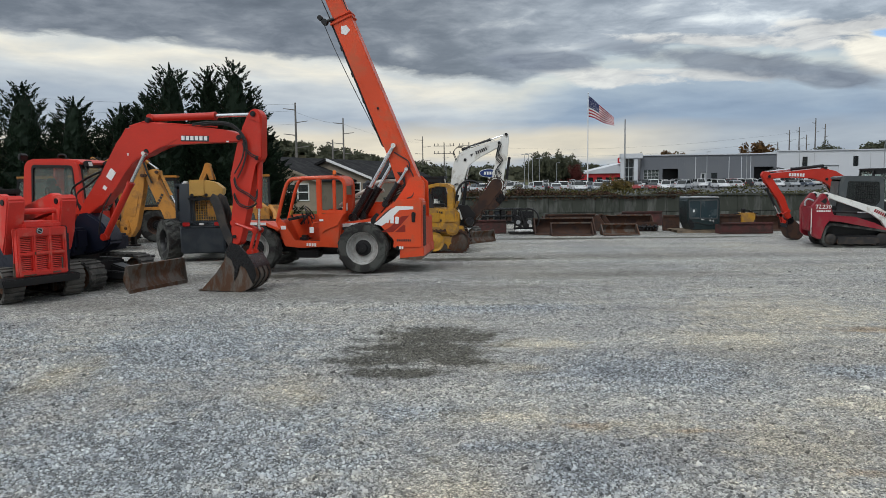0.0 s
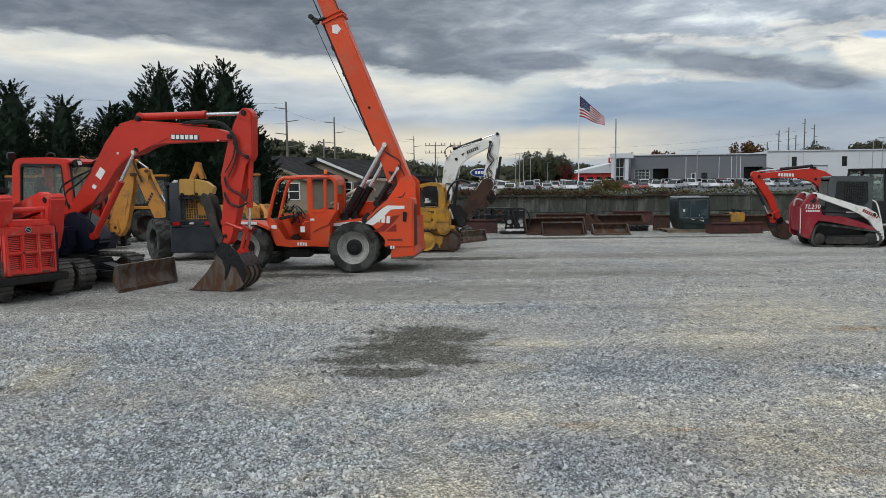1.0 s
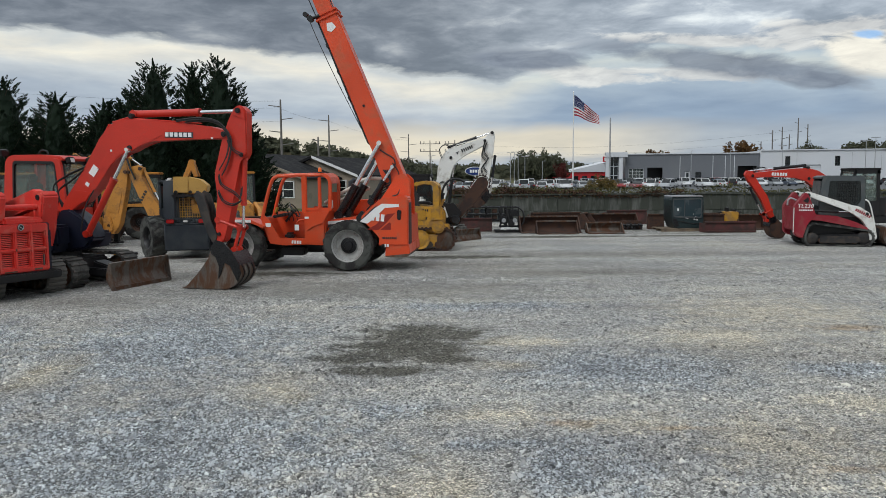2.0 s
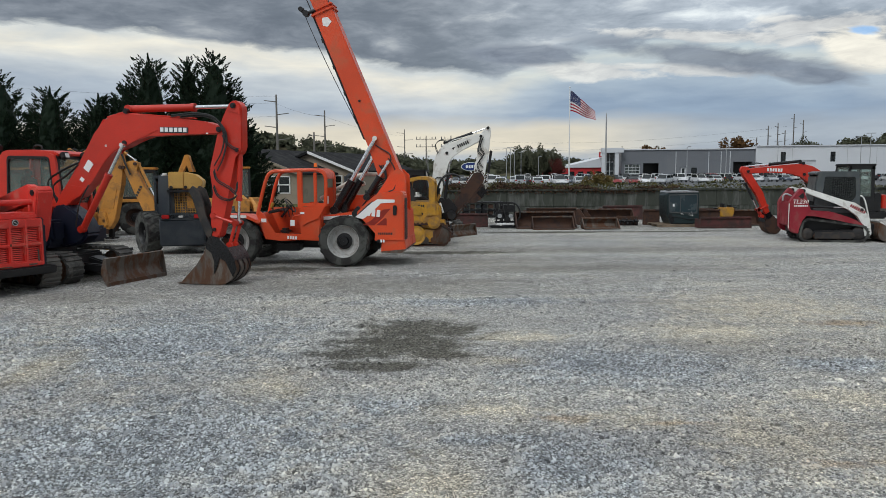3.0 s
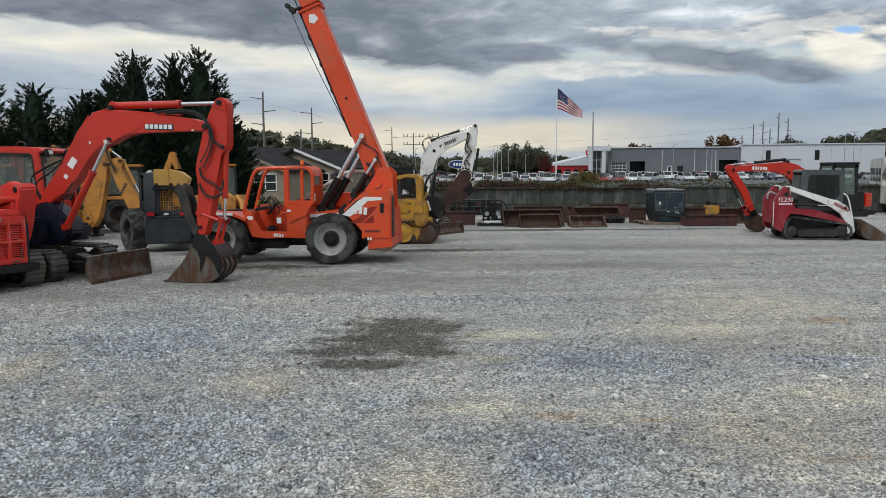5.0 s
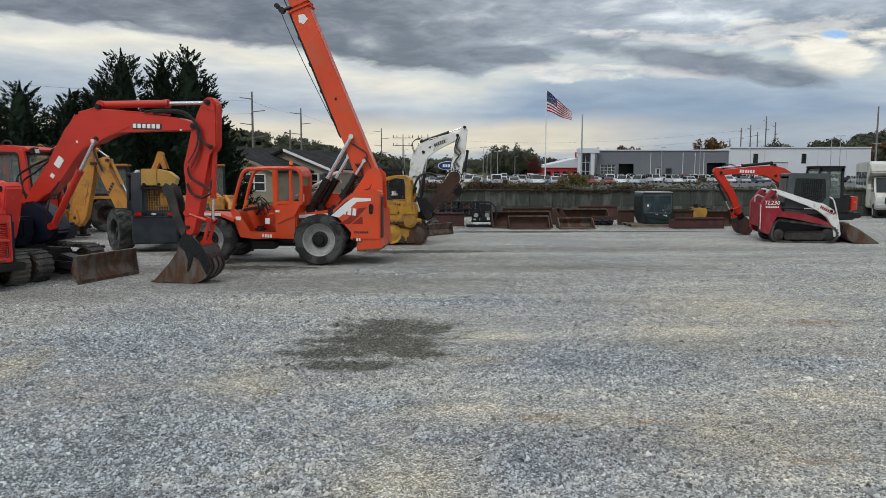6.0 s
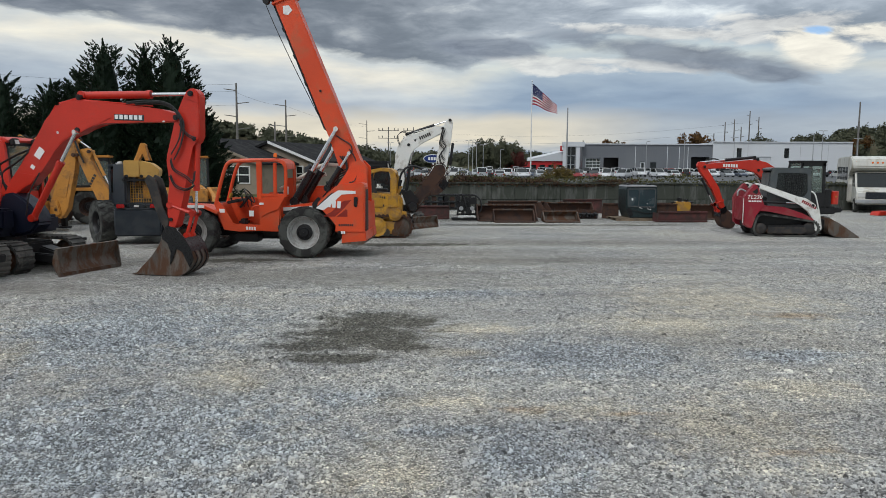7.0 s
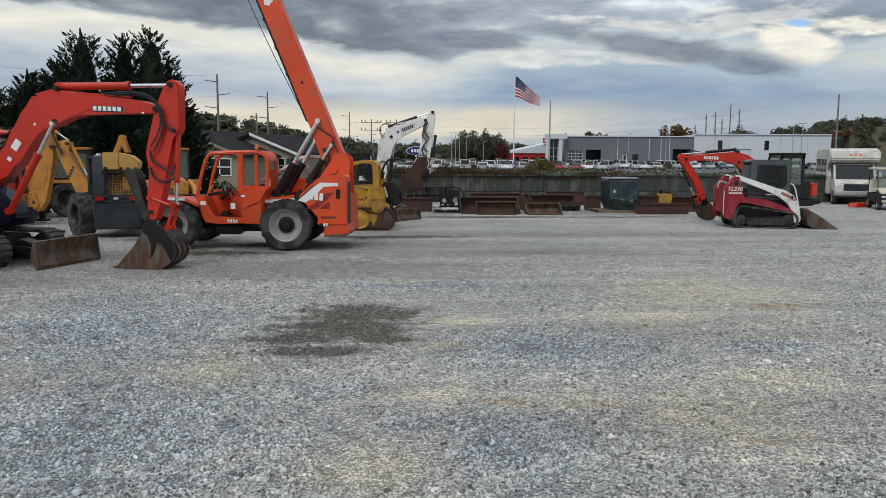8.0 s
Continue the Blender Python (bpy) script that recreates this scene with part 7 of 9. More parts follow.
    part("cross_tube", bm, M_FADEDRED, tl)
    cab(tl, -0.10, 0.95, -0.36, 0.40, 0.95, 2.06, M_BLACK, sill=0.3, lean=0.05, pillar=0.08, pane=M_DARKGLASS)
    bm = B()
    louvres(bm, (-0.16, 0.02, 1.85), 0.66, 0.3, 5)
    part("rear_guard", bm, M_BLACK, tl)
    bm = B()
    shell(bm, curve_pts([(2.3, 0.04), (1.8, 0.04), (1.5, 0.12), (1.4, 0.4), (1.5, 0.7)]), -0.9, 0.9, 0.03)
    for side in (-1, 1):
        prism(bm, [(2.3, 0.03), (1.55, 0.05), (1.4, 0.4), (1.5, 0.7), (1.8, 0.5)], side * 0.89 - 0.012, side * 0.89 + 0.012)
    part("bucket", bm, M_WORNSTEEL, tl, "rusty loader bucket")


loader_rear()


# ---- ride-on trencher ----
def trencher():
    tr = thing("trencher", pose(0.08, 24.1, 0, 0, 0, -4), "yellow ride-on trencher with a raised rusty digging chain", "trencher")
    for side in (-1, 1):
        crawler(tr, [(-0.95, 0.36, 0.36), (0.45, 0.36, 0.36)], side * 0.62, 0.34, Matrix(), belt=M_RUST, frame=M_YELLOW)
    bm = B()
    box(bm, (-0.35, 0, 0.95), (1.7, 0.95, 0.55), 0.04)
    prism(bm, [(-0.55, 0.85), (-0.55, 1.42), (0.42, 1.36), (0.46, 0.62), (0.1, 0.55)], -0.72, 0.72, 0.03)
    box(bm, (-1.15, 0, 1.15), (0.7, 0.8, 0.5), 0.05)
    body = part("body", bm, M_YELLOW, tr, "worn yellow body")
    name_bars(7, 0.45, 0.07, M_DECAL_BLACK, body, pose(-0.28, -0.724, 1.02), "maker_marking")
    name_bars(3, 0.2, 0.07, M_DECAL_BLACK, body, pose(-0.12, -0.724, 1.27), "model_marking")
    for x, z, w, h, d in ((-0.30, 1.12, 0.36, 0.30, 0.03), (0.20, 1.14, 0.30, 0.36, 0.04), (-0.32, 0.74, 0.44, 0.14, 0.05)):
        bm = B()
        box(bm, (x, -0.72 - d / 2, z), (w, d, h), 0.012)
        part("access_panel", bm, M_YELLOW, body)
    bm = B()
    for k in range(4):
        rod(bm, (0.34, -0.55 + 0.03 * k, 1.30), (0.40 + 0.03 * k, -0.50, 1.62), 0.013, n=6)
    box(bm, (0.42, -0.40, 1.02), (0.14, 0.5, 0.5), 0.02)
    part("lever_stand", bm, M_YELLOW, body)
    bm = B()
    rod(bm, (0.28, -0.80, 0.75), (0.28, -0.3, 0.75), 0.20, n=22)
    rod(bm, (0.28, -0.86, 0.75), (0.28, -0.80, 0.75), 0.12, n=18)
    part("drive_housing", bm, M_YELLOW, tr)
    bm = B()
    for y in (-0.62, 0.62):
        pipe(bm, [(-0.52, y, 1.3), (-0.54, y, 1.9), (-0.46, y, 2.08), (-0.25, y, 2.12), (0.1, y, 2.10), (0.24, y, 1.98), (0.27, y, 1.7), (0.28, y, 0.9)], 0.045, 8)
        box(bm, (0.14, y, 1.40), (0.06, 0.06, 0.9), 0.01)
    prism(bm, [(-0.56, 1.96), (-0.52, 2.12), (-0.2, 2.19), (0.12, 2.17), (0.30, 2.03), (0.28, 1.96), (0.10, 2.09), (-0.2, 2.11), (-0.5, 2.02)], -0.70, 0.70, 0.015)
    part("canopy_frame", bm, M_YELLOW, tr, "yellow roll-over canopy")
    for y in (-0.70, 0.70):
        bm = B()
        prism(bm, [(0.12, 0.95), (0.30, 0.95), (0.33, 1.85), (0.26, 2.08), (0.10, 2.18), (0.02, 2.12), (0.12, 2.02), (0.15, 1.85)], y - 0.035, y + 0.035, 0.012)
        part("canopy_post", bm, M_YELLOW, tr, "broad yellow canopy post")
    bm = B()
    prism(bm, [(-0.50, 1.22), (-0.52, 2.04), (-0.44, 2.04), (-0.30, 1.40), (-0.16, 1.24)], -0.60, -0.585)
    part("side_tarp", bm, M_SEAT, tr, "black side tarp")
    bm = B()
    lathe(bm, (-0.28, -0.80, 0.36), [(0.05, 0.0), (0.24, 0.0), (0.30, -0.04), (0.30, -0.08), (0.22, -0.06), (0.12, -0.10), (0.02, -0.10)], 22)
    part("sprocket_cover", bm, M_YELLOW, tr, "worn yellow sprocket cover")
    bm = B()
    prism(bm, [(0.36, 0.40), (0.36, 0.86), (0.62, 0.82), (0.66, 0.40)], -0.66, -0.22, 0.02)
    part("gear_case", bm, M_YELLOW, tr)
    bm = B()
    prism(bm, [(0.62, 0.98), (0.50, 1.42), (0.74, 1.50), (1.0, 1.20), (0.90, 0.95)], -0.34, -0.30, 0.006)
    part("chain_guard", bm, M_BLACK, tr, "black chain guard plate")
    bm = B()
    box(bm, (-0.2, 0, 1.48), (0.44, 0.44, 0.10), 0.04)
    box(bm, (-0.42, 0, 1.66), (0.10, 0.42, 0.28), 0.04)
    part("seat", bm, M_SEAT, tr)
    bm = B()
    for y in (-0.3, -0.1, 0.1):
        rod(bm, (0.36, y, 1.3), (0.42, y, 1.72), 0.014, n=6)
        rod(bm, (0.42, y, 1.72), (0.43, y, 1.8), 0.026, n=8)
    part("control_levers", bm, M_BLACK, tr)
    # digging boom with chain and cutters
    m = Matrix.Translation((0.80, -0.15, 0.98)) @ Matrix.Rotation(radians(37), 4, "Y")
    bm = B()
    out = hull([(0, 0, 0.12), (0, 1.40, 0.21)])
    prism(bm, out, -0.09, 0.09, 0.01)
    bm.transform(m)
    arm = part("digging_boom", bm, M_RUST, tr, "rusty digging boom")
    bm = B()
    for i, (x, z, tx, tz) in enumerate(resample(hull([(0, 0, 0.16), (0, 1.40, 0.25)]), 0.085)):
        ang = math.degrees(math.atan2(-tz, tx))
        box(bm, (x, 0, z), (0.075, 0.14, 0.035), 0, (0, ang, 0))
        if i % 2 == 0:
            box(bm, (x + tz * 0.035, (0.09, -0.09, 0.0)[i // 2 % 3], z - tx * 0.035), (0.035, 0.10, 0.08), 0, (0, ang + 18, 0))
    bm.transform(m)
    part("digging_chain", bm, M_RUST, arm, "rusty chain with cutter teeth", smooth=0)
    bm = B()
    lathe(bm, (0.80, -0.2, 0.96), [(0.01, -0.34), (0.11, -0.34), (0.15, -0.26), (0.15, 0.1), (0.20, 0.1), (0.20, 0.16), (0.01, 0.16)], 24)
    prism(bm, [(0.40, 0.70), (0.42, 1.02), (0.84, 1.06), (0.88, 0.88)], -0.12, 0.12, 0.02)
    pipe(bm, [(0.45, -0.25, 1.0), (0.38, -0.28, 1.75), (0.55, -0.28, 2.15), (0.85, -0.28, 2.25), (1.1, -0.25, 2.15)], 0.035)
    pipe(bm, [(0.5, -0.3, 0.9), (0.58, -0.4, 0.5), (0.75, -0.4, 0.42), (0.8, -0.3, 0.7)], 0.022)
    part("boom_drive", bm, M_BLACK, tr)
    bm = B()
    box(bm, (0.50, -0.3, 1.18), (0.06, 0.14, 0.34), 0.015, (0, -18, 0))
    part("label_plate", bm, M_DECAL, tr)


trencher()


# ---- grey telehandler seen from behind ----
def rough_forklift():
    rf = thing("telehandler", pose(-7.15, 22.8, 0, 0, 0, 100) @ Matrix.Scale(1.04, 4), "grey and yellow telescopic handler with large treaded tyres", "telehandler")
    for x in (-0.75, 1.75):
        for side in (-1, 1):
            wheel(rf, (x, side * 0.97, 0.60), 0.60, 0.44, 0.32, side, 18, rim=M_BLACK, turn=(28 if x < 0 else 0))
    bm = B()
    prism(bm, [(-1.32, 0.24), (-1.36, 0.98), (-1.28, 1.02), (2.2, 0.95), (2.3, 0.5), (-0.3, 0.40)], -0.6, 0.6, 0.04)
    part("chassis", bm, M_SLATE, rf, "dark grey counterweight and chassis")
    bm = B()
    rod(bm, (-0.75, -0.8, 0.56), (-0.75, 0.8, 0.56), 0.12)
    rod(bm, (1.75, -0.8, 0.56), (1.75, 0.8, 0.56), 0.12)
    part("axles", bm, M_BLACK, rf)
    bm = B()
    box(bm, (-1.33, 0, 1.13), (0.04, 1.1, 0.04))
    box(bm, (-1.33, 0, 0.99), (0.04, 1.1, 0.04))
    for k in range(16):
        box(bm, (-1.33, -0.52 + 0.07 * k, 1.06), (0.02, 0.016, 0.15), 0, (40 if k % 2 else -40, 0, 0))
    grille = part("lamp_bar", bm, M_SLATE, rf, "grey lattice lamp bar")
    for y in (-0.42, 0.42):
        bm = B()
        box(bm, (-1.37, y, 1.06), (0.05, 0.2, 0.11), 0.015)
        part("tail_lamp", bm, M_LENS_RED, grille, "red tail lamp")
    bm = B()
    box(bm, (-1.37, 0.02, 1.06), (0.04, 0.12, 0.06), 0.01)
    part("plate_lamp", bm, M_LENS_CLEAR, grille)
    bm = B()
    prism(bm, [(-1.30, 1.1), (-1.28, 1.75), (-1.15, 2.22), (-0.9, 2.22), (-0.7, 1.5), (-0.7, 1.0)], 0.26, 0.60, 0.05)
    part("rear_post", bm, M_SLATE, rf)
    bm = B()
    prism(bm, [(-1.25, 1.1), (-1.28, 1.5), (-0.95, 1.6), (-0.5, 1.1)], -0.58, -0.42, 0.03)
    part("rear_post", bm, M_SLATE, rf)
    bm = B()
    for k in range(9):
        box(bm, (-1.1, -0.33 + 0.065 * k, 1.42), (0.03, 0.018, 0.55))
    for k in range(8):
        box(bm, (-1.1, -0.08, 1.18 + 0.07 * k), (0.03, 0.56, 0.016))
    part("engine_screen", bm, M_YELLOW, rf, "yellow mesh engine screen")
    across = Matrix.Rotation(radians(90), 4, "Z")  # end profiles (y, z) drawn out along x
    bm = B()
    prism(bm, [(0.31, 1.83), (0.31, 2.28), (-0.10, 2.28), (-0.10, 1.83)], 0.55, 1.36, 0.02)
    bm.transform(across)
    end = part("boom_end", bm, M_TAN_YELLOW, rf, "faded yellow boom end")
    bm = B()
    prism(bm, [(-0.105, 1.80), (-0.105, 2.27), (-0.40, 2.20), (-0.60, 2.03), (-0.56, 1.84)], 0.60, 1.40, 0.02)
    bm.transform(across)
    part("side_horn", bm, M_TAN_YELLOW, end)
    bm = B()
    for k in (0.24, -0.14):
        rod(bm, (-1.42, k, 1.86), (-1.34, k, 1.86), 0.045, n=10)
    box(bm, (-1.30, 0.05, 1.76), (0.12, 0.62, 0.07), 0.01)
    part("hinge_bracket", bm, M_BLACK, end)
    # added here in place of a folded backhoe arm's apex behind the machine
    bm = B()
    prism(bm, [(0.12, 2.28), (0.0, 2.66), (-0.04, 2.76), (-0.13, 2.76), (-0.17, 2.66), (-0.24, 2.28), (-0.14, 2.28), (-0.08, 2.50), (0.0, 2.28)], 0.30, 0.62, 0.01)
    rod(bm, (-0.13, 0.28, 2.70), (-0.13, 0.64, 2.70), 0.05, n=10)
    rod(bm, (0.16, 0.36, 2.28), (-0.02, 0.36, 2.72), 0.022, n=8)
    rod(bm, (-0.28, 0.36, 2.28), (-0.16, 0.36, 2.66), 0.022, n=8)
    bm.transform(across)
    part("boom_lug", bm, M_AMBER, rf)
    # silver muffler on top of the left rear post
    bm = B()
    rod(bm, (-1.05, 0.44, 1.95), (-1.05, 0.44, 2.20), 0.11, n=16)
    rod(bm, (-1.05, 0.44, 2.18), (-1.05, 0.44, 2.25), 0.10, 0.05, 16)
    part("air_cleaner", bm, M_RIM, rf)
    bm = B()
    box(bm, (1.0, -0.10, 1.7), (3.4, 0.36, 0.4), 0.04, (0, 10, 0))
    part("boom", bm, M_TAN_YELLOW, rf)
    bm = B()
    for k in range(4):
        pipe(bm, [(-0.7, -0.42 - 0.02 * k, 1.75), (-1.05 - 0.02 * k, -0.50, 1.92), (-1.22, -0.52 - 0.02 * k, 1.6), (-1.15, -0.5, 1.2)], 0.022, 6)
    part("hose_bundle", bm, M_HOSE, rf)
    cab(rf, -0.45, 0.95, 0.15, 0.85, 0.9, 2.1, M_SLATE, sill=0.4, pane=M_DARKGLASS)
    bm = B()
    box(bm, (2.9, 0, 0.6), (0.1, 1.3, 1.0), 0.02)
    for y in (-0.4, 0.4):
        box(bm, (3.5, y, 0.12), (1.2, 0.13, 0.05), 0.01)
    part("fork_carriage", bm, M_BLACK, rf)


rough_forklift()


# ---- backhoe loaders ----
def backhoe(m, label, paint=M_AMBER):
    """Wheeled backhoe loader; the folded digging arm is at its rear (local -x)."""
    bh = thing("backhoe_loader", m, label, "backhoe loader", "backhoe loaders parked by the trees")
    for side in (-1, 1):
        wheel(bh, (0, side * 0.85, 0.66), 0.66, 0.42, 0.36, side, 18, rim=M_RUST)
        wheel(bh, (2.1, side * 0.85, 0.44), 0.44, 0.30, 0.24, side, 16, rim=paint)
    bm = B()
    box(bm, (1.0, 0, 0.75), (3.0, 0.6, 0.3), 0.03)
    prism(bm, [(0.9, 0.85), (0.9, 1.5), (2.5, 1.38), (2.55, 0.8)], -0.42, 0.42, 0.05)
    for side in (-1, 1):
        prism(bm, [(-0.7, 0.95), (-0.5, 1.36), (0.5, 1.38), (0.72, 1.0), (0.62, 0.95), (0.44, 1.28), (-0.44, 1.28), (-0.62, 0.95)], side * 0.85 - 0.24, side * 0.85 + 0.24, 0.02)
    part("body", bm, paint, bh)
    cab(bh, -0.55, 0.85, -0.68, 0.68, 1.0, 2.50, M_BLACK, sill=0.3, pillar=0.08, pane=M_GLASS, roof=paint)
    bm = B()
    for side in (-1, 1):
        prism(bm, [(0.9, 1.2), (1.0, 1.42), (2.3, 1.2), (3.1, 0.5), (3.0, 0.32), (2.2, 0.95)], side * 0.62 - 0.07, side * 0.62 + 0.07, 0.02)
    part("loader_arms", bm, paint, bh)
    bm = B()
    shell(bm, curve_pts([(3.9, 0.05), (3.4, 0.05), (3.1, 0.2), (3.05, 0.6), (3.2, 0.95)]), -1.1, 1.1, 0.03)
    for side in (-1, 1):
        prism(bm, [(3.9, 0.04), (3.2, 0.06), (3.05, 0.5), (3.2, 0.95), (3.45, 0.6)], side * 1.09 - 0.012, side * 1.09 + 0.012)
    part("front_bucket", bm, M_RUST, bh)
    bm = B()
    box(bm, (-0.95, 0, 0.78), (0.2, 1.7, 0.5), 0.03)
    prism(bm, [(-1.05, 0.4), (-1.05, 1.1), (-1.35, 1.05), (-1.45, 0.6)], -0.2, 0.2, 0.03)
    part("rear_frame", bm, paint, bh)
    for side in (-1, 1):
        bm = B()
        box(bm, (-0.98, side * 0.78, 0.6), (0.16, 0.16, 0.95), 0.01)
        box(bm, (-0.98, side * 0.78, 0.09), (0.34, 0.34, 0.06), 0.01)
        part("stabiliser_leg", bm, M_BLACK, bh)
    bm = B()
    prism(bm, [(-1.07, 0.52), (-1.10, 1.03), (-1.35, 1.83), (-1.60, 2.78), (-1.68, 3.12), (-1.80, 3.22), (-1.94, 3.16), (-2.04, 2.62), (-1.95, 2.02), (-1.66, 0.77), (-1.43, 0.45)], -0.14, 0.14, 0.02)
    boom = part("backhoe_boom", bm, paint, bh, "yellow digging boom folded upright")
    for side in (-1, 1):
        bm = B()
        prism(bm, [(-1.25, 1.20), (-1.45, 1.95), (-1.80, 1.90), (-1.62, 1.15)], side * 0.145 - 0.01, side * 0.145 + 0.01, 0.004)
        part("boom_plate", bm, paint, boom)
        for x, z in ((-1.28, 0.75), (-1.80, 3.05), (-1.95, 2.55)):
            bm = B()
            rod(bm, (x, side * 0.13, z), (x, side * 0.20, z), 0.06, n=12)
            part("boom_pin", bm, M_RUST, boom)
    bm = B()
    prism(bm, [(-1.96, 2.66), (-2.20, 2.74), (-2.40, 2.78), (-2.56, 2.60), (-2.46, 2.42), (-2.73, 1.84), (-3.10, 1.36), (-3.14, 0.75), (-2.92, 0.73), (-2.68, 1.02), (-2.36, 1.73), (-2.09, 2.36)], -0.11, 0.11, 0.02)
    dipper = part("backhoe_dipper", bm, paint, bh)
    name_bars(4, 0.42, 0.09, M_DECAL_BLACK, dipper, pose(-2.54, 0.118, 1.75, 0, 60, 0))
    for side in (-1, 1):
        for x, z in ((-2.05, 2.55), (-2.46, 2.66), (-2.95, 0.98)):
            bm = B()
            rod(bm, (x, side * 0.10, z), (x, side * 0.17, z), 0.055, n=12)
            part("pin_boss", bm, M_RUST, dipper)
    ram(bh, (-1.52, 0, 0.95), (-1.86, 0, 2.30), 0.35, 0.055, M_BLACK)
    ram(bh, (-2.52, 0, 2.66), (-3.16, 0, 1.30), 0.42, 0.05, paint)
    ram(bh, (-1.74, 0.0, 3.24), (-2.42, 0.0, 2.78), 0.45, 0.05, paint)
    digging_bucket(bh, [(-2.62, 0.62), (-2.60, 0.3), (-2.84, 0.12), (-3.14, 0.16), (-3.30, 0.42), (-3.24, 0.66)], [(-2.98, 0.78)], 0.6, 0, M_RUST)
    for k, (lift, side) in enumerate(((0.0, 0.16), (0.10, 0.19), (0.04, -0.16), (0.14, -0.19))):
        bm = B()
        pipe(bm, [(-1.1, side, 1.0), (-1.06 - 0.05 * k, side, 1.6), (-1.42, side, 2.3), (-1.70, side, 3.05 + lift), (-1.98, side, 3.02 + lift), (-2.14 - 0.04 * k, side, 2.62), (-2.30, side, 2.30)], 0.024, 6)
        part("hose", bm, M_HOSE, bh)
    for side in (-1, 1):
        bm = B()
        box(bm, (-0.72, side * 0.30, 1.55), (0.06, 0.10, 0.55), 0.01, (0, 12, 0))
        rod(bm, (-0.70, side * 0.30, 1.8), (-0.66, side * 0.30, 2.0), 0.03, n=8)
        part("control_tower", bm, M_BLACK, bh)
        bm = B()
        box(bm, (-0.90, side * 0.62, 1.12), (0.10, 0.26, 0.18), 0.02)
        part("tail_lamp", bm, M_LENS_RED if side > 0 else M_LENS_CLEAR, bh)


backhoe(pose(-12.1, 25.9, 0, 0, 0, 172), "yellow backhoe loader with its digging arm folded")
backhoe(pose(-11.3, 29.8, 0, 0, 0, 14), "muddy yellow backhoe loader parked behind another")
backhoe(pose(-14.9, 28.2, 0, 0, 0, 184), "yellow backhoe loader parked behind the excavator")
backhoe(pose(-7.6, 29.6, 0, 0, 0, -70), "yellow backhoe loader parked beside the spruces")


# ---- attachments along the wall ----
def steel_bucket(x0, x1, y, h, depth, material, label, tilt=0.0, turn=0.0, ribs=0, open_front=True):
    """A loader bucket left on the ground, its mouth toward the yard."""
    w = x1 - x0
    ob = thing("loader_bucket", pose((x0 + x1) / 2, y, 0.0, 0, 0, turn), label, "loader bucket", "attachments lying along the wall")
    bm = B()
    s = Matrix.Rotation(radians(90), 4, "Z")
    line = curve_pts([(-depth * 0.55, 0.02), (0.0, 0.02), (depth * 0.35, 0.10 * h), (depth * 0.48, 0.5 * h), (depth * 0.30, h)], 3)
    shell(bm, line, -w / 2, w / 2, 0.03)
    bm.transform(Matrix.Rotation(radians(90), 4, "Z"))
    body = part("bucket_shell", bm, material, ob, smooth=30)
    for sgn in (-1, 1):
        bm = B()
        prism(bm, [(-depth * 0.55, 0.015), (depth * 0.05, 0.015), (depth * 0.4, 0.12 * h), (depth * 0.5, 0.5 * h), (depth * 0.32, h), (depth * 0.1, h * 0.98), (-depth * 0.5, 0.12 * h)], sgn * (w / 2 - 0.02) - 0.02, sgn * (w / 2 - 0.02) + 0.02)
        bm.transform(Matrix.Rotation(radians(90), 4, "Z"))
        part("side_plate", bm, material, ob, smooth=0)
    bm = B()
    box(bm, (0, depth * 0.30, h), (w, 0.09, 0.06), 0.01)
    part("top_bar", bm, M_WORNSTEEL, ob)
    bm = B()
    box(bm, (0, -depth * 0.60, 0.03), (w * 0.99, 0.14, 0.025), 0.004)
    part("cutting_edge", bm, M_WORNSTEEL, ob)
    for k in range(ribs):
        bm = B()
        x = -w / 2 + w * (k + 1) / (ribs + 1)
        box(bm, (x, depth * 0.42, h * 0.5), (0.03, 0.06, h * 0.9), 0.0)
        part("rib", bm, material, ob)


def box_blade(x0, x1, y, h, material, label, turn=0.0):
    """A long straight blade or box frame lying along the wall."""
    w = x1 - x0
    ob = thing("box_blade", pose((x0 + x1) / 2, y, 0, 0, 0, turn), label, "blade attachment", "attachments lying along the wall")
    bm = B()
    box(bm, (0, 0, h / 2 + 0.01), (w, 0.05, h), 0.008)
    part("face_plate", bm, material, ob)
    for z in (0.05, h):
        bm = B()
        box(bm, (0, -0.03, z), (w + 0.02, 0.10, 0.07), 0.01)
        part("edge_bar", bm, material, ob)
    for sgn in (-1, 1):
        bm = B()
        box(bm, (sgn * w / 2, 0.28, h * 0.45), (0.05, 0.6, h * 0.85), 0.01)
        part("end_plate", bm, material, ob)
    for k in range(2):
        bm = B()
        box(bm, ((k - 0.5) * w * 0.4, 0.25, h * 0.55), (0.08, 0.5, 0.1), 0.01)
        part("mount_arm", bm, M_RUST, ob)


steel_bucket(3.76, 6.23, 30.7, 0.64, 0.95, M_RUST, "wide rusty loader bucket with a reddish inside", ribs=2)
steel_bucket(4.33, 6.00, 29.85, 0.50, 0.60, M_RUST, "narrower rusty loader bucket set before a wide one")
steel_bucket(6.38, 7.84, 29.95, 0.42, 0.75, M_WORNSTEEL, "low rusty loader bucket with a bright top edge")
steel_bucket(7.10, 9.30, 33.0, 0.62, 0.90, M_RUST, "rusty loader bucket behind the front row", ribs=3)
box_blade(8.5, 10.4, 35.4, 0.66, M_REDRUST, "dark red rusty blade standing by the wall")
steel_bucket(6.55, 7.35, 32.2, 0.70, 0.7, M_RUST, "small rusty bucket standing on edge", turn=60)
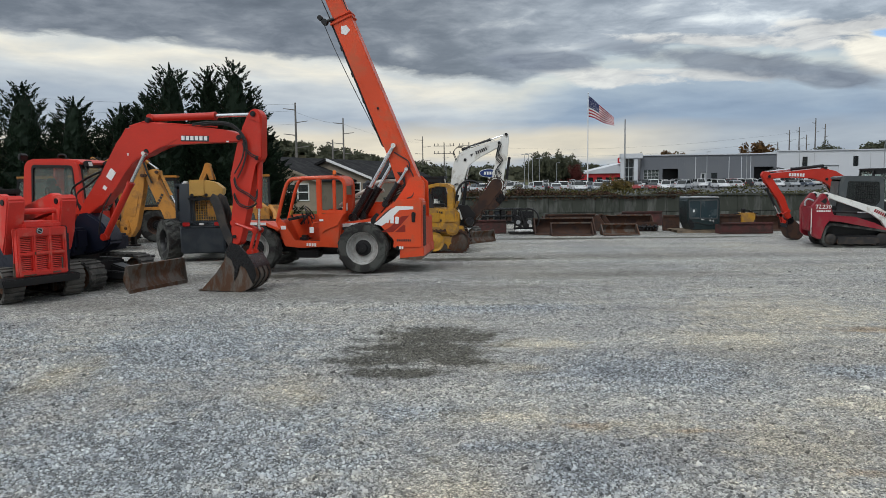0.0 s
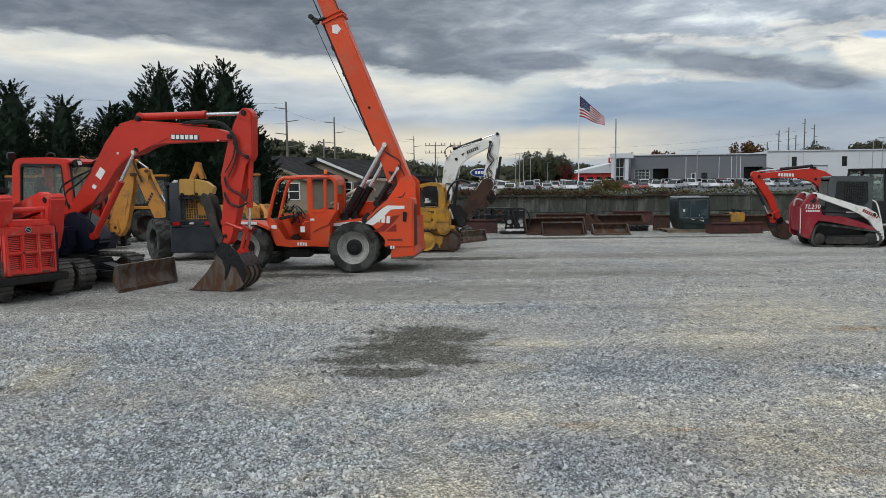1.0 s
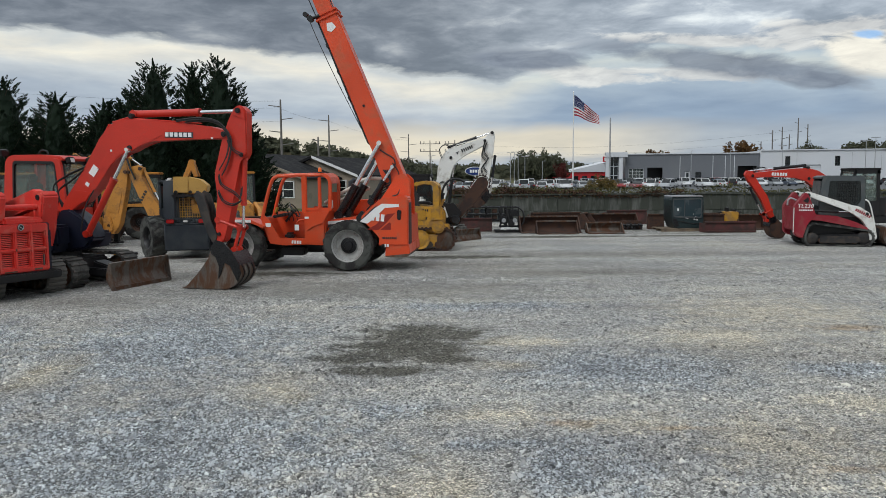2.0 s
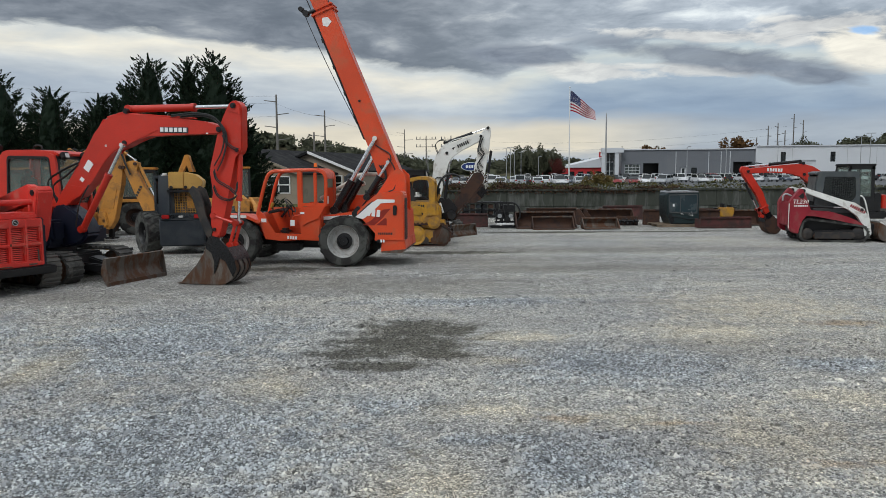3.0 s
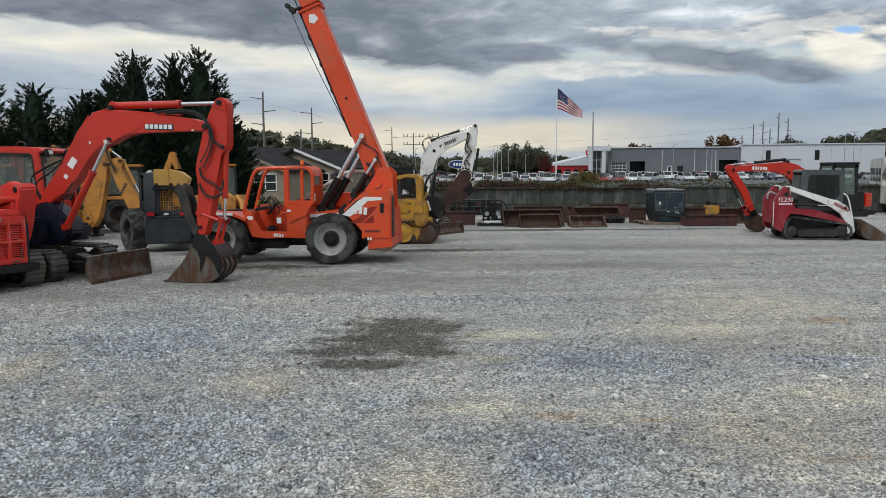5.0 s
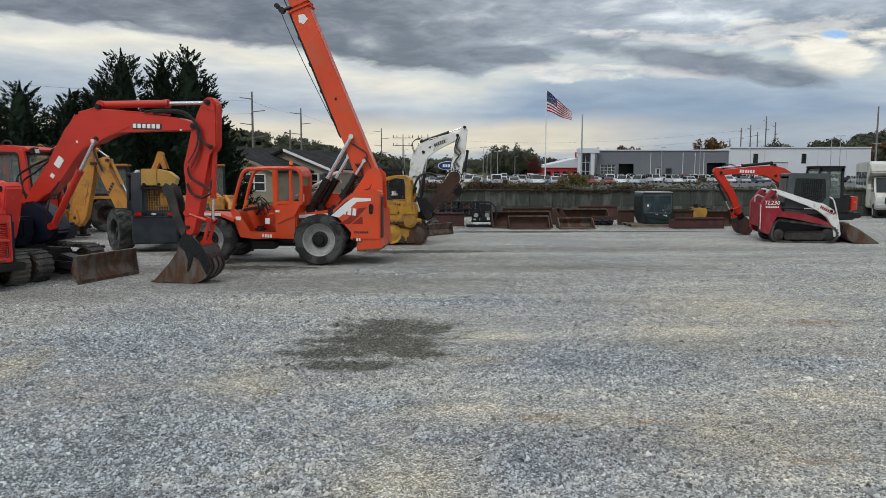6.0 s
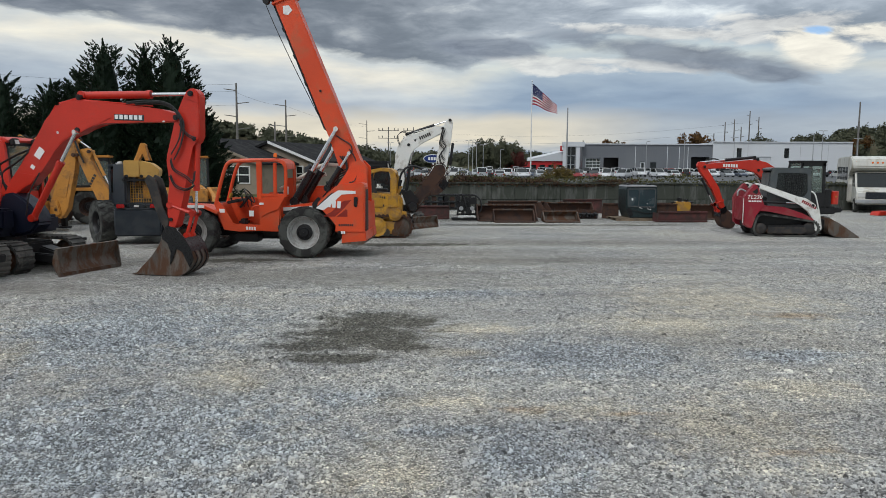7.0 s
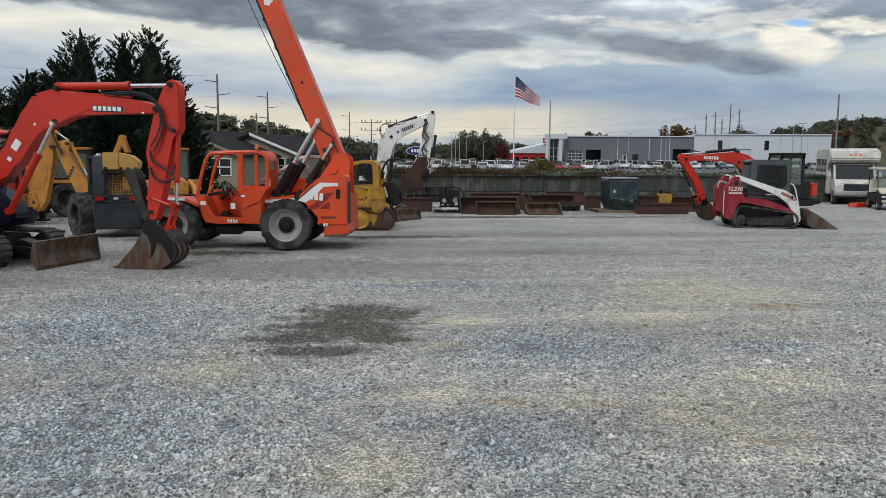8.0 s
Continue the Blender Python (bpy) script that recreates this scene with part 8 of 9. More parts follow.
box_blade(9.45, 10.1, 31.9, 0.64, M_RUST, "short rusty attachment frame on the ground", turn=-15)
box_blade(11.10, 13.15, 29.7, 0.43, M_REDRUST, "long dull red steel box blade")
box_blade(11.2, 12.4, 31.0, 0.66, M_RUST, "rusty steel frame stood behind the long blade", turn=6)
steel_bucket(13.1, 14.3, 31.4, 0.62, 0.7, M_RUST, "small rusty bucket beside the yellow attachment", ribs=2)
box_blade(1.25, 2.65, 31.3, 0.56, M_REDRUST, "brown rusty steel box on the ground")
box_blade(4.6, 6.9, 33.6, 0.66, M_RUST, "long rusty blade lying behind the buckets", turn=4)
box_blade(11.6, 13.9, 33.2, 0.60, M_RUST, "rusty steel frame behind the long blade", turn=-5)


def auger_row():
    ob = thing("tiller_attachment", pose(8.7, 31.6, 0), "black tiller attachment with a row of tines", "tiller", "attachments lying along the wall")
    bm = B()
    rod(bm, (-0.4, 0, 0.2), (0.4, 0, 0.2), 0.05)
    part("shaft", bm, M_BLACK, ob)
    for k in range(6):
        bm = B()
        x = -0.36 + 0.145 * k
        box(bm, (x, 0, 0.17), (0.05, 0.30, 0.06), 0.01, (35 + 40 * k, 0, 0))
        box(bm, (x + 0.03, 0, 0.17), (0.05, 0.30, 0.06), 0.01, (-35 + 40 * k, 0, 0))
        part("tine", bm, M_BLACK, ob)
    bm = B()
    box(bm, (0, 0.2, 0.2), (0.95, 0.1, 0.38), 0.02)
    part("housing", bm, M_RUST, ob)


auger_row()


def pallet(x, y, w, d):
    ob = thing("pallet", pose(x, y, 0), "weathered grey-brown wooden pallet on the gravel", "pallet")
    for k in range(3):
        bm = B()
        box(bm, (0, (k - 1) * (d / 2 - 0.06), 0.05), (w, 0.10, 0.09))
        part("stringer", bm, M_WOOD, ob)
    for k in range(8):
        bm = B()
        box(bm, (-w / 2 + w * (k + 0.5) / 8, 0, 0.107), (w / 8 * 0.78, d, 0.02))
        part("deck_board", bm, M_WOOD, ob)


pallet(10.6, 31.2, 2.0, 1.5)


def spare_cab():
    """A loader's cab taken off its machine, with dark glass and a label."""
    ob = thing("machine_cab", pose(10.72, 31.2, 0.12) @ Matrix.Diagonal((0.78, 0.95, 1.0, 1)), "dark blue-grey machine cab removed and set on a pallet", "machine cab")
    bm = B()
    prism(bm, [(-0.64, 0.0), (-0.84, 0.38), (-0.86, 1.22), (-0.80, 1.31), (0.80, 1.32), (0.86, 1.24), (0.87, 0.05), (0.82, 0.0)], -0.58, 0.58, 0.03)
    body = part("shell", bm, M_TINT, ob, "dark painted cab shell")
    hole = rounded([(-0.70, 0.52), (0.70, 0.48), (0.72, 1.20), (-0.76, 1.18)], 0.08)
    rim = rounded([(-0.75, 0.46), (0.76, 0.42), (0.77, 1.25), (-0.81, 1.23)], 0.10)
    bm = B()
    framed(bm, rim, hole, -0.606, -0.584)
    part("window_frame", bm, M_CABGREY, body)
    bm = B()
    prism(bm, hole, -0.594, -0.586)
    part("side_window", bm, M_WINDOW, body, "dark blue-grey window", smooth=0)
    for x in (-0.16,):
        bm = B()
        box(bm, (x, -0.598, 0.85), (0.045, 0.014, 0.70), 0.004)
        part("window_bar", bm, M_CABGREY, body)
    bm = B()
    prism(bm, [(-0.62, 0.03), (-0.80, 0.36), (-0.78, 0.42), (-0.60, 0.40), (-0.44, 0.12)], -0.600, -0.584, 0.004)
    part("corner_plate", bm, M_BLACK, body)
    for x in (-0.60, 0.60):
        bm = B()
        box(bm, (x, 0.0, 1.40), (0.16, 0.5, 0.06), 0.02)
        part("roof_pad", bm, M_BLACK, body)
    bm = B()
    prism(bm, [(-0.84, 1.30), (-0.80, 1.36), (0.78, 1.36), (0.82, 1.30)], -0.60, 0.60, 0.015)
    part("roof_edge", bm, M_STEEL, body, "pale roof edge")
    bm = B()
    rng = random.Random(2)
    for k in range(9):
        box(bm, (0.30 + 0.07 * (k % 4) + rng.uniform(-0.02, 0.02), -0.602, 0.36 + 0.10 * (k // 4) + rng.uniform(-0.03, 0.03)), (rng.uniform(0.02, 0.05), 0.006, rng.uniform(0.02, 0.06)))
    box(bm, (-0.52, -0.602, 0.78), (0.09, 0.006, 0.11))
    box(bm, (-0.05, -0.602, 0.42), (0.18, 0.006, 0.02), 0, (0, 12, 0))
    part("stickers", bm, M_DECAL, body, "torn white stickers")
    bm = B()
    pipe(bm, [(-0.7, -0.6, 0.28), (-0.3, -0.62, 0.30), (0.2, -0.62, 0.20), (0.6, -0.6, 0.22)], 0.015, 6)
    part("seam_strip", bm, M_BLACK, body)
    bm = B()
    box(bm, (0.86, -0.45, 0.85), (0.05, 0.16, 0.22), 0.015)
    part("mirror", bm, M_BLACK, body)


spare_cab()


def tree_cutter():
    """Black skid-steer attachment with a cage frame and hoses, on a low skid."""
    ob = thing("grapple_attachment", pose(3.35, 31.0, 0), "black steel attachment with a cage frame and hoses", "grapple", "attachments lying along the wall")
    bm = B()
    for x in (-0.35, -0.1, 0.15, 0.4):
        box(bm, (x, 0, 0.62), (0.06, 0.06, 0.85), 0.01)
    for z in (0.25, 0.7, 1.04):
        box(bm, (0.02, 0, z), (0.85, 0.07, 0.08), 0.01)
    box(bm, (0.0, 0.12, 0.66), (0.3, 0.2, 0.6), 0.03)
    part("frame", bm, M_BLACK, ob)
    bm = B()
    pipe(bm, [(0.42, -0.05, 0.2), (0.62, -0.06, 0.45), (0.60, -0.06, 0.8), (0.42, -0.05, 1.02), (0.3, 0, 1.05)], 0.035, 8)
    pipe(bm, [(-0.1, -0.08, 0.95), (-0.02, -0.12, 0.6), (0.05, -0.1, 0.3)], 0.03, 8)
    part("hoses", bm, M_HOSE, ob)
    for c, size in (((-0.22, 0.05, 0.52), (0.30, 0.34, 0.34)), ((0.22, 0.08, 0.84), (0.34, 0.26, 0.22)), ((0.10, -0.02, 0.40), (0.26, 0.22, 0.26)), ((-0.34, 0.04, 0.90), (0.16, 0.24, 0.26))):
        bm = B()
        box(bm, c, size, 0.03)
        part("motor_block", bm, M_BLACK, ob)
    for x in (-0.22, 0.24):
        bm = B()
        rod(bm, (x, -0.14, 0.50), (x, -0.10, 0.50), 0.09, n=14)
        part("motor_cap", bm, M_STEEL, ob)
    bm = B()
    box(bm, (-0.05, -0.1, 0.08), (1.15, 0.55, 0.09), 0.02)
    part("skid", bm, M_BLACK, ob)
    bm = B()
    rng = random.Random(9)
    for k in range(7):
        box(bm, (-0.3 + 0.1 * k, -0.25 + rng.uniform(-0.1, 0.1), 0.16), (rng.uniform(0.08, 0.18), 0.14, 0.10), 0.03, (rng.uniform(-20, 20), 0, rng.uniform(0, 90)))
    part("plastic_wrap", bm, M_DECAL, ob, "crumpled white plastic wrap")
    rack = thing("steel_rack", pose(2.6, 33.6, 0), "dark steel rack with stacked frames", "rack", "attachments lying along the wall")
    for x in (-0.85, 0.0, 0.85):
        bm = B()
        box(bm, (x, 0, 0.5), (0.08, 0.08, 1.0), 0.01)
        part("post", bm, M_BLACK, rack)
    for z in (0.35, 0.62, 0.95):
        bm = B()
        box(bm, (0, 0, z), (1.9, 0.5, 0.07), 0.01)
        part("shelf", bm, M_BLACK, rack)
    for k in range(6):
        for z in (0.49, 0.78):
            bm = B()
            box(bm, (-0.70 + 0.27 * k, -0.05 + 0.03 * (k % 3), z), (0.21, 0.34, 0.18 + 0.02 * (k % 2)), 0.02)
            part("stacked_frame", bm, (M_SLATE, M_BLACK, M_RUST)[(k + int(z * 10)) % 3], rack)


tree_cutter()


def yellow_pump():
    ob = thing("hydraulic_breaker", pose(12.85, 31.6, 0) @ Matrix.Scale(1.0, 4), "small yellow attachment standing behind the long blade", "breaker", "attachments lying along the wall")
    bm = B()
    box(bm, (0, 0, 0.55), (0.62, 0.5, 0.42), 0.04)
    box(bm, (0, 0, 0.2), (0.4, 0.4, 0.4), 0.03)
    part("body", bm, M_YELLOW, ob)
    bm = B()
    box(bm, (-0.12, 0, 0.84), (0.1, 0.3, 0.18), 0.02)
    box(bm, (0.18, 0, 0.80), (0.1, 0.3, 0.12), 0.02)
    rod(bm, (-0.5, 0, 0.72), (0.5, 0, 0.74), 0.035)
    part("bracket", bm, M_BLACK, ob)


yellow_pump()


# ---- shuttle bus and golf cart ----
def shuttle_bus():
    bus = thing("shuttle_bus", pose(24.95, 36.5, 0, 0, 0, -116) @ Matrix.Scale(1.0, 4), "white cutaway shuttle bus with a high over-cab body", "bus")
    # local x forward (origin at the front axle line), y left
    bm = B()
    prism(bm, [(-6.0, 0.45), (-6.0, 2.72), (-5.8, 2.82), (-0.45, 2.86), (0.28, 2.70), (0.34, 2.30), (0.10, 2.16), (-0.55, 2.06), (-0.75, 1.95), (-0.80, 0.45)], -1.15, 1.15, 0.06)
    body = part("body", bm, M_BUSWHITE, bus, "white fibreglass bus body")
    bm = B()
    prism(bm, [(-0.8, 0.42), (-0.78, 2.04), (0.02, 2.04), (0.46, 1.24), (0.98, 1.14), (1.10, 1.06), (1.12, 0.50), (0.95, 0.42)], -0.95, 0.95, 0.05)
    nose = part("van_nose", bm, M_BUSWHITE, bus, "white van nose")
    bm = B()
    prism(bm, [(0.055, 2.0), (0.475, 1.235), (0.495, 1.245), (0.075, 2.01)], -0.86, 0.86)
    part("windscreen", bm, M_DARKGLASS, nose, smooth=0)
    for s in (-1, 1):
        bm = B()
        prism(bm, [(-0.65, 1.30), (-0.65, 1.95), (-0.05, 1.95), (0.32, 1.30)], s * 0.957 - 0.006, s * 0.957 + 0.006)
        part("door_window", bm, M_DARKGLASS, nose, smooth=0)
        bm = B()
        box(bm, (1.125, s * 0.72, 0.90), (0.03, 0.30, 0.20), 0.01)
        part("headlamp", bm, M_LENS_CLEAR, nose)
        bm = B()
        box(bm, (0.15, s * 1.16, 1.55), (0.10, 0.18, 0.30), 0.03)
        rod(bm, (0.15, s * 0.95, 1.45), (0.15, s * 1.1, 1.5), 0.015)
        part("side_mirror", bm, M_BUSWHITE, bus)
    bm = B()
    for z in (0.76, 0.84, 0.92, 1.00):
        box(bm, (1.125, 0, z), (0.03, 1.06, 0.040), 0.008)
    box(bm, (1.112, 0, 0.88), (0.02, 1.12, 0.34))
    part("grille", bm, M_SLATE, nose, "grey slatted grille")
    bm = B()
    box(bm, (1.18, 0, 0.58), (0.14, 2.0, 0.18), 0.04)
    part("front_bumper", bm, M_STEEL, bus, "pale front bumper")
    bm = B()
    for y in (-0.22, 0.0, 0.22):
        rod(bm, (0.28, y, 2.52), (0.33, y, 2.52), 0.05)
    for y in (-0.95, 0.95):
        rod(bm, (0.24, y, 2.54), (0.30, y, 2.54), 0.04)
    part("marker_lamps", bm, M_LENS_AMBER, body)
    for k in range(4):
        for s in (-1, 1):
            bm = B()
            box(bm, (-1.6 - 1.15 * k, s * 1.153, 1.95), (0.95, 0.012, 0.7), 0.0)
            part("bus_window", bm, M_DARKGLASS, body, smooth=0)
    for x in (0.45, -4.4):
        for s in (-1, 1):
            wheel(bus, (x, s * 0.88, 0.36), 0.36, 0.24, 0.21, s, 0)
    bm = B()
    box(bm, (-2.2, 0, 0.42), (6.0, 1.6, 0.2))
    part("underframe", bm, M_BLACK, bus)


shuttle_bus()


def golf_cart():
    gc = thing("golf_cart", pose(24.0, 32.6, 0, 0, 0, -112), "beige golf cart with a canopy roof", "golf cart")
    for x in (0.85, -0.85):
        for s in (-1, 1):
            wheel(gc, (x, s * 0.50, 0.24), 0.24, 0.2, 0.13, s, 0)
    bm = B()
    prism(bm, [(-1.2, 0.30), (-1.2, 0.75), (-0.4, 0.78), (-0.3, 0.42), (0.4, 0.40), (0.55, 0.95), (0.75, 0.98), (1.2, 0.78), (1.22, 0.32)], -0.56, 0.56, 0.05)
    part("body", bm, M_BLACK, gc, "dark cart body")
    bm = B()
    prism(bm, [(0.5, 0.9), (0.56, 1.0), (0.78, 1.02), (1.22, 0.82), (1.22, 0.74), (0.76, 0.94)], -0.57, 0.57, 0.02)
    box(bm, (1.23, 0, 0.42), (0.04, 1.0, 0.12), 0.02)
    part("front_cowl", bm, M_CREAM, gc, "beige front cowl")
    bm = B()
    box(bm, (-0.55, 0, 0.86), (0.5, 1.0, 0.14), 0.05)
    box(bm, (-0.80, 0, 1.18), (0.12, 1.0, 0.42), 0.05)
    part("seat", bm, M_CREAM, gc, "beige vinyl bench seat")
    for s in (-1, 1):
        for p0, p1 in (((0.62, s * 0.52, 0.95), (0.38, s * 0.52, 1.84)), ((-1.1, s * 0.52, 0.74), (-0.95, s * 0.52, 1.84))):
            bm = B()
            rod(bm, p0, p1, 0.022, n=8)
            part("roof_post", bm, M_BLACK, gc)
    bm = B()
    box(bm, (-0.3, 0, 1.87), (1.75, 1.2, 0.09), 0.04)
    part("canopy", bm, M_CREAM, gc, "beige canopy roof")
    bm = B()
    prism(bm, [(0.60, 1.0), (0.40, 1.80), (0.408, 1.80), (0.608, 1.0)], -0.5, 0.5)
    part("windscreen", bm, M_GLASS, gc, smooth=0).visible_shadow = False
    for s in (-1, 1):
        bm = B()
        box(bm, (1.235, s * 0.42, 0.62), (0.02, 0.16, 0.10), 0.01)
        part("headlamp", bm, M_LENS_CLEAR, gc)
    bm = B()
    q = pose(0.30, 0.25, 1.12, 0, -50, 0)
    pipe(bm, [(q @ Vector((0.16 * math.cos(a), 0.16 * math.sin(a), 0)))[:] for a in [2 * math.pi * k / 14 for k in range(15)]], 0.014, 6, 2)
    part("steering_wheel", bm, M_BLACK, gc)


golf_cart()
bm = B()
prism(bm, [(-0.42, 0.0), (-0.30, 0.20), (0.30, 0.22), (0.42, 0.0)], -0.25, 0.25, 0.03)
lone("plastic_ramp", bm, M_RED, pose(23.6, 34.0, 0.0, 0, 0, 12), "bright red plastic ramp lying on the gravel", "ramp")


# ---- loose bits on the yard ----
def yellow_stand():
    ob = thing("hose_stand", pose(-8.35, 19.8, 0, 0, 0, 20), "small yellow steel stand on the gravel", "stand")
    bm = B()
    bars(bm, [(-0.35, 0, 0.03), (-0.35, 0, 0.42), (0.35, 0, 0.30), (0.35, 0, 0.03)], 0.035)
    bars(bm, [(-0.35, -0.3, 0.03), (-0.35, 0.3, 0.03)], 0.03)
    bars(bm, [(0.35, -0.3, 0.03), (0.35, 0.3, 0.03)], 0.03)
    part("frame", bm, M_YELLOW, ob)
    bm = B()
    rod(bm, (0.30, 0, 0.3), (0.62, 0, 0.34), 0.04)
    part("coupling", bm, M_BLACK, ob)


yellow_stand()


# ---- buildings ----
def gable_house():
    hs = thing("house", pose(-11.7, 58, 0, 0, 0, -20), "tan house with dark shingle roofs and white trim", "house")

    def wing(x, y, half, depth, eave, peak, trim=M_TRIM):
        bm = B()
        prism(bm, [(x - half, 0), (x - half, eave), (x, peak), (x + half, eave), (x + half, 0)], y, y + depth)
        wall = part("wall", bm, M_SIDING, hs, "tan siding wall", smooth=0)
        slope = (peak - eave) / half
        for s in (-1, 1):
            bm = B()
            over = half + 0.35
            prism(bm, [(x, peak + 0.02), (x + s * over, peak - slope * over + 0.02), (x + s * over, peak - slope * over + 0.16), (x, peak + 0.17)], y - 0.35, y + depth + 0.3)
            roof = part("roof", bm, M_SHINGLE, hs, "dark shingle roof", smooth=0)
            bm = B()
            prism(bm, [(x, peak - 0.03), (x + s * over, peak - slope * over - 0.03), (x + s * over, peak - slope * over + 0.18), (x, peak + 0.19)], y - 0.40, y - 0.353)
            part("rake_board", bm, trim if s > 0 else M_SHINGLE, roof, smooth=0)
        return wall

    def window(wall, x, y, z, w, h):
        bm = B()
        for dx in (-w / 2, 0, w / 2):
            box(bm, (x + dx, y - 0.03, z), (0.09, 0.06, h + 0.1))
        for dz in (-h / 2, 0, h / 2):
            box(bm, (x, y - 0.03, z + dz), (w + 0.1, 0.06, 0.08))
        fr = part("window", bm, M_TRIM, wall, smooth=0)
        bm = B()
        box(bm, (x, y - 0.012, z), (w, 0.02, h))
        part("pane", bm, M_DARKGLASS, fr, smooth=0)
    a = wing(-2.9, 0.0, 5.2, 12, 2.30, 4.15, M_SIDING)
    window(a, 0.6, 0.0, 1.45, 1.9, 1.25)
    b = wing(0.0, 6.0, 3.9, 14, 2.5, 4.0)
    window(b, 2.4, 6.0, 1.5, 1.2, 1.2)


gable_house()


def dealership():
    bl = thing("showroom", pose(52.0, 200, lot_height(198), 0, 0, -8) @ Matrix.Diagonal((1.43, 1.43, 1.60, 1)), "grey and white metal-clad car showroom with service doors", "building")

    def block(name, x0, x1, y0, y1, z1, mat, label, openings=()):
        """Front wall pieces leave real openings; the other sides are plain."""
        bm = B()
        cuts = sorted({x0, x1, *[o[0] for o in openings], *[o[1] for o in openings]})
        for a, b in zip(cuts, cuts[1:]):
            hole = [o for o in openings if o[0] <= a and o[1] >= b]
            spans = [(0, z1)] if not hole else [(0, hole[0][2]), (hole[0][3], z1)]
            for za, zb in spans:
                if zb - za > 0.01:
                    box(bm, ((a + b) / 2, y0 + 0.15, (za + zb) / 2), (b - a, 0.3, zb - za))
        box(bm, (x0 + 0.15, (y0 + y1) / 2 + 0.15, z1 / 2), (0.3, y1 - y0 - 0.3, z1))
        box(bm, (x1 - 0.15, (y0 + y1) / 2 + 0.15, z1 / 2), (0.3, y1 - y0 - 0.3, z1))
        box(bm, ((x0 + x1) / 2, y1 - 0.15, z1 / 2), (x1 - x0 - 0.6, 0.3, z1))
        wall = part(name, bm, mat, bl, label, smooth=0)
        bm = B()
        box(bm, ((x0 + x1) / 2, (y0 + y1) / 2, z1 - 0.12), (x1 - x0 - 0.6, y1 - y0 - 0.6, 0.1))
        part("roof", bm, M_STEEL, wall, smooth=0)
        bm = B()
        box(bm, ((x0 + x1) / 2, y0 - 0.03, z1 + 0.06), (x1 - x0, 0.4, 0.16))
        part("parapet_cap", bm, M_WHITEWALL, wall, smooth=0)
        return wall

    grey = block("wall_grey", 0.6, 24.6, 0, 30, 4.95, M_CLADDING, "grey corrugated metal wall", ((1.2, 4.0, 0.0, 2.6), (4.6, 7.4, 0.0, 2.75), (11.4, 12.4, 0.0, 2.1), (13.3, 14.4, 1.0, 2.0), (20.8, 24.2, 0.0, 2.9)))
    bm = B()
    for k in range(5):
        box(bm, (2.6, 0.2, 0.26 + 0.52 * k), (2.76, 0.06, 0.47))
    part("service_door", bm, M_GLASS, grey, "glazed sectional door", smooth=0)
    bm = B()
    for k in range(6):
        box(bm, (2.6, 0.15, 0.02 + 0.515 * k), (2.8, 0.1, 0.06))
    for k in range(5):
        box(bm, (1.24 + 0.68 * k, 0.15, 1.3), (0.06, 0.1, 2.6))
    part("door_frame", bm, M_WHITEWALL, grey, smooth=0)
    bm = B()
    box(bm, (11.9, 0.2, 1.05), (0.9, 0.08, 2.0))
    part("entry_door", bm, M_WHITEWALL, grey, smooth=0)
    bm = B()
    box(bm, (11.9, 0.15, 1.2), (0.45, 0.04, 1.3))
    part("pane", bm, M_DARKGLASS, grey, smooth=0)
    bm = B()
    box(bm, (13.85, 0.15, 1.5), (1.0, 0.05, 0.9))
    part("pane", bm, M_DARKGLASS, grey, smooth=0)
    # shade inside the open bays is put in as black sheets
    for (x0, x1, z1) in ((4.6, 7.4, 2.75), (20.8, 24.2, 2.9)):
        bm = B()
        box(bm, ((x0 + x1) / 2, 3.0, z1 / 2), (x1 - x0 + 2, 0.1, z1 + 0.6))
        box(bm, ((x0 + x1) / 2, 1.6, 0.02), (x1 - x0, 2.8, 0.03))
        part("bay_interior", bm, M_BLACK, grey, "black sheets standing in for the bay's shade", smooth=0)
    for x in (10.5, 16.4, 18.6, 20.2):
        bm = B()
        box(bm, (x, -0.04, 2.3), (0.10, 0.08, 4.6))
        part("downpipe", bm, M_WHITEWALL, grey, smooth=0)
    bm = B()
    for k in range(55):
        box(bm, (0.8 + 0.43 * k, -0.012, 3.9), (0.05, 0.024, 1.6))
    part("cladding_ribs", bm, M_CLADDING, grey, smooth=0)
    white = block("wall_white", 24.65, 49.8, -0.4, 30, 5.35, M_WHITEWALL, "white wall panels", ((29.0, 29.9, 2.8, 4.4), (37.6, 38.5, 2.8, 4.4), (32.0, 35.2, 0.0, 3.0)))
    for x in (29.45, 38.05):
        bm = B()
        box(bm, (x, -0.2, 3.6), (0.9, 0.06, 1.6))
        pane = part("window", bm, M_DARKGLASS, white, smooth=0)
        bm = B()
        for dz in (-0.3, 0.3):
            box(bm, (x, -0.25, 3.6 + dz), (0.9, 0.05, 0.06))
        box(bm, (x, -0.25, 3.6), (0.06, 0.05, 1.6))
        part("window_bars", bm, M_BLACK, pane, smooth=0)
    bm = B()
    for k in range(7):
        box(bm, (33.6, -0.18, 0.21 + 0.42 * k), (3.2, 0.08, 0.40), 0.01)
    part("roller_door", bm, M_WHITEWALL, white, smooth=0)
    for x in (31.0, 40.5, 45.5):
        bm = B()
        box(bm, (x, -0.412, 2.5), (0.05, 0.024, 5.0))
        part("panel_joint", bm, M_STEEL, white, smooth=0)
    # glazed entrance
    bm = B()
    for x in (-2.8, -0.4):
        box(bm, (x, -1.2, 2.65), (0.7, 0.7, 5.3), 0.03)
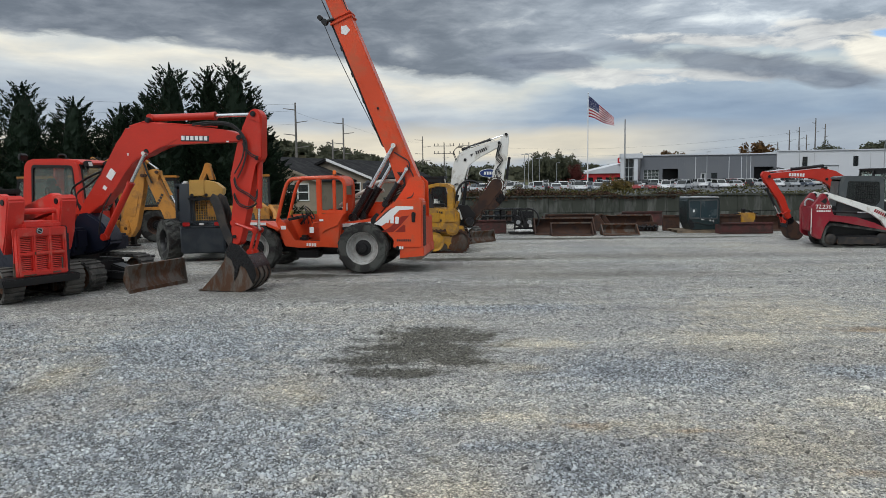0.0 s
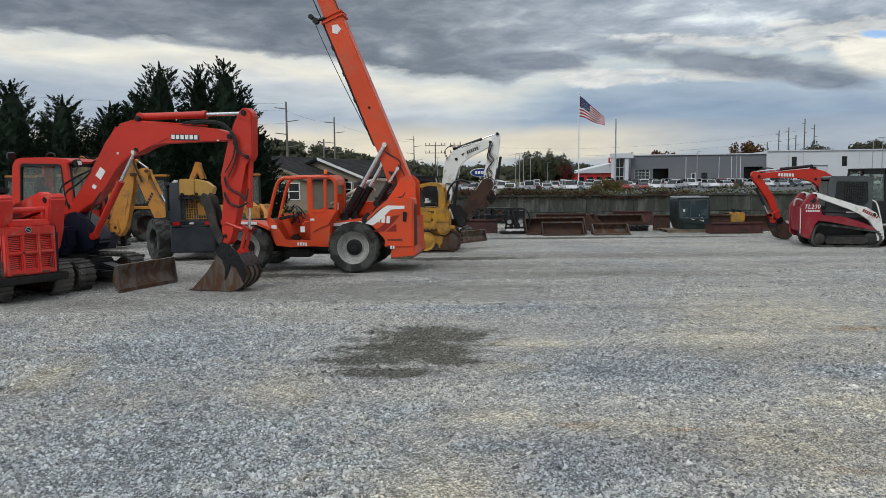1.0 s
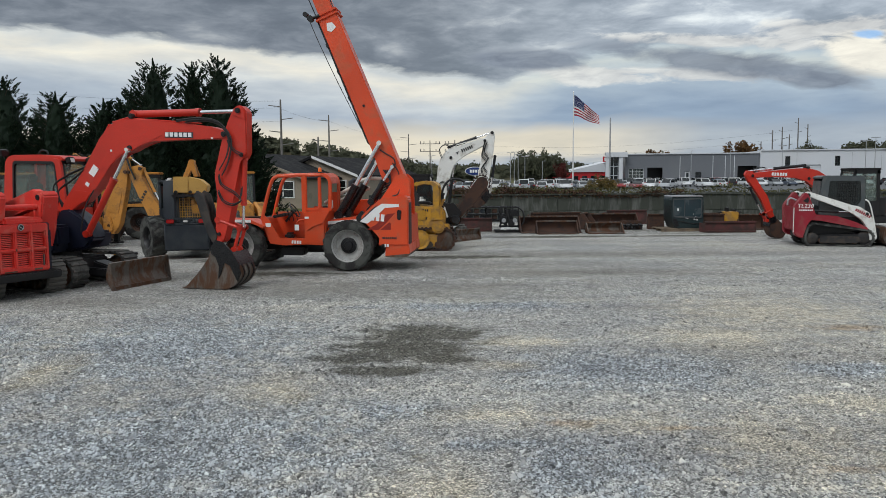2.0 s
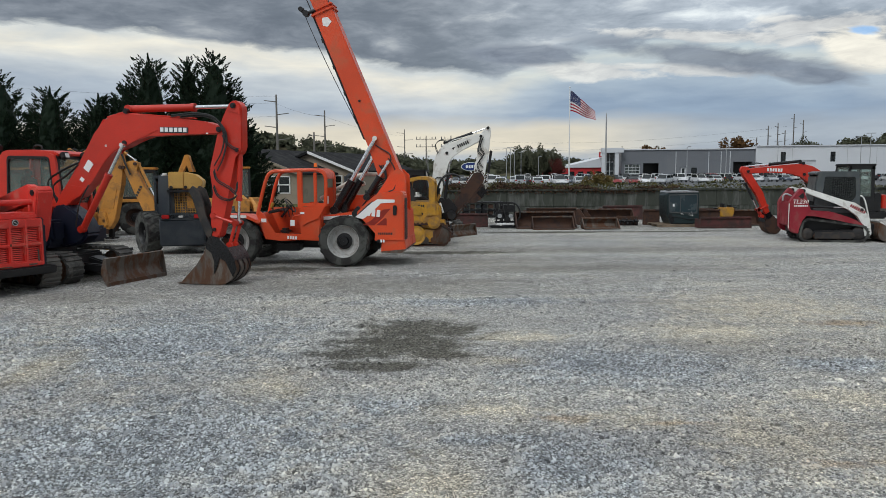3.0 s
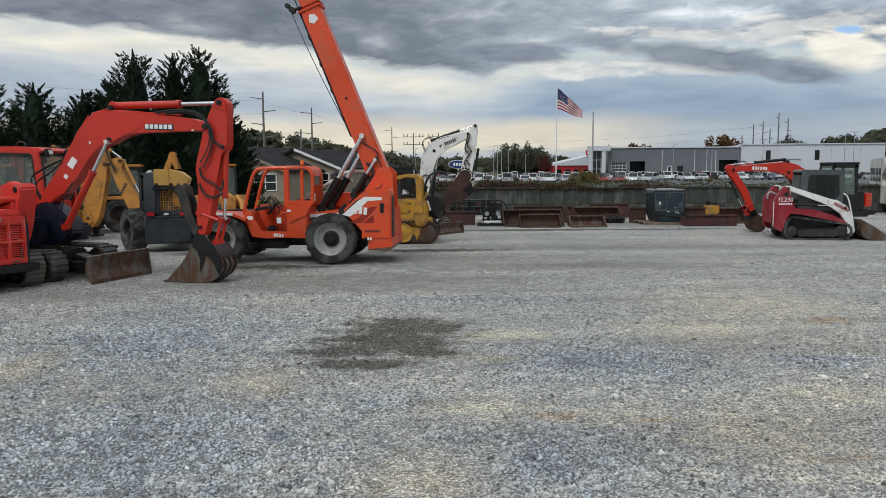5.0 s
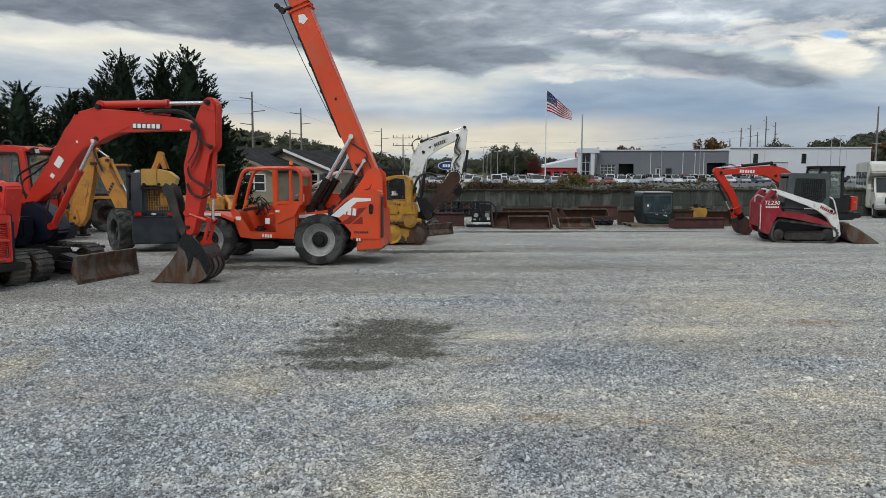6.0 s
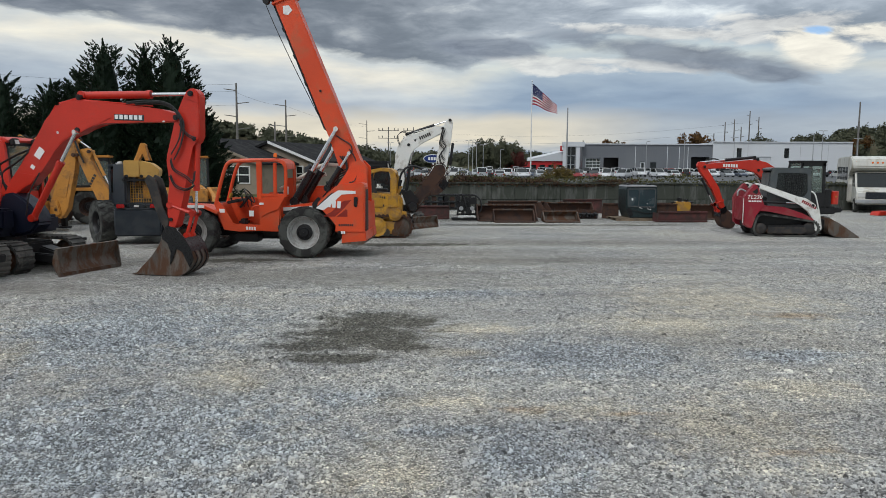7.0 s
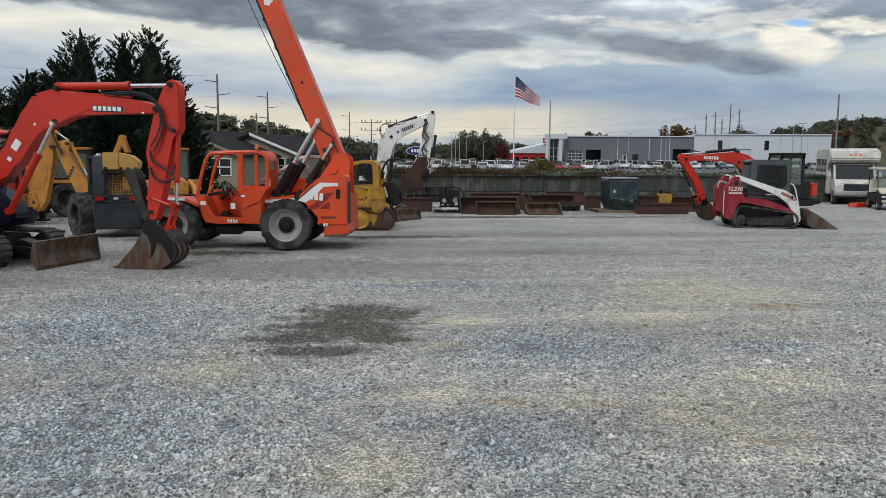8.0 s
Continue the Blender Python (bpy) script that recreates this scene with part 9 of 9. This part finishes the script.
    box(bm, (-1.2, -0.6, 4.9), (4.0, 2.2, 0.8), 0.03)
    ent = part("entrance_portal", bm, M_WHITEWALL, bl, "white entrance portal")
    bm = B()
    box(bm, (-1.6, -0.4, 2.3), (2.0, 0.1, 4.4))
    part("pane", bm, M_DARKGLASS, ent, smooth=0)
    bm = B()
    for x in (-2.4, -1.6, -0.8):
        box(bm, (x, -0.5, 2.3), (0.08, 0.08, 4.4))
    for z in (1.5, 3.0):
        box(bm, (-1.6, -0.5, z), (2.0, 0.08, 0.08))
    part("mullions", bm, M_WHITEWALL, ent, smooth=0)


dealership()


def red_store():
    st = thing("store", pose(39.9, 226, lot_height(226)) @ Matrix.Diagonal((1.36, 1.36, 1.46, 1)), "red store with a pale sloping roof", "building")
    bm = B()
    box(bm, (6.0, 6, 1.2), (15, 12, 2.4))
    part("wall", bm, M_REDWALL, st, smooth=0)
    bm = B()
    prism(bm, [(2.0, 2.4), (3.2, 2.9), (11.2, 4.6), (13.5, 4.6), (13.5, 2.4)], -0.3, 12)
    part("roof", bm, M_WHITEWALL, st, smooth=0)
    bm = B()
    box(bm, (10.4, -0.6, 5.0), (2.0, 0.3, 1.1), 0.03)
    sign = part("roof_sign", bm, M_REDWALL, st, "red roof sign")
    name_bars(4, 1.5, 0.6, M_DECAL, sign, pose(10.4, -0.77, 5.0))
    for k in range(5):
        bm = B()
        box(bm, (3.5 + 2.0 * k, -0.04, 0.9), (1.2, 0.06, 1.4))
        part("shop_window", bm, M_DARKGLASS, st, smooth=0)


red_store()


# ---- flagpole, sign, lamps and power poles ----
def flagpole():
    fp = thing("flagpole", pose(29.1, 150, lot_height(150)) @ Matrix.Diagonal((1.363, 1.363, 1.495, 1)), "tall white flagpole with a flag streaming in the wind", "flagpole")
    bm = B()
    rod(bm, (0, 0, 0), (0, 0, 12.6), 0.11, 0.05, 12)
    bmesh.ops.create_uvsphere(bm, u_segments=10, v_segments=6, radius=0.1, matrix=Matrix.Translation((0, 0, 12.66)))
    pole = part("pole", bm, M_TRIM, fp)
    bm = B()
    nx, nz, w, h = 40, 26, 4.6, 2.75
    grid = []
    for j in range(nz + 1):
        row = []
        for i in range(nx + 1):
            u, v = i / nx, j / nz
            droop = -0.98 * u ** 1.15 * w * 0.62
            row.append(bm.verts.new((0.1 + u * w * 0.80, 0.28 * math.sin(u * 9 + v * 1.6) * u ** 0.7, 12.2 - v * h * (1 - 0.58 * u) + droop + 0.10 * math.sin(u * 7 + 1))))
        grid.append(row)
    for j in range(nz):
        for i in range(nx):
            f = bm.faces.new((grid[j][i], grid[j + 1][i], grid[j + 1][i + 1], grid[j][i + 1]))
            stripe = j * 13 // nz
            f.material_index = 2 if (i < nx * 0.4 and stripe < 7) else stripe % 2
    part("flag", bm, [M_FLAGRED, M_FLAGWHITE, M_FLAGBLUE], fp, "flag of red and white stripes with a blue starred corner", smooth=60)


flagpole()


def oval_sign():
    sg = thing("pole_sign", pose(7.5, 120, lot_height(120) + 0.5) @ Matrix.Diagonal((1.34, 1.34, 1.34, 1)), "blue oval dealer sign with a white rim on a post", "sign")
    for mat, rx, rz, y, name in ((M_DECAL, 1.18, 0.52, 0.0, "rim"), (M_BLUE, 1.10, 0.45, -0.06, "face")):
        bm = B()
        prism(bm, [(rx * math.cos(2 * math.pi * k / 40), 2.0 + rz * math.sin(2 * math.pi * k / 40)) for k in range(40)], y - 0.06, y + 0.06)
        part(name, bm, mat, sg)
    name_bars(4, 1.3, 0.34, M_DECAL, sg, pose(0, -0.125, 2.0))
    bm = B()
    rod(bm, (0, 0.05, -0.4), (0, 0.05, 1.6), 0.12)
    part("post", bm, M_TRIM, sg)


oval_sign()


def lamp_post(x, y, h, heads, r=0.09):
    h += 1.71 - 0.005 * y - lot_height(y)
    lp = thing("lamp_post", pose(x, y, lot_height(y)), "slim grey car-lot lamp post", "lamp post", "lamp posts in the car lot")
    bm = B()
    rod(bm, (0, 0, 0), (0, 0, h), r, r * 0.65, 10)
    rod(bm, (0, 0, 0), (0, 0, 0.6), r * 2, n=12)
    part("post", bm, M_STEEL, lp)
    for k in range(heads):
        bm = B()
        s = -1 if k else 1
        box(bm, (s * 0.5, 0, h), (0.75, 0.32, 0.12), 0.03)
        part("lamp_head", bm, M_STEEL, lp)


lamp_post(14.6, 60, 5.5, 0, 0.075)
for x, y, h, heads in ((20.9, 190, 7.6, 2), (22.9, 190, 7.2, 2), (24.6, 190, 6.6, 2), (21.9, 190, 7.8, 2), (29.8, 195, 5.6, 1), (80.0, 168, 8.0, 2), (68.2, 168, 7.4, 2), (60.0, 170, 7.0, 1), (82.5, 140, 7.6, 2), (84.3, 140, 8.2, 2), (98.0, 150, 7.2, 2), (5.0, 170, 7.0, 2), (1.0, 190, 7.0, 2)):
    lamp_post(x, y, h, heads)


def power_pole(x, y, h, arms, base=0.0, wide=3.0, label="tall weathered power pole with side arms"):
    pp = thing("power_pole", pose(x, y, base), label, "power pole", "power poles in the distance")
    bm = B()
    rod(bm, (0, 0, 0), (0, 0, h), 0.30, 0.16, 10)
    part("pole", bm, M_POLE, pp)
    for k in range(arms):
        bm = B()
        s = (-1, 1)[k % 2] if arms < 8 else 0
        z = h * 0.92 - k * h * (0.14 if arms < 8 else 0.05)
        if s:
            rod(bm, (0, 0, z), (s * wide, 0, z + 0.30), 0.10, 0.07, 6)
        else:
            rod(bm, (-wide, 0, z), (wide, 0, z), 0.10, n=6)
        part("cross_arm", bm, M_POLE, pp)


power_pole(-29.0, 150, 17.8, 4, wide=2.4)
power_pole(-24.8, 190, 18.0, 4, wide=2.6)
power_pole(-23.2, 160, 11.0, 2, wide=1.2)
power_pole(-7.65, 300, 19.5, 4, wide=3.2)
for x in (0.9, 10.8):
    p = thing("power_pole", pose(x, 300, 0), "twin-armed power pole with insulators", "power pole", "power poles in the distance")
    bm = B()
    rod(bm, (0, 0, 0), (0, 0, 17.0), 0.32, 0.18, 10)
    part("pole", bm, M_POLE, p)
    for z in (15.6, 12.6):
        bm = B()
        box(bm, (0, 0, z), (8.2, 0.25, 0.22))
        for k in (-3.8, -2.4, 2.4, 3.8):
            box(bm, (k, 0, z + 0.5), (0.3, 0.3, 1.0))
        part("cross_arm", bm, M_POLE, p)
for x, h in ((130.0, 22.0), (121.0, 18.0), (124.4, 19.0), (133.4, 20.0), (127.0, 16.4), (117.0, 14.0)):
    power_pole(x, 262, h, 2, wide=1.2)
power_pole(111.0, 170, 17.5, 0, label="bare weathered utility pole")
lines = thing("power_line", pose(0, 0, 0), "thin overhead power lines", "power line")
for (x0, y0, z0, x1, y1, z1, sag) in ((-29, 150, 16.2, -120, 90, 19, 3), (-29, 150, 13.6, -120, 90, 16, 3), (-29, 150, 17.5, -120, 90, 22, 3), (10.8, 300, 12.6, 105, 215, 13, 3), (10.8, 300, 15.6, 105, 215, 15, 3), (-29, 150, 16, -24.8, 190, 16.5, 0.5), (-24.8, 190, 16.5, -7.65, 300, 17, 1)):
    bm = B()
    pts = [(x0 + (x1 - x0) * t, y0 + (y1 - y0) * t, z0 + (z1 - z0) * t - sag * 4 * t * (1 - t)) for t in [k / 10 for k in range(11)]]
    pipe(bm, pts, 0.017, 4, 1)
    part("wire", bm, M_BLACK, lines)


# ---- cars in the lot ----
def car(kind, label):
    """A parked car: body, glasshouse, wheels, lamps and bumpers; local x forward."""
    c = thing(kind, pose(0, 0, -50), label, "car", "cars parked in the dealer lot")
    shapes = {
        "sedan": ([(-2.25, 0.35), (-2.3, 0.85), (-1.6, 0.95), (1.0, 0.92), (2.15, 0.75), (2.25, 0.4), (2.0, 0.28), (-2.0, 0.28)], [(-1.65, 0.93), (-1.0, 1.40), (0.25, 1.42), (1.05, 0.91)]),
        "suv": ([(-2.3, 0.4), (-2.32, 1.0), (-2.1, 1.06), (0.95, 1.05), (2.15, 0.95), (2.3, 0.45), (2.0, 0.32), (-2.0, 0.32)], [(-2.2, 1.04), (-1.95, 1.66), (0.2, 1.68), (1.0, 1.04)]),
        "pickup_truck": ([(-2.8, 0.5), (-2.82, 1.1), (-0.75, 1.1), (-0.7, 1.1), (1.3, 1.1), (2.6, 1.02), (2.75, 0.5), (2.4, 0.4), (-2.5, 0.4)], [(-0.8, 1.08), (-0.65, 1.78), (0.75, 1.78), (1.4, 1.08)]),
    }
    low, top = shapes[kind]
    bm = B()
    prism(bm, low, -0.9, 0.9, 0.08)
    body = part("body", bm, M_CARS, c)
    bm = B()
    prism(bm, top, -0.74, 0.74, 0.03)
    part("glasshouse", bm, M_DARKGLASS, body)
    bm = B()
    z = top[1][1]
    prism(bm, [(top[1][0] - 0.03, z - 0.05), (top[1][0] + 0.02, z + 0.03), (top[2][0] - 0.02, z + 0.05), (top[2][0] + 0.05, z - 0.05)], -0.72, 0.72, 0.02)
    for (xa, za), (xb, zb) in ((top[0], top[1]), (top[3], top[2])):
        for s in (-1, 1):
            rod(bm, (xa, s * 0.745, za), (xb, s * 0.72, zb), 0.045, n=6)
    part("roof", bm, M_CARS, body)
    L = low[-3][0]
    for x in (-L * 0.62, L * 0.62):
        for s in (-1, 1):
            bm = B()
            lathe(bm, (x, s * 0.80, 0.35), [(0.05, s * 0.12), (0.22, s * 0.12), (0.33, s * 0.11), (0.35, 0), (0.33, -s * 0.11), (0.05, -s * 0.11)], 18)
            tyre = part("wheel", bm, M_RUBBER, c)
            bm = B()
            lathe(bm, (x, s * 0.80, 0.35), [(0.01, s * 0.125), (0.20, s * 0.128), (0.22, s * 0.115)], 14)
            part("rim", bm, M_STEEL, tyre)
    bm = B()
    for s in (-1, 1):
        box(bm, (low[4][0] - 0.02 if kind != "pickup_truck" else 2.66, s * 0.62, low[4][1] - 0.1 if kind != "pickup_truck" else 0.86), (0.16, 0.36, 0.14), 0.03)
    part("headlamps", bm, M_LENS_CLEAR, body)
    bm = B()
    for s in (-1, 1):
        box(bm, (low[1][0] - 0.0, s * 0.66, low[1][1] - 0.1), (0.06, 0.26, 0.16), 0.02)
    part("tail_lamps", bm, M_LENS_RED, body)
    return c


CARS = [car("sedan", "parked sedan in the dealer's car lot"), car("suv", "parked sport utility car in the dealer's lot"), car("pickup_truck", "parked pickup truck in the dealer's lot")]
rng = random.Random(17)
spots = []
for x in range(55, 116, 3):
    if rng.random() < 0.66:
        spots.append((x + rng.uniform(-0.4, 0.4), 189 - (x - 52) * 0.14, rng.choice((90, 90, 20))))
for x in range(46, 118, 3):
    if rng.random() < 0.60:
        spots.append((x + rng.uniform(-0.5, 0.5), 172, rng.choice((-90, -90, 10))))
for x in range(40, 104, 3):
    if rng.random() < 0.55:
        spots.append((x + rng.uniform(-0.5, 0.5), 150, 85))
for x in range(28, 56, 4):
    spots.append((x + rng.uniform(-1, 1), 205, rng.choice((0, 90, 180))))
for y, x0, x1 in ((158, 2, 30), (144, 2, 28), (131, 3, 26), (119, 3, 20)):
    for x in range(x0, x1, 3):
        if rng.random() < 0.85:
            spots.append((x + rng.uniform(-0.4, 0.4), y + rng.uniform(-1, 1), 84))
for y, x0, x1 in ((126, 20, 44), (138, 24, 60), (152, 30, 42)):
    for x in range(x0, x1, 3):
        if rng.random() < 0.72:
            spots.append((x + rng.uniform(-0.4, 0.4), y + rng.uniform(-1, 1), rng.choice((88, 88, 60))))
for x in range(-16, 2, 3):
    spots.append((x * 1.0, 150, 80))
for x in range(124, 140, 4):
    spots.append((x * 1.0, 205, 20))
for x, y, turn in spots:
    base = lot_height(y) if x > -3 else 0.0
    copy_thing(CARS[rng.choice((0, 1, 1, 0, 2))], pose(x, y, base, 0, 0, turn + rng.uniform(-4, 4) + rng.choice((0, 180))))
for proto, (x, y) in zip(CARS, ((88.0, 160.0), (64.5, 180.0), (96.0, 160.0))):
    proto.matrix_basis = pose(x, y, lot_height(y), 0, 0, 93)
